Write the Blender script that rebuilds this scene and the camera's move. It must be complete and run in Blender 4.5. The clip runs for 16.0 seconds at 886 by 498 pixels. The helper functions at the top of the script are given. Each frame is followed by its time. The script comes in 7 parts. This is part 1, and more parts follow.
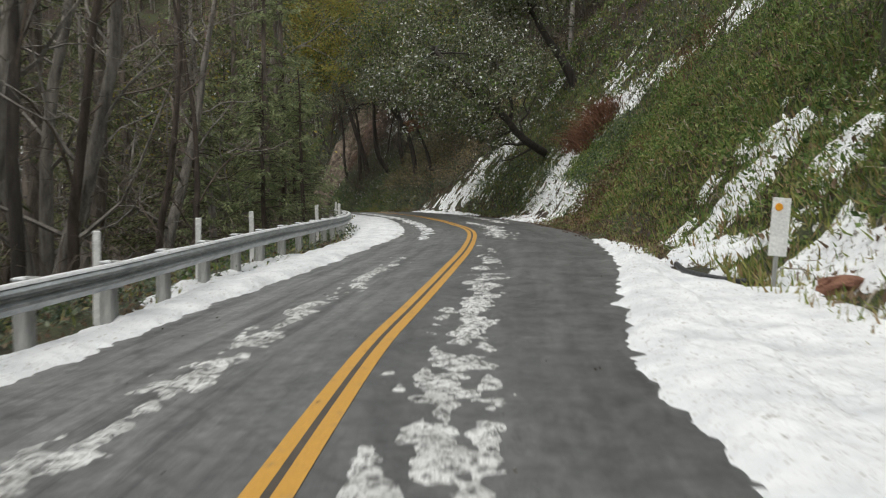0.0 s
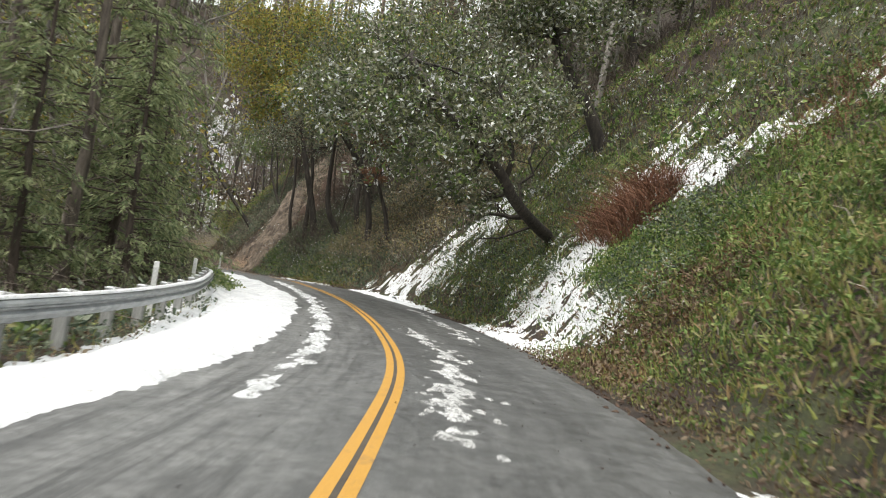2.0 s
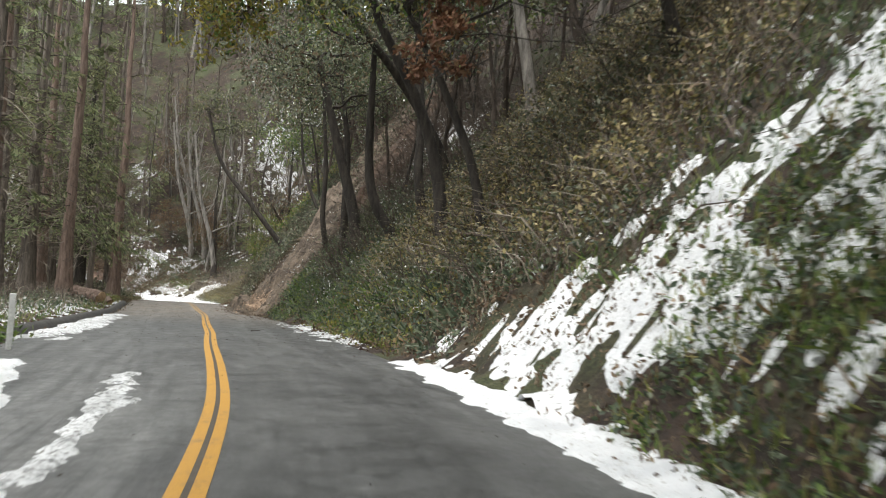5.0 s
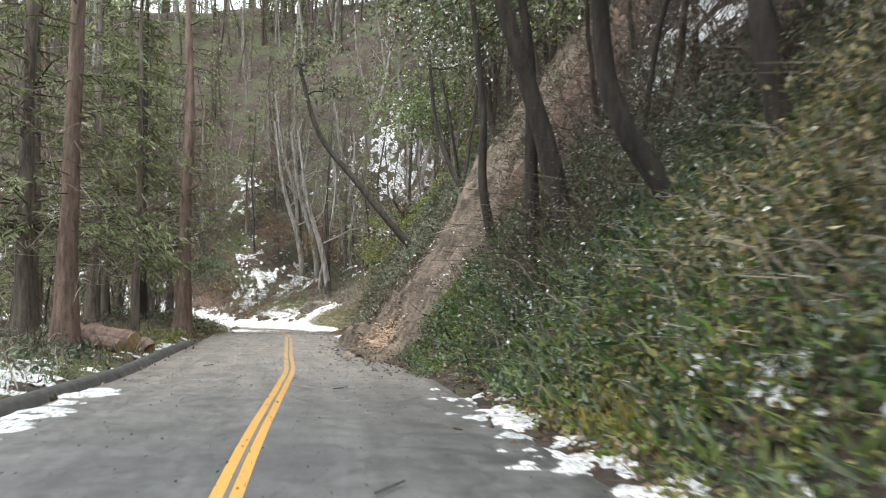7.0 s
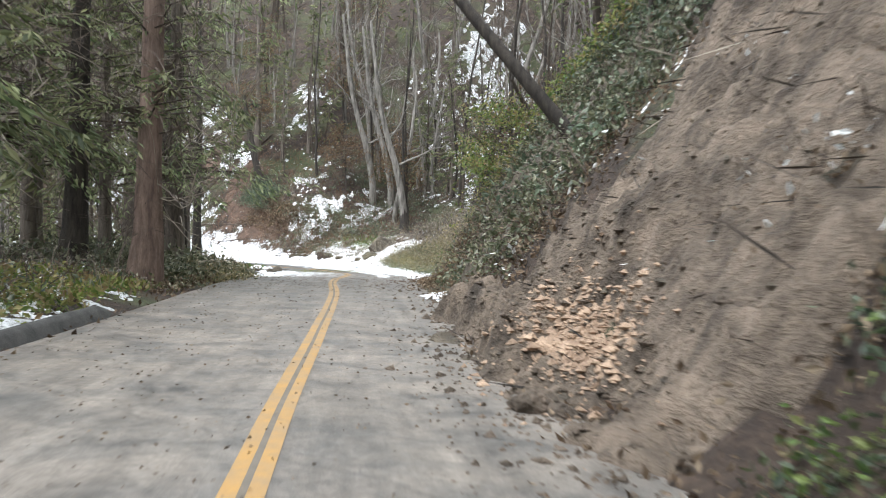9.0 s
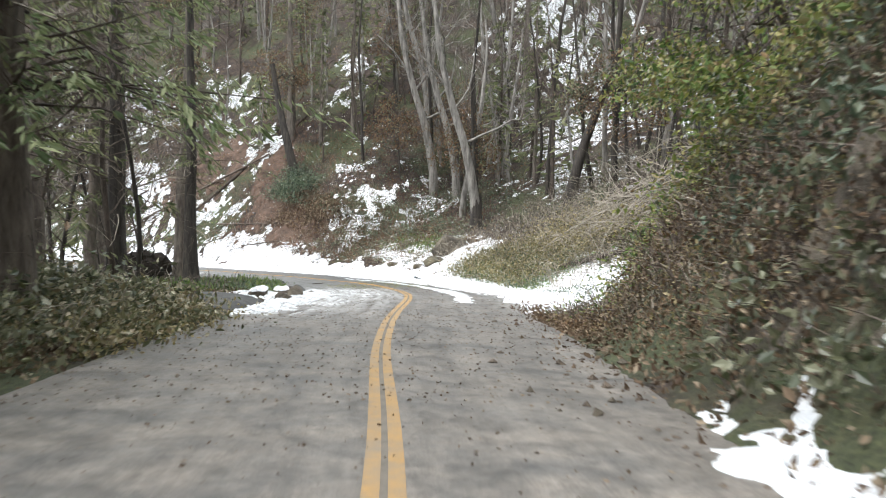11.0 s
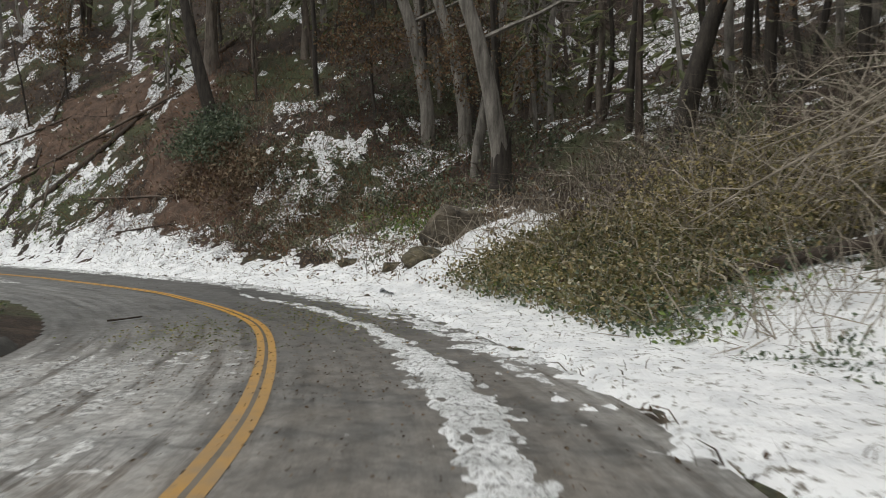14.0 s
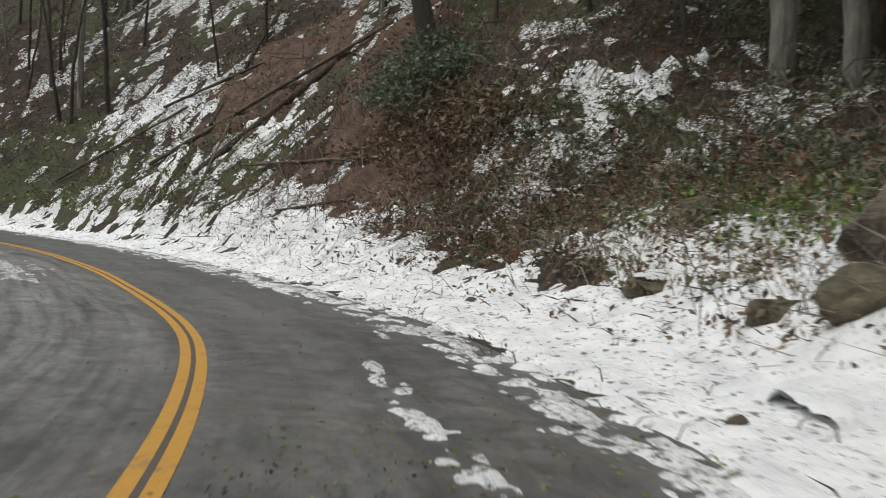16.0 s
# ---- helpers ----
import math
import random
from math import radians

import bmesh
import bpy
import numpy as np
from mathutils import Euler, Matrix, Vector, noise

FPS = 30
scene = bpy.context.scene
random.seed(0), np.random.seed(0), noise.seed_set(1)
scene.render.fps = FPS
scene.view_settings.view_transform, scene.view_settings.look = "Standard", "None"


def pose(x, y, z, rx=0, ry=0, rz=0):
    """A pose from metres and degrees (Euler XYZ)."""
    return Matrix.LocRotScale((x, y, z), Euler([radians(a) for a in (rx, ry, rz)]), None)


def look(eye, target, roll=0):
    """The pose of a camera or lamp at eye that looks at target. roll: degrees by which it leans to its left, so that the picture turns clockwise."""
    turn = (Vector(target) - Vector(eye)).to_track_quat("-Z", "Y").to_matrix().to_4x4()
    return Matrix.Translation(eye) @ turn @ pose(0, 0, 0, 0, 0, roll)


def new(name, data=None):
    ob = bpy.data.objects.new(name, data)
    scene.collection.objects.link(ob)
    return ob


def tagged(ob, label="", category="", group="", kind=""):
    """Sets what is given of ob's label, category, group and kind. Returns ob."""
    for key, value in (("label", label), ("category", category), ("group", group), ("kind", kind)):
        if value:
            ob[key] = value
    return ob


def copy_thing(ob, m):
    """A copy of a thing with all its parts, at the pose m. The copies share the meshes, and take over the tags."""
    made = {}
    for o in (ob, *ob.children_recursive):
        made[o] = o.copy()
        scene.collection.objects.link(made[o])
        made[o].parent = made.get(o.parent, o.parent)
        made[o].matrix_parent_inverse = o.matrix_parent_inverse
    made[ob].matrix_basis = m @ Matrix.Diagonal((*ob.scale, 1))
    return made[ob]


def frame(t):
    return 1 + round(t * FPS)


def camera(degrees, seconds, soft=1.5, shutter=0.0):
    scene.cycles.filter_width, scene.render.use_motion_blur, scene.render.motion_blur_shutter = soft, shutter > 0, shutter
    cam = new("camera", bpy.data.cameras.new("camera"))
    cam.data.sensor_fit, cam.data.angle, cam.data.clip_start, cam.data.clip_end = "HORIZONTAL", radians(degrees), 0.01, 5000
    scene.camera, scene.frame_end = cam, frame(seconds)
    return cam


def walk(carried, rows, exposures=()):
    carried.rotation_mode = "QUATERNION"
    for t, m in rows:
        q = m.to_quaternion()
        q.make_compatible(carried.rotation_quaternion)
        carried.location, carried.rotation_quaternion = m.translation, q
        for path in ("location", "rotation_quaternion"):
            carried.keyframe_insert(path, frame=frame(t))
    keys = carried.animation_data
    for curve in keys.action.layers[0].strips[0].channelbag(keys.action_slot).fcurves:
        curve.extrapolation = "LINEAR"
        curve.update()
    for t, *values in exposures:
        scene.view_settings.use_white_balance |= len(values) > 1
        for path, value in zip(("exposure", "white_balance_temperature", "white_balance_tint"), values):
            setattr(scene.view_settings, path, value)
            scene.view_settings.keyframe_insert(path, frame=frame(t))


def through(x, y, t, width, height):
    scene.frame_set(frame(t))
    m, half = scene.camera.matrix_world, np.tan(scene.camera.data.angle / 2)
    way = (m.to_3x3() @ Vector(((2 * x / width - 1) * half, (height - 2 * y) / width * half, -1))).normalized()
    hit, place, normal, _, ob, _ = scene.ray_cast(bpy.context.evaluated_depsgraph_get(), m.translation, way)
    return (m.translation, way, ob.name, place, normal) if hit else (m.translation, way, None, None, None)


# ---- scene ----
cam = camera(54.0, 16.0, soft=0.95, shutter=0.3)
PATH = [
    (0, (0.0, 0.0, 1.5), (0.0, 1.995, 1.357), 0.0),
    (0.5, (-0.074, 3.709, 1.494), (-0.022, 5.705, 1.386), 1.3),
    (1, (0.222, 7.645, 1.546), (0.27, 9.64, 1.416), 4.3),
    (1.5, (0.592, 11.839, 1.579), (0.648, 13.838, 1.57), 9.0),
    (2, (0.925, 15.959, 1.617), (0.982, 17.958, 1.66), 9.3),
    (2.5, (1.332, 20.338, 1.637), (1.419, 22.335, 1.713), 6.5),
    (3, (1.665, 25.009, 1.599), (1.754, 27.006, 1.675), 6.8),
    (3.5, (1.702, 29.976, 1.54), (1.783, 31.973, 1.608), 7.5),
    (4, (1.369, 34.942, 1.481), (1.355, 36.941, 1.549), 6.5),
    (6.5, (-3.769, 57.291, 1.361), (-4.104, 59.262, 1.416), 1.9),
    (7, (-5.478, 62.048, 1.199), (-5.906, 64.001, 1.268), 0.9),
    (7.5, (-7.098, 66.821, 0.952), (-7.566, 68.764, 1.037), 0.0),
    (8, (-8.708, 71.506, 0.79), (-9.186, 73.446, 0.881), -0.4),
    (8.5, (-10.489, 76.163, 0.622), (-11.02, 78.092, 0.611), 1.2),
    (9, (-12.302, 80.464, 0.443), (-12.89, 82.374, 0.37), 2.4),
    (11.5, (-21.088, 100.681, -0.138), (-21.814, 102.542, -0.223), 0.6),
    (12, (-22.544, 104.949, -0.308), (-23.278, 106.807, -0.415), -0.3),
    (12.5, (-23.972, 109.046, -0.483), (-24.696, 110.907, -0.596), 0.0),
    (13, (-25.412, 113.231, -0.743), (-26.133, 115.094, -0.852), 0.0),
    (13.5, (-26.785, 116.987, -1.014), (-27.498, 118.853, -1.113), 0.2),
    (14, (-28.173, 120.826, -1.196), (-28.895, 122.688, -1.305), 0.6),
    (14.5, (-29.929, 124.785, -1.471), (-30.698, 126.628, -1.59), 2.5),
    (15, (-31.72, 128.385, -1.672), (-32.698, 130.125, -1.795), 2.5),
    (15.5, (-33.841, 131.845, -1.885), (-34.956, 133.501, -2.008), 2.6),
    (16, (-36.278, 135.08, -2.115), (-37.505, 136.654, -2.233), 3.1),
]
walk(cam, [(t, look(eye, target, roll)) for t, eye, target, roll in PATH],
     [(0, 0.16, 6500, 10), (1, 0.42, 6500, 10), (2, 0.95, 6550, 10), (4, 0.85, 6500, 10), (6.5, 1.5, 6250, 10), (9, 1.55, 5950, 10), (11.5, 1.4, 6100, 10), (12.5, 0.65, 6250, 10), (13.5, 0.08, 6500, 10), (14.5, 0.02, 6500, 10), (16, 0.08, 6500, 10)])

# ---- light: an overcast winter sky over a wooded valley ----
sky = bpy.data.worlds.new("overcast_sky")
scene.world = sky
sky.use_nodes = True
nt = sky.node_tree
tex = nt.nodes.new("ShaderNodeTexSky")
tex.sky_type, tex.sun_disc = "NISHITA", False
tex.sun_elevation, tex.sun_rotation, tex.air_density, tex.dust_density, tex.ozone_density = radians(68), radians(216), 1.0, 4.0, 0.6
soft = nt.nodes.new("ShaderNodeMixRGB")
soft.inputs[0].default_value = 0.75
soft.inputs[2].default_value = (9.2, 9.5, 9.1, 1)
nt.links.new(tex.outputs[0], soft.inputs[1])
nt.links.new(soft.outputs[0], nt.nodes["Background"].inputs[0])
nt.nodes["Background"].inputs[1].default_value = 0.095
sun = new("sun", bpy.data.lights.new("sun", "SUN"))
sun.data.energy, sun.data.angle, sun.data.color = 1.5, radians(50), (1.0, 0.98, 0.94)
sun.matrix_world = look((-16, -18, 60), (0, 4, 0))


# ---- materials ----
def material(name, rough=0.8, metal=0.0):
    m = bpy.data.materials.new(name)
    m.use_nodes = True
    n = m.node_tree
    b = n.nodes["Principled BSDF"]
    b.inputs["Roughness"].default_value, b.inputs["Metallic"].default_value = rough, metal
    return m, n, b


def noise_node(n, scale, detail=4.0, rough=0.6, coord="Object", stretch=None):
    t = n.nodes.new("ShaderNodeTexCoord")
    x = n.nodes.new("ShaderNodeTexNoise")
    x.inputs["Scale"].default_value, x.inputs["Detail"].default_value, x.inputs["Roughness"].default_value = scale, detail, rough
    if stretch:
        mp = n.nodes.new("ShaderNodeMapping")
        mp.inputs["Scale"].default_value = stretch
        n.links.new(t.outputs[coord], mp.inputs[0])
        n.links.new(mp.outputs[0], x.inputs[0])
    else:
        n.links.new(t.outputs[coord], x.inputs[0])
    return x.outputs[0]


def ramp_node(n, fac, stops):
    r = n.nodes.new("ShaderNodeValToRGB")
    e = r.color_ramp.elements
    while len(e) < len(stops):
        e.new(0.5)
    for k, (p, c) in zip(e, stops):
        k.position, k.color = p, (*c, 1) if len(c) == 3 else c
    n.links.new(fac, r.inputs[0])
    return r.outputs[0]


def mix_node(n, fac, a, b, mode="MIX"):
    x = n.nodes.new("ShaderNodeMixRGB")
    x.blend_type = mode
    for i, v in enumerate((fac, a, b)):
        if hasattr(v, "links"):
            n.links.new(v, x.inputs[i])
        elif i == 0:
            x.inputs[0].default_value = v
        else:
            x.inputs[i].default_value = (*v, 1)
    return x.outputs[0]


def bump_node(n, b, fac, strength, distance):
    k = n.nodes.new("ShaderNodeBump")
    k.inputs["Strength"].default_value, k.inputs["Distance"].default_value = strength, distance
    n.links.new(fac, k.inputs["Height"])
    n.links.new(k.outputs[0], b.inputs["Normal"])


def plain(name, c1, c2, scale=3.0, rough=0.8, metal=0.0, bump=0.3, dist=0.02, detail=5.0, stretch=None, low=0.35, high=0.65):
    """Two colours mixed by noise at two scales, with relief."""
    m, n, b = material(name, rough, metal)
    big, fine = noise_node(n, scale, detail, 0.65, stretch=stretch), noise_node(n, scale * 9, 4.0, 0.7, stretch=stretch)
    col = ramp_node(n, big, [(low, c1), (high, c2)])
    col = mix_node(n, 0.6, col, ramp_node(n, fine, [(0.3, (0.55, 0.55, 0.55)), (0.7, (1.25, 1.25, 1.25))]), "MULTIPLY")
    n.links.new(col, b.inputs["Base Color"])
    if bump:
        bump_node(n, b, fine, bump, dist)
    return m


def leafy(name, colours, rough=0.6, through=0.25, gloss=0.3):
    """Leaves: a colour for each leaf out of a range, a little light passing through."""
    m, n, b = material(name, rough)
    g = n.nodes.new("ShaderNodeNewGeometry")
    k = len(colours)
    col = ramp_node(n, g.outputs["Random Per Island"], [(i / max(1, k - 1), c) for i, c in enumerate(colours)])
    patch = noise_node(n, 0.45, 3.0, 0.6)
    col = mix_node(n, 0.7, col, ramp_node(n, patch, [(0.3, (0.48, 0.5, 0.45)), (0.7, (1.38, 1.34, 1.25))]), "MULTIPLY")
    n.links.new(col, b.inputs["Base Color"])
    b.inputs["Specular IOR Level"].default_value = gloss
    if through:
        t = n.nodes.new("ShaderNodeBsdfTranslucent")
        n.links.new(col, t.inputs[0])
        x = n.nodes.new("ShaderNodeMixShader")
        x.inputs[0].default_value = through
        n.links.new(b.outputs[0], x.inputs[1])
        n.links.new(t.outputs[0], x.inputs[2])
        n.links.new(x.outputs[0], n.nodes["Material Output"].inputs[0])
    return m


def bark(name, c1, c2, scale=6.0, bump=0.8):
    return plain(name, c1, c2, scale, 0.9, 0.0, bump, 0.04, 6.0, (1, 1, 0.18))


def ground_material():
    """Wet brown leaf litter and soil, mossy green in places."""
    m, n, b = material("forest_floor", 0.9)
    big, mid, fine = noise_node(n, 0.22, 4, 0.6), noise_node(n, 1.6, 6, 0.7), noise_node(n, 14, 5, 0.75)
    soil = ramp_node(n, mid, [(0.3, (0.015, 0.01, 0.007)), (0.5, (0.04, 0.026, 0.018)), (0.7, (0.095, 0.064, 0.044))])
    moss = ramp_node(n, fine, [(0.3, (0.025, 0.038, 0.014)), (0.7, (0.1, 0.12, 0.045))])
    col = mix_node(n, ramp_node(n, big, [(0.48, (0, 0, 0)), (0.6, (0.7, 0.7, 0.7))]), soil, moss)
    col = mix_node(n, 0.8, col, ramp_node(n, fine, [(0.35, (0.45, 0.45, 0.45)), (0.65, (1.4, 1.4, 1.4))]), "MULTIPLY")
    n.links.new(col, b.inputs["Base Color"])
    bump_node(n, b, fine, 0.9, 0.06)
    return m


def road_material():
    """Worn wet asphalt: fine grain, lighter wheel tracks, a brown film of mud below the slide."""
    m, n, b = material("worn_asphalt", 0.55)
    uv = n.nodes.new("ShaderNodeUVMap")
    uv.uv_map = "sd"
    sep = n.nodes.new("ShaderNodeSeparateXYZ")
    n.links.new(uv.outputs[0], sep.inputs[0])
    grain, mid, big = noise_node(n, 60, 3, 0.8), noise_node(n, 2.2, 6, 0.7), noise_node(n, 0.35, 4, 0.6)
    col = ramp_node(n, mid, [(0.3, (0.052, 0.053, 0.053)), (0.7, (0.1, 0.1, 0.098))])
    col = mix_node(n, 0.5, col, ramp_node(n, big, [(0.35, (0.7, 0.7, 0.7)), (0.65, (1.3, 1.3, 1.28))]), "MULTIPLY")
    # wheel tracks by offset from the centre line
    def curve(src, stops, top):
        d = n.nodes.new("ShaderNodeMath")
        d.operation = "MULTIPLY_ADD"
        d.inputs[1].default_value, d.inputs[2].default_value = 1 / top[1], top[0]
        n.links.new(src, d.inputs[0])
        return ramp_node(n, d.outputs[0], stops)
    k = lambda v: (v, v, v)
    track = curve(sep.outputs[1], [(0.0, k(0.95)), (0.12, k(0.9)), (0.22, k(1.12)), (0.36, k(0.92)), (0.5, k(1.0)), (0.58, k(0.95)), (0.64, k(1.15)), (0.76, k(0.9)), (0.86, k(1.12)), (1.0, k(0.85))], (0.5, 8.0))
    col = mix_node(n, 1.0, col, track, "MULTIPLY")
    mud = curve(sep.outputs[0], [(0.0, k(0)), (0.36, k(0)), (0.41, k(0.5)), (0.46, k(0.9)), (0.53, k(0.75)), (0.58, k(0.55)), (0.64, k(0.5)), (0.69, k(0.35)), (0.73, k(0.1)), (1.0, k(0))], (0.0, 200.0))
    mudn = mix_node(n, 1.0, mud, ramp_node(n, noise_node(n, 1.1, 6, 0.7), [(0.32, k(0.2)), (0.6, k(1.0))]), "MULTIPLY")
    col = mix_node(n, mudn, col, (0.235, 0.2, 0.165))
    # a thin film of slush drawn out along the wheel tracks
    mp = n.nodes.new("ShaderNodeMapping")
    mp.inputs["Scale"].default_value = (0.22, 4.2, 1)
    n.links.new(uv.outputs[0], mp.inputs[0])
    st = n.nodes.new("ShaderNodeTexNoise")
    st.inputs["Scale"].default_value, st.inputs["Detail"].default_value, st.inputs["Roughness"].default_value = 1.0, 5.0, 0.68
    n.links.new(mp.outputs[0], st.inputs[0])
    where = curve(sep.outputs[0], [(0.0, k(0.16)), (0.25, k(0.2)), (0.3, k(0.1)), (0.36, k(0)), (0.585, k(0)), (0.625, k(0.45)), (0.66, k(0.7)), (0.68, k(0.75)), (0.695, k(0.35)), (0.72, k(0.12)), (0.8, k(0.25)), (1.0, k(0.3))], (0.0, 200.0))
    lane = curve(sep.outputs[1], [(0.0, k(0.9)), (0.08, k(1.0)), (0.3, k(1.0)), (0.42, k(0.75)), (0.49, k(0.2)), (0.62, k(0.06)), (0.72, k(0.12)), (0.84, k(0.1)), (1.0, k(0.7))], (0.5, 8.0))
    film = mix_node(n, 1.0, mix_node(n, 1.0, where, lane, "MULTIPLY"), ramp_node(n, st.outputs[0], [(0.4, k(0.0)), (0.49, k(0.7)), (0.6, k(1.0))]), "MULTIPLY")
    film = mix_node(n, 1.0, film, ramp_node(n, noise_node(n, 5, 6, 0.8), [(0.35, k(0.3)), (0.6, k(1.0))]), "MULTIPLY")
    col = mix_node(n, film, col, (0.66, 0.66, 0.645))
    mp2 = n.nodes.new("ShaderNodeMapping")
    mp2.inputs["Scale"].default_value = (0.3, 3.4, 1)
    n.links.new(uv.outputs[0], mp2.inputs[0])
    wear = n.nodes.new("ShaderNodeTexNoise")
    wear.inputs["Scale"].default_value, wear.inputs["Detail"].default_value, wear.inputs["Roughness"].default_value = 0.8, 7.0, 0.72
    n.links.new(mp2.outputs[0], wear.inputs[0])
    col = mix_node(n, 0.9, col, ramp_node(n, wear.outputs[0], [(0.32, k(0.66)), (0.5, k(1.0)), (0.68, k(1.34))]), "MULTIPLY")
    crack = n.nodes.new("ShaderNodeTexVoronoi")
    crack.feature = "DISTANCE_TO_EDGE"
    crack.inputs["Scale"].default_value = 0.22
    warp = n.nodes.new("ShaderNodeTexCoord")
    wob = n.nodes.new("ShaderNodeMixRGB")
    wob.blend_type, wob.inputs[0].default_value = "ADD", 0.5
    nz = n.nodes.new("ShaderNodeTexNoise")
    nz.inputs["Scale"].default_value, nz.inputs["Detail"].default_value = 1.2, 6.0
    n.links.new(warp.outputs["Object"], nz.inputs[0])
    n.links.new(warp.outputs["Object"], wob.inputs[1])
    n.links.new(nz.outputs[1], wob.inputs[2])
    n.links.new(wob.outputs[0], crack.inputs[0])
    col = mix_node(n, 1.0, col, ramp_node(n, crack.outputs[0], [(0.0, k(0.75)), (0.003, k(0.85)), (0.007, k(1.0))]), "MULTIPLY")
    col = mix_node(n, 0.8, col, ramp_node(n, noise_node(n, 9, 6, 0.8), [(0.34, k(0.6)), (0.66, k(1.4))]), "MULTIPLY")
    col = mix_node(n, 0.75, col, ramp_node(n, grain, [(0.3, k(0.55)), (0.7, k(1.45))]), "MULTIPLY")
    n.links.new(col, b.inputs["Base Color"])
    n.links.new(ramp_node(n, mid, [(0.3, k(0.35)), (0.7, k(0.7))]), b.inputs["Roughness"])
    bump_node(n, b, grain, 0.5, 0.006)
    return m


def paint_material():
    m, n, b = material("yellow_road_paint", 0.6)
    wear, fine = noise_node(n, 5, 7, 0.75), noise_node(n, 45, 4, 0.8)
    col = ramp_node(n, fine, [(0.3, (0.4, 0.2, 0.022)), (0.7, (0.58, 0.31, 0.045))])
    col = mix_node(n, ramp_node(n, wear, [(0.56, (0, 0, 0)), (0.72, (0.8, 0.8, 0.8))]), col, (0.12, 0.1, 0.08))
    uv = n.nodes.new("ShaderNodeUVMap")
    uv.uv_map = "sd"
    sep = n.nodes.new("ShaderNodeSeparateXYZ")
    n.links.new(uv.outputs[0], sep.inputs[0])
    way = n.nodes.new("ShaderNodeMath")
    way.operation = "MULTIPLY"
    way.inputs[1].default_value = 1 / 200
    n.links.new(sep.outputs[0], way.inputs[0])
    k = lambda v: (v, v, v)
    mud = ramp_node(n, way.outputs[0], [(0.0, k(0)), (0.4, k(0.1)), (0.43, k(0.55)), (0.52, k(0.75)), (0.6, k(0.72)), (0.66, k(0.6)), (0.7, k(0.3)), (0.725, k(0.02)), (1.0, k(0))])
    film = mix_node(n, 1.0, mud, ramp_node(n, noise_node(n, 3.0, 6, 0.75), [(0.3, k(0.35)), (0.65, k(1.2))]), "MULTIPLY")
    col = mix_node(n, film, col, (0.21, 0.18, 0.14))
    n.links.new(col, b.inputs["Base Color"])
    bump_node(n, b, fine, 0.3, 0.003)
    return m


def joint_material():
    """Tarred joint between the stripes, silted up below the slide."""
    m, n, b = material("tarred_joint", 0.7)
    uv = n.nodes.new("ShaderNodeUVMap")
    uv.uv_map = "sd"
    sep = n.nodes.new("ShaderNodeSeparateXYZ")
    n.links.new(uv.outputs[0], sep.inputs[0])
    way = n.nodes.new("ShaderNodeMath")
    way.operation = "MULTIPLY"
    way.inputs[1].default_value = 1 / 200
    n.links.new(sep.outputs[0], way.inputs[0])
    k = lambda v: (v, v, v)
    silt = ramp_node(n, way.outputs[0], [(0.0, k(0.1)), (0.3, k(0.25)), (0.36, k(0.7)), (0.42, k(1)), (0.66, k(1)), (0.71, k(0.35)), (1.0, k(0.1))])
    col = mix_node(n, silt, ramp_node(n, noise_node(n, 7, 5, 0.7), [(0.3, (0.025, 0.02, 0.016)), (0.7, (0.07, 0.055, 0.04))]), ramp_node(n, noise_node(n, 4, 6, 0.75), [(0.3, (0.1, 0.088, 0.07)), (0.7, (0.2, 0.17, 0.135))]))
    n.links.new(col, b.inputs["Base Color"])
    bump_node(n, b, noise_node(n, 50, 4, 0.8), 0.4, 0.004)
    return m


def snow_material(name, c1, c2, dirt=(0.3, 0.26, 0.2), spread=0.61, coarse=26, porous=0.0):
    m, n, b = material(name, 0.65)
    big, fine, speck = noise_node(n, 1.5, 5, 0.6), noise_node(n, 9, 5, 0.7), noise_node(n, coarse, 4, 0.7)
    col = ramp_node(n, big, [(0.35, c1), (0.6, c2)])
    col = mix_node(n, ramp_node(n, speck, [(spread, (0, 0, 0)), (spread + 0.05, (0.9, 0.9, 0.9))]), col, dirt)
    n.links.new(col, b.inputs["Base Color"])
    bump_node(n, b, fine, 0.8, 0.09)
    if porous:
        # half-melted: water and asphalt show through between the grains
        t = n.nodes.new("ShaderNodeBsdfTransparent")
        x = n.nodes.new("ShaderNodeMixShader")
        n.links.new(ramp_node(n, noise_node(n, 8 if coarse < 7 else 14, 7, 0.78), [(porous - 0.07, (0, 0, 0)), (porous + 0.05, (1, 1, 1))]), x.inputs[0])
        n.links.new(t.outputs[0], x.inputs[1])
        n.links.new(b.outputs[0], x.inputs[2])
        n.links.new(x.outputs[0], n.nodes["Material Output"].inputs[0])
    return m


FLOOR, ASPHALT, PAINT = ground_material(), road_material(), paint_material()
SNOW = snow_material("snow", (0.68, 0.695, 0.715), (0.87, 0.88, 0.89), (0.34, 0.31, 0.27), 0.6, 18)
LITTERED = snow_material("littered_snow", (0.72, 0.735, 0.755), (0.91, 0.92, 0.93), (0.12, 0.1, 0.065), 0.575, 8)
DUSTING = snow_material("thin_snow_dusting", (0.74, 0.755, 0.775), (0.92, 0.93, 0.94), (0.1, 0.075, 0.05), 0.575, 6, 0.495)
SLUSH = snow_material("grey_slush", (0.42, 0.42, 0.41), (0.74, 0.74, 0.73), (0.17, 0.165, 0.15), 0.57, 11, 0.47)
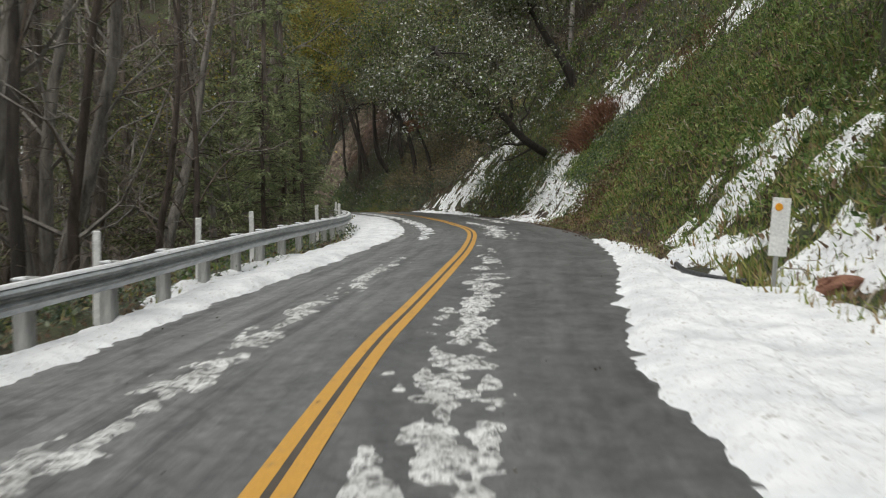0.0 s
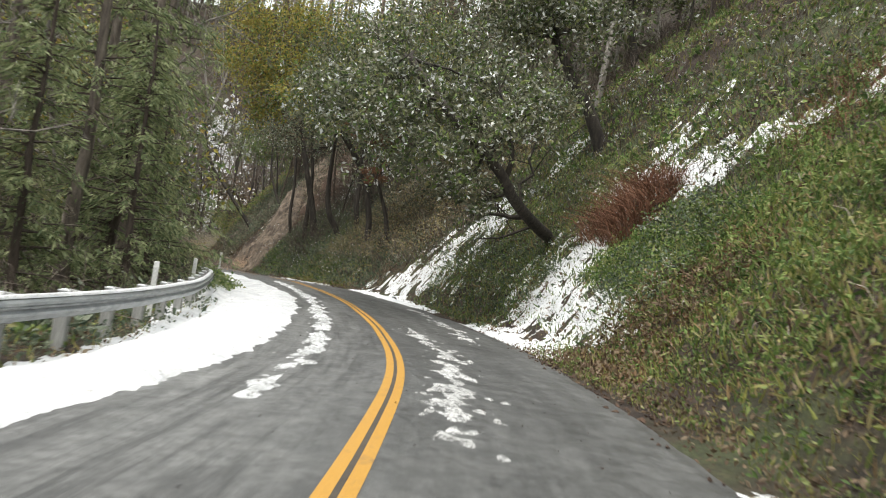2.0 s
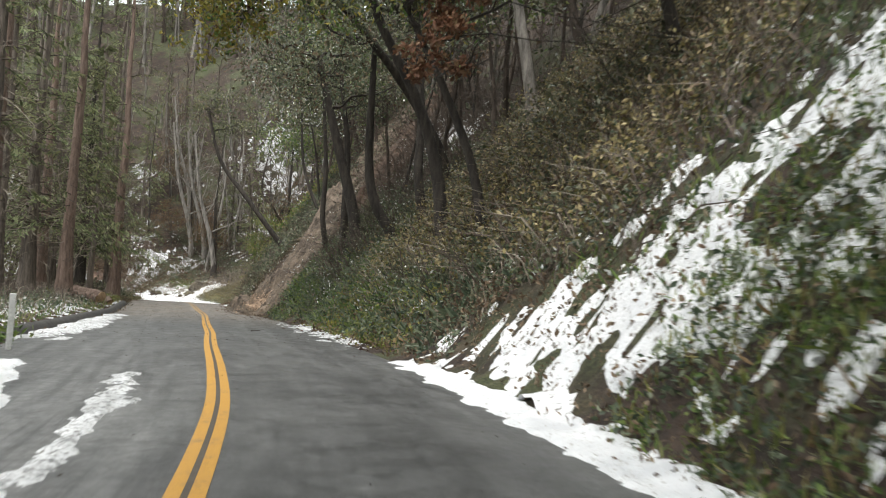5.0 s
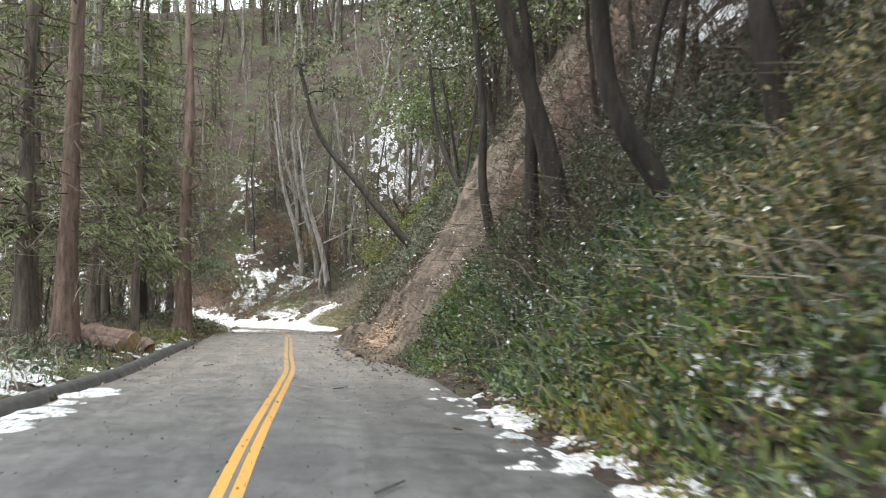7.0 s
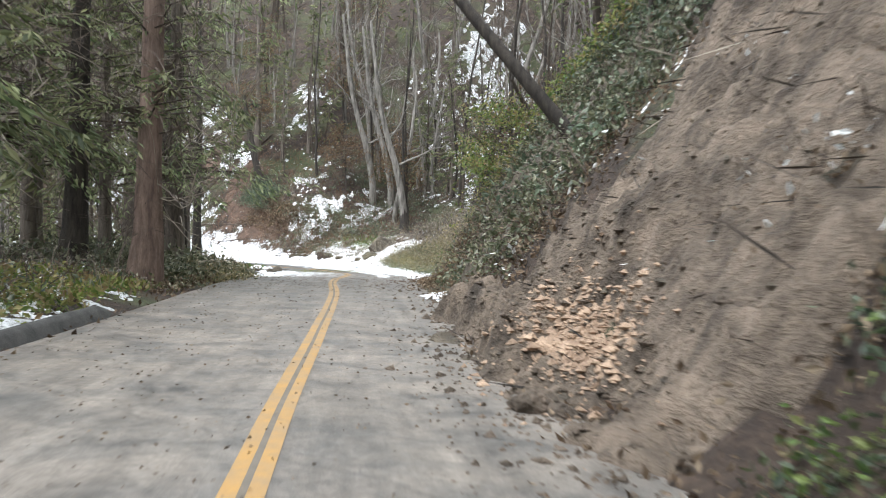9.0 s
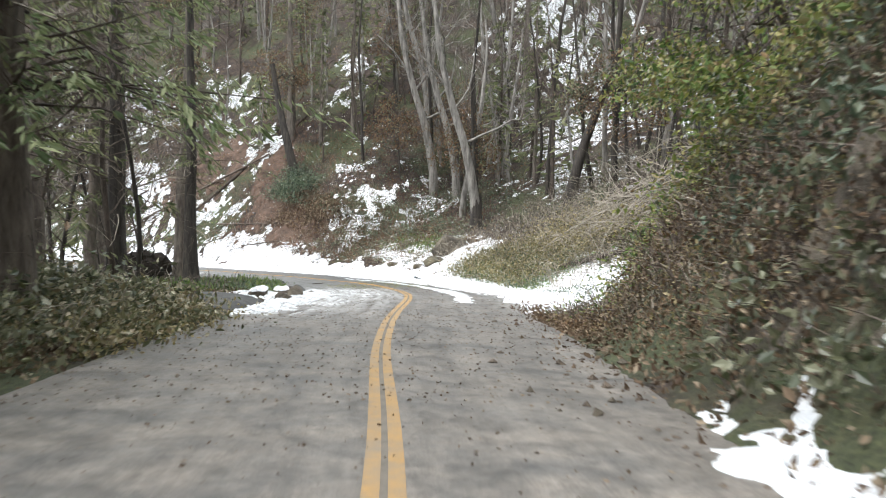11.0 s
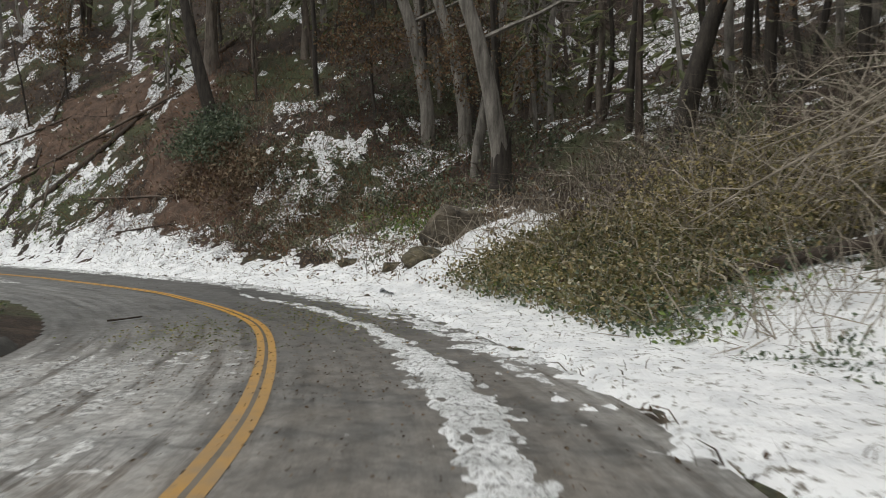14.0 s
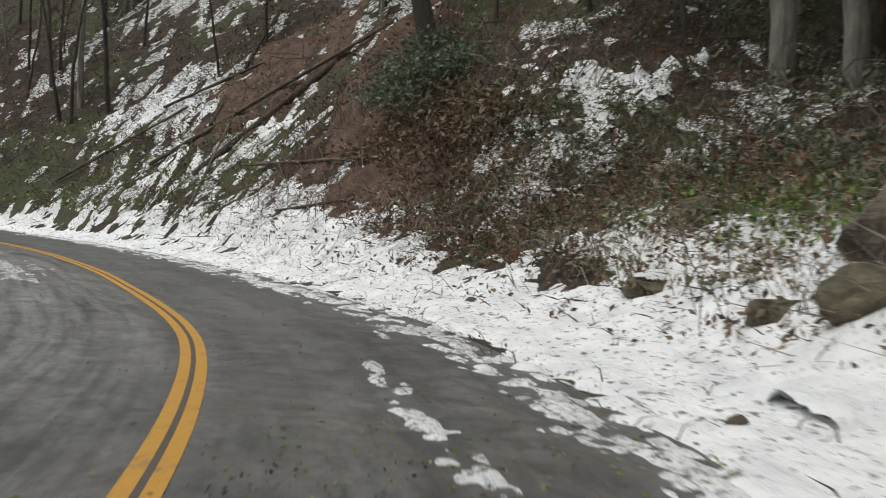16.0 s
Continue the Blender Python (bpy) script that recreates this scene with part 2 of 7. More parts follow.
WETSNOW = snow_material("wet_snow", (0.52, 0.53, 0.53), (0.8, 0.81, 0.82), (0.2, 0.19, 0.17), 0.58, 10, 0.44)
SOIL = plain("raw_soil", (0.065, 0.05, 0.037), (0.31, 0.242, 0.182), 1.3, 0.95, 0, 1.0, 0.16, 9)
ORANGE = plain("orange_clay", (0.28, 0.195, 0.135), (0.55, 0.4, 0.28), 2.5, 0.95, 0, 0.7, 0.05)
BARE = plain("red_brown_soil", (0.05, 0.031, 0.022), (0.15, 0.095, 0.066), 1.4, 0.95, 0, 0.8, 0.07, 7)
ROOTM = plain("black_wet_roots", (0.012, 0.01, 0.008), (0.05, 0.038, 0.028), 3, 0.95, 0, 0.9, 0.05)
ROCKM = plain("dark_rock", (0.06, 0.05, 0.038), (0.17, 0.14, 0.1), 1.6, 0.85, 0, 0.9, 0.08, 7)
ROCKG = plain("mossy_rock", (0.05, 0.045, 0.03), (0.2, 0.17, 0.11), 2.5, 0.9, 0, 0.9, 0.05)
BRICKM = plain("red_rock", (0.16, 0.07, 0.045), (0.28, 0.14, 0.09), 5, 0.9, 0, 0.7, 0.02)
DIKE = plain("dark_asphalt", (0.035, 0.034, 0.032), (0.09, 0.085, 0.078), 3, 0.8, 0, 0.6, 0.02)
STEEL = plain("galvanised_steel", (0.3, 0.32, 0.33), (0.5, 0.52, 0.53), 3, 0.45, 0.75, 0.15, 0.004)
POSTG = plain("weathered_grey_post", (0.25, 0.25, 0.24), (0.42, 0.42, 0.4), 4, 0.7, 0.2, 0.3, 0.006, stretch=(1, 1, 0.2))
WHITE = plain("white_paint", (0.62, 0.62, 0.6), (0.82, 0.82, 0.8), 3, 0.5, 0, 0.1, 0.004)
AMBER = plain("amber_reflector", (0.7, 0.28, 0.02), (0.9, 0.42, 0.04), 8, 0.25, 0, 0.1, 0.002)
BLACK = plain("black_pipe", (0.012, 0.012, 0.013), (0.03, 0.03, 0.03), 4, 0.4, 0, 0.1, 0.004)
REDWOOD = bark("redwood_bark", (0.13, 0.088, 0.07), (0.31, 0.22, 0.175))
DARKBARK = bark("dark_wet_bark", (0.022, 0.018, 0.015), (0.075, 0.062, 0.05))
FIRBARK = bark("fir_bark", (0.08, 0.064, 0.053), (0.24, 0.2, 0.165))
GREYBARK = bark("pale_grey_bark", (0.1, 0.09, 0.078), (0.34, 0.31, 0.275), 4.0)
BROWNBARK = bark("brown_bark", (0.038, 0.028, 0.022), (0.115, 0.087, 0.068))
TWIG = plain("bare_twigs", (0.062, 0.048, 0.038), (0.19, 0.15, 0.12), 2, 0.9, 0, 0)
PALETWIG = plain("pale_dead_branches", (0.2, 0.17, 0.13), (0.42, 0.37, 0.3), 2, 0.9, 0, 0)
REDTWIG = plain("red_brown_twigs", (0.11, 0.05, 0.028), (0.24, 0.115, 0.065), 2, 0.9, 0, 0)
CUT = plain("cut_wood", (0.34, 0.22, 0.12), (0.56, 0.4, 0.25), 7, 0.8, 0, 0.2, 0.004)
GREEN = leafy("green_undergrowth", [(0.045, 0.08, 0.024), (0.095, 0.16, 0.045), (0.16, 0.24, 0.068), (0.23, 0.29, 0.095), (0.27, 0.25, 0.125)])
GRASS = leafy("yellow_green_grass", [(0.1, 0.15, 0.035), (0.18, 0.22, 0.055), (0.27, 0.28, 0.08), (0.34, 0.29, 0.14), (0.26, 0.17, 0.09)])
FERN = leafy("dark_fern", [(0.04, 0.062, 0.04), (0.085, 0.12, 0.075), (0.15, 0.185, 0.12), (0.23, 0.26, 0.18)], 0.45, 0.25, 0.5)
YOUNGFIR = leafy("young_fir_needles", [(0.1, 0.14, 0.066), (0.18, 0.225, 0.11), (0.27, 0.31, 0.165), (0.34, 0.37, 0.2)], 0.55, 0.35)
NEEDLE = leafy("conifer_needles", [(0.055, 0.07, 0.034), (0.12, 0.14, 0.066), (0.2, 0.215, 0.11), (0.28, 0.28, 0.155)], 0.55, 0.42)
LAUREL = leafy("olive_leaves", [(0.045, 0.058, 0.03), (0.085, 0.098, 0.052), (0.15, 0.155, 0.092), (0.3, 0.3, 0.21)], 0.36, 0.3, 0.6)
PALELAUREL = leafy("pale_olive_leaves", [(0.045, 0.052, 0.022), (0.12, 0.128, 0.058), (0.2, 0.195, 0.1), (0.24, 0.185, 0.11), (0.55, 0.52, 0.4)], 0.4, 0.25, 0.5)
TANLEAF = leafy("straw_coloured_leaves", [(0.08, 0.075, 0.03), (0.17, 0.15, 0.06), (0.27, 0.225, 0.1), (0.38, 0.31, 0.17), (0.5, 0.43, 0.27)], 0.6, 0.25)
REDLEAF = leafy("red_brown_leaves", [(0.08, 0.035, 0.02), (0.14, 0.062, 0.036), (0.2, 0.1, 0.06), (0.13, 0.08, 0.05)], 0.7, 0.2)
YELLOWLEAF = leafy("yellow_leaves", [(0.18, 0.17, 0.035), (0.3, 0.27, 0.055), (0.42, 0.36, 0.08), (0.3, 0.22, 0.06)])
RUSTLEAF = leafy("rust_brown_leaves", [(0.06, 0.034, 0.02), (0.13, 0.076, 0.043), (0.22, 0.135, 0.08), (0.18, 0.135, 0.075)], 0.8, 0.2)
DEADLEAF = leafy("dead_brown_leaves", [(0.07, 0.045, 0.03), (0.13, 0.09, 0.06), (0.2, 0.145, 0.1), (0.3, 0.24, 0.175)], 0.8, 0.1)
SNOWLEAF = leafy("snow_on_leaves", [(0.6, 0.62, 0.64), (0.72, 0.74, 0.77), (0.85, 0.86, 0.88)], 0.7, 0.15)


# ---- mesh helpers ----
def mesh(name, verts, faces, mats, idx=None, shade=False):
    """A mesh from arrays: verts (n, 3), faces (m, 3 or 4)."""
    verts, faces = np.ascontiguousarray(verts, np.float32), np.ascontiguousarray(faces, np.int32)
    me = bpy.data.meshes.new(name)
    k = faces.shape[1]
    me.vertices.add(len(verts))
    me.vertices.foreach_set("co", verts.ravel())
    me.loops.add(faces.size)
    me.loops.foreach_set("vertex_index", faces.ravel())
    me.polygons.add(len(faces))
    me.polygons.foreach_set("loop_start", np.arange(0, faces.size, k, dtype=np.int32))
    for m in mats if isinstance(mats, (list, tuple)) else [mats]:
        me.materials.append(m)
    if idx is not None:
        me.polygons.foreach_set("material_index", np.ascontiguousarray(idx, np.int32))
    me.polygons.foreach_set("use_smooth", np.full(len(faces), shade))
    me.update(calc_edges=True)
    return me


def part(name, data, parent, label=""):
    """A mesh object under a thing or a part."""
    ob = new(name, data)
    ob.parent = parent
    return tagged(ob, label)


def thing(name, at, label, category, group="", turn=0.0):
    ob = new(name)
    ob.location, ob.rotation_euler = at, (0, 0, turn)
    ob.empty_display_size = 0.2
    return tagged(ob, label, category, group)


class Heap:
    """Collects vertices and quads, each with a material number."""

    def __init__(self):
        self.v, self.f, self.m, self.n = [], [], [], 0

    def add(self, v, f, m=0):
        self.v.append(v)
        self.f.append(np.asarray(f) + self.n)
        self.m.append(np.full(len(f), m))
        self.n += len(v)

    def mesh(self, name, mats, shade=False):
        return mesh(name, np.concatenate(self.v), np.concatenate(self.f), mats, np.concatenate(self.m), shade)


def tube(path, radii, sides=5, cap=True):
    """A round limb along a path."""
    p = np.asarray(path, float)
    r = np.broadcast_to(np.asarray(radii, float), (len(p),))
    t = np.gradient(p, axis=0)
    t /= np.linalg.norm(t, axis=1)[:, None] + 1e-9
    ref = np.array([0, 0, 1.0]) if abs(t[:, 2]).mean() < 0.8 else np.array([1.0, 0, 0])
    a = np.cross(t, ref)
    a /= np.linalg.norm(a, axis=1)[:, None] + 1e-9
    b = np.cross(t, a)
    w = np.arange(sides) * 2 * np.pi / sides
    v = p[:, None] + r[:, None, None] * (np.cos(w)[None, :, None] * a[:, None] + np.sin(w)[None, :, None] * b[:, None])
    i = np.arange(len(p) - 1)[:, None] * sides
    j, k = np.arange(sides)[None], (np.arange(sides)[None] + 1) % sides
    f = np.stack([i + j, i + k, i + sides + k, i + sides + j], -1).reshape(-1, 4)
    v = v.reshape(-1, 3)
    if cap:
        n = len(v)
        v = np.vstack([v, p[:1], p[-1:]])
        e = (len(p) - 1) * sides
        f = np.vstack([f, [[(q + 2) % sides, (q + 1) % sides, q, n] for q in range(0, sides - 1, 2)], [[e + q, e + (q + 1) % sides, e + (q + 2) % sides, n + 1] for q in range(0, sides - 1, 2)]])
    return v, f


def leaves(at, size, rng, long=2.0, up=0.3, heading=None, lean=0.9):
    """A folded four-cornered leaf at each place."""
    n = len(at)
    size = np.broadcast_to(np.asarray(size, float), (n,))
    if heading is None:
        heading = rng.normal(size=(n, 3)) * (lean, lean, lean)
        heading[:, 2] += up
    heading = heading / (np.linalg.norm(heading, axis=1)[:, None] + 1e-9)
    side = np.cross(heading, rng.normal(size=(n, 3)))
    side /= np.linalg.norm(side, axis=1)[:, None] + 1e-9
    fold = np.cross(side, heading) * (size * 0.18)[:, None]
    l, w = (size * long)[:, None] * heading, (size * 0.5)[:, None] * side
    v = np.stack([at, at + l * 0.45 + w + fold, at + l, at + l * 0.5 - w + fold], 1).reshape(-1, 3)
    return v, np.arange(4 * n).reshape(-1, 4)


def blades(at, length, rng, width=0.02, up=1.0, spread=0.7, droop=0.5):
    """Grass blades: a bent strip of two quads at each place."""
    n = len(at)
    length = np.broadcast_to(np.asarray(length, float), (n,))
    h = rng.normal(size=(n, 3)) * spread
    h[:, 2] = np.abs(h[:, 2]) * 0.3 + up
    h /= np.linalg.norm(h, axis=1)[:, None]
    side = np.cross(h, rng.normal(size=(n, 3)))
    side /= np.linalg.norm(side, axis=1)[:, None]
    w = side * (width * (0.6 + 0.8 * rng.rand(n)))[:, None]
    out = h * (1, 1, 0)
    mid = at + h * (length * 0.55)[:, None]
    tip = at + h * (length * 0.85)[:, None] + out * (length * droop)[:, None] - np.array([0, 0, 1]) * (length * droop * 0.35)[:, None]
    v = np.stack([at - w, at + w, mid + w, mid - w, tip + w * 0.15, tip - w * 0.15], 1).reshape(-1, 3)
    b = (np.arange(n) * 6)[:, None]
    return v, np.concatenate([b + [0, 1, 2, 3], b + [3, 2, 4, 5]]).reshape(-1, 4)


def limb(start, heading, length, rng, bends=5, wander=0.25, rise=0.0):
    """A wandering path."""
    p, h = [np.array(start, float)], np.array(heading, float)
    for _ in range(bends):
        h = h / np.linalg.norm(h) + rng.normal(size=3) * wander + np.array([0, 0, rise])
        p.append(p[-1] + h / np.linalg.norm(h) * length / bends)
    return np.array(p)


def branching(heap, path, r0, rng, depth, count, spread=0.9, shrink=0.55, first=0.3, m=0, rise=0.05, ends=None, sides=(6, 5, 4, 3), twist=0.28, cheap=0):
    """A limb with side limbs, down to twigs; gathers the twig ends."""
    r = np.linspace(r0, r0 * 0.35, len(path))
    heap.add(*tube(path, r, sides[min(len(sides) - 1, max(0, 3 - depth))], cap=False), m)
    whole = np.linalg.norm(np.diff(path, axis=0), axis=1).sum()
    if ends is not None and depth <= 1:
        ends.extend(path[1:])
    if depth == 0:
        return
    if depth == 1 and cheap:
        u = rng.uniform(0.1, 1, cheap) * (len(path) - 1.001)
        i = u.astype(int)
        heap.add(*blades(path[i] + (path[i + 1] - path[i]) * (u - i)[:, None], whole * rng.uniform(0.35, 0.9, cheap), rng, 0.009, 0.5, 0.8, 0.25), m)
        return
    for k in range(count):
        u = first + (1 - first) * (k + rng.rand()) / count
        i = min(len(path) - 2, int(u * (len(path) - 1)))
        at = path[i] + (path[i + 1] - path[i]) * (u * (len(path) - 1) - i)
        along_it = path[i + 1] - path[i]
        along_it = along_it / np.linalg.norm(along_it)
        side = np.cross(along_it, rng.normal(size=3))
        side /= np.linalg.norm(side) + 1e-9
        h = along_it * (1 - 0.5 * spread) + side * spread
        branching(heap, limb(at, h, whole * shrink * (1.15 - 0.6 * u) * (0.7 + 0.6 * rng.rand()), rng, 4, twist, rise), r0 * (1 - 0.6 * u) * 0.5, rng, depth - 1, max(2, count - 2), spread, shrink, 0.2, m, rise, ends, sides, twist, cheap)


# ---- the road's line: centre line points (x, y), heights, and cross-section tables by distance s ----
LINE = [(-1.6, -40), (-1.3, -12), (-1.0, 0), (-0.68, 7.2), (-0.39, 10), (0.06, 14.4), (0.5, 19), (0.8, 24), (0.9, 28),
        (0.73, 32), (0.18, 37.5), (-0.75, 43.5), (-1.6, 47.8), (-2.9, 52.6), (-4.0, 55.8), (-6.22, 61.8), (-7.92, 66.6),
        (-9.7, 71.3), (-12.34, 78.5), (-13.9, 82.7), (-16.0, 87.7), (-18.0, 92.6), (-21.5, 101), (-24.9, 108.4),
        (-28.0, 116), (-30.25, 122.1), (-32.6, 127.45), (-36.5, 133.7), (-39.4, 136.9), (-42.6, 139.7), (-45.8, 141.9),
        (-50.8, 144.25), (-57.2, 146.8), (-64.5, 149.0), (-71.5, 150.0), (-81, 149.8), (-95, 146), (-120, 135), (-160, 110)]


def spline(points, step):
    """Points at even steps along a smooth curve through the given ones."""
    p = np.array(points, float)
    p = np.vstack([2 * p[0] - p[1], p, 2 * p[-1] - p[-2]])
    out = []
    for i in range(1, len(p) - 2):
        u = np.linspace(0, 1, 24, endpoint=False)[:, None]
        a, b, c, d = p[i - 1:i + 3]
        out.append(0.5 * (2 * b + (c - a) * u + (2 * a - 5 * b + 4 * c - d) * u**2 + (3 * b - a - 3 * c + d) * u**3))
    out = np.vstack(out + [p[-2:-1]])
    far = np.r_[0, np.cumsum(np.linalg.norm(np.diff(out, axis=0), axis=1))]
    at = np.arange(0, far[-1], step)
    return np.stack([np.interp(at, far, out[:, k]) for k in range(p.shape[1])], 1)


CL = spline(LINE, 0.5)
for _ in range(6):
    CL[1:-1] = (CL[:-2] + 2 * CL[1:-1] + CL[2:]) / 4
CT = np.gradient(CL, axis=0)
CT /= np.linalg.norm(CT, axis=1)[:, None]
CN = np.stack([CT[:, 1], -CT[:, 0]], 1)  # to the right of the way
CS = np.r_[0, np.cumsum(np.linalg.norm(np.diff(CL, axis=0), axis=1))]
CS -= np.interp(0, CL[:, 1][:120], CS[:120])
# road height by distance
RZ = ([-40, 0, 8, 16, 20, 25, 30, 35, 46, 58, 63.5, 68.5, 73.5, 78, 83, 104.5, 109, 113, 118, 122, 126.5, 131, 135, 139, 143, 150, 158.5, 174, 182, 330],
      [-0.02, 0, 0.05, 0.12, 0.13, 0.1, 0.04, -0.01, -0.08, -0.16, -0.33, -0.53, -0.71, -0.88, -1.07, -1.64, -1.81, -2.0, -2.24, -2.5, -2.71, -2.97, -3.17, -3.4, -3.57, -3.88, -4.1, -4.5, -4.6, -5.2])
TOE = ([-40, 0, 13, 20, 26, 32, 36, 47, 56, 64, 80, 88, 98, 108, 116, 121, 128, 136, 143, 150, 158, 175, 330],
       [5.8, 5.6, 5.2, 4.3, 3.8, 4.4, 4.8, 4.5, 3.7, 3.8, 3.9, 3.0, 2.7, 3.1, 3.8, 5.2, 7.4, 7.4, 5.8, 5.4, 5.0, 4.5, 4.5])
GRADE = ([-40, 0, 20, 30, 50, 60, 80, 88, 108, 116, 122, 130, 140, 150, 158, 163, 170, 330],
         [0.85, 0.9, 1.0, 1.25, 1.38, 1.1, 1.15, 1.2, 1.5, 1.3, 0.9, 0.6, 0.4, 0.4, 0.42, 0.75, 1.05, 1.1])
BENCH = ([-40, 50, 60, 66, 100, 112, 122, 132, 160, 190, 330], [5.0, 5.0, 6.5, 11, 12, 11, 7, 10, 12, 6, 5.2])


def smooth_noise(x, y, scale, seed):
    """Value noise on a lattice of the given size, from -1 to 1."""
    r = np.random.RandomState(seed).rand(97, 97) * 2 - 1
    u, v = x / scale + 1000.3, y / scale + 1000.7
    i, j = np.floor(u).astype(int), np.floor(v).astype(int)
    a, b = u - i, v - j
    a, b = a * a * (3 - 2 * a), b * b * (3 - 2 * b)
    g = lambda p, q: r[p % 97, q % 97]
    return (g(i, j) * (1 - a) + g(i + 1, j) * a) * (1 - b) + (g(i, j + 1) * (1 - a) + g(i + 1, j + 1) * a) * b


def fractal(x, y, scale, seed, octaves=3):
    return sum(smooth_noise(x, y, scale / 2**k, seed + k) / 2**k for k in range(octaves)) / 1.6


def along(x, y):
    """Distance s along the road and offset d to its right, for arrays of places."""
    x, y = np.asarray(x, float).ravel(), np.asarray(y, float).ravel()
    s, d = np.empty(len(x)), np.empty(len(x))
    for a in range(0, len(x), 20000):
        q = np.stack([x[a:a + 20000], y[a:a + 20000]], 1)
        i = ((q[:, None, 0] - CL[None, ::2, 0])**2 + (q[:, None, 1] - CL[None, ::2, 1])**2).argmin(1) * 2
        off = q - CL[i]
        t = (off * CT[i]).sum(1).clip(-1.2, 1.2)
        s[a:a + 20000] = CS[i] + t
        i2 = np.interp(s[a:a + 20000], CS, np.arange(len(CS)))
        lo = np.floor(i2).astype(int).clip(0, len(CS) - 2)
        w = (i2 - lo)[:, None]
        n = CN[lo] * (1 - w) + CN[lo + 1] * w
        d[a:a + 20000] = ((q - CL[lo] * (1 - w) - CL[lo + 1] * w) * n).sum(1)
    return s, d


def place(s, d):
    """The place (x, y) at distance s and offset d."""
    s, d = np.broadcast_arrays(np.asarray(s, float), np.asarray(d, float))
    x, y = (np.interp(s, CS, CL[:, k]) for k in (0, 1))
    nx, ny = (np.interp(s, CS, CN[:, k]) for k in (0, 1))
    return x + nx * d, y + ny * d


def smoothstep(v, a, b):
    t = ((v - a) / (b - a)).clip(0, 1)
    return t * t * (3 - 2 * t)


def road_z(s):
    return np.interp(s, *RZ)


def crossfall(s, d):
    """The left lane falls towards the ravine on the first bend."""
    return -np.interp(s, [-40, 0, 10, 50, 64], [0.05, 0.055, 0.065, 0.06, 0.0]) * (-d).clip(0, 6)


def height_sd(s, d, x, y):
    """Height of the ground."""
    z = road_z(s) + crossfall(s, d)
    toe, grade, bench = np.interp(s, *TOE), np.interp(s, *GRADE), np.interp(s, *BENCH)
    u = (d - toe).clip(0)
    low = np.where(u < 9, u * grade, 9 * grade + (u - 9) * (0.55 * grade + 0.35))
    low = np.where(u > 60, 9 * grade + 51 * (0.55 * grade + 0.35) + (u - 60) * 0.15, low)
    rise = low * smoothstep(u, -0.4, 1.2)
    rough = fractal(x, y, 3.2, 11) * 0.35 * smoothstep(u, 0.6, 4) + fractal(x, y, 11, 21) * 1.4 * smoothstep(u, 3, 14) + fractal(x, y, 1.1, 31) * 0.1 * smoothstep(u, 0.2, 1.5)
    v = (-d - bench).clip(0)
    drop = np.minimum(v * 0.7, 8.5) * smoothstep(v, -0.2, 2.5)
    far = (v - 30).clip(0)
    drop = drop - np.minimum(far * 0.75, 55) * smoothstep(far, 0, 8)
    rough += (fractal(x, y, 4, 41) * 0.5 + fractal(x, y, 14, 51) * 1.2) * smoothstep(v, 1, 9)
    # the road bed lies lower than the asphalt; the left verge is a little uneven
    bed = -0.12 * smoothstep(toe - d, 0.0, 0.8) * smoothstep(d, -4.3, -3.9)
    verge = 0.06 * fractal(x, y, 0.9, 61) * smoothstep(-d, 3.9, 4.6) + 0.35 * smoothstep(-d, 4.0, 6.5) * smoothstep(s, 64, 74) * (1 - smoothstep(s, 116, 124))
    return z + rise + rough - drop + bed + verge


def height(x, y):
    x, y = np.asarray(x, float).ravel(), np.asarray(y, float).ravel()
    s, d = along(x, y)
    return height_sd(s, d, x, y)


# ---- the ground: one sheet from the road to the hilltops ----
def lines(a, b, step, out, n):
    core = np.arange(a, b + step, step)
    g = np.cumsum(step * np.geomspace(1.15, 30, n)) * (out / np.cumsum(step * np.geomspace(1.15, 30, n))[-1])
    return np.r_[(a - g)[::-1], core, core[-1] + g]


gx, gy = lines(-88, 22, 0.62, 500, 32), lines(-6, 178, 0.62, 500, 32)
xx, yy = np.meshgrid(gx, gy, indexing="ij")
zz = height(xx, yy).reshape(xx.shape)
ni, nj = xx.shape
q = (np.arange(ni - 1)[:, None] * nj + np.arange(nj - 1)[None]).ravel()
ground = tagged(new("ground", mesh("ground", np.stack([xx, yy, zz], -1).reshape(-1, 3), np.stack([q, q + nj, q + nj + 1, q + 1], 1), FLOOR, None, True)),
                "steep wooded ground of wet brown leaf litter and moss", "ground", kind="structure")


def strip(name, s0, s1, step, offsets, lift, mat, cuts=None):
    """A surface along the road: offsets across it, lift above its height as a function of (s, d)."""
    s = np.arange(s0, s1 + step / 2, step)
    d = np.asarray(offsets, float)
    ss, dd = np.meshgrid(s, d, indexing="ij")
    x, y = place(ss, dd)
    z = road_z(ss) + lift(ss, dd)
    n = len(d)
    i = (np.arange(len(s) - 1)[:, None] * n + np.arange(n - 1)[None]).ravel()
    me = mesh(name, np.stack([x, y, z], -1).reshape(-1, 3), np.stack([i, i + n, i + n + 1, i + 1][::-1], 1), mat, None, True)
    uv = me.uv_layers.new(name="sd")
    ids = np.empty(len(me.loops), np.int32)
    me.loops.foreach_get("vertex_index", ids)
    uv.data.foreach_set("uv", np.stack([ss.ravel()[ids], dd.ravel()[ids]], 1).astype(np.float32).ravel())
    return me


ROADR = ([-40, 0, 20, 26, 40, 56, 80, 90, 105, 118, 128, 140, 330], [3.3, 3.3, 3.3, 3.3, 3.7, 3.4, 3.4, 3.4, 3.3, 3.4, 3.6, 3.7, 3.7])


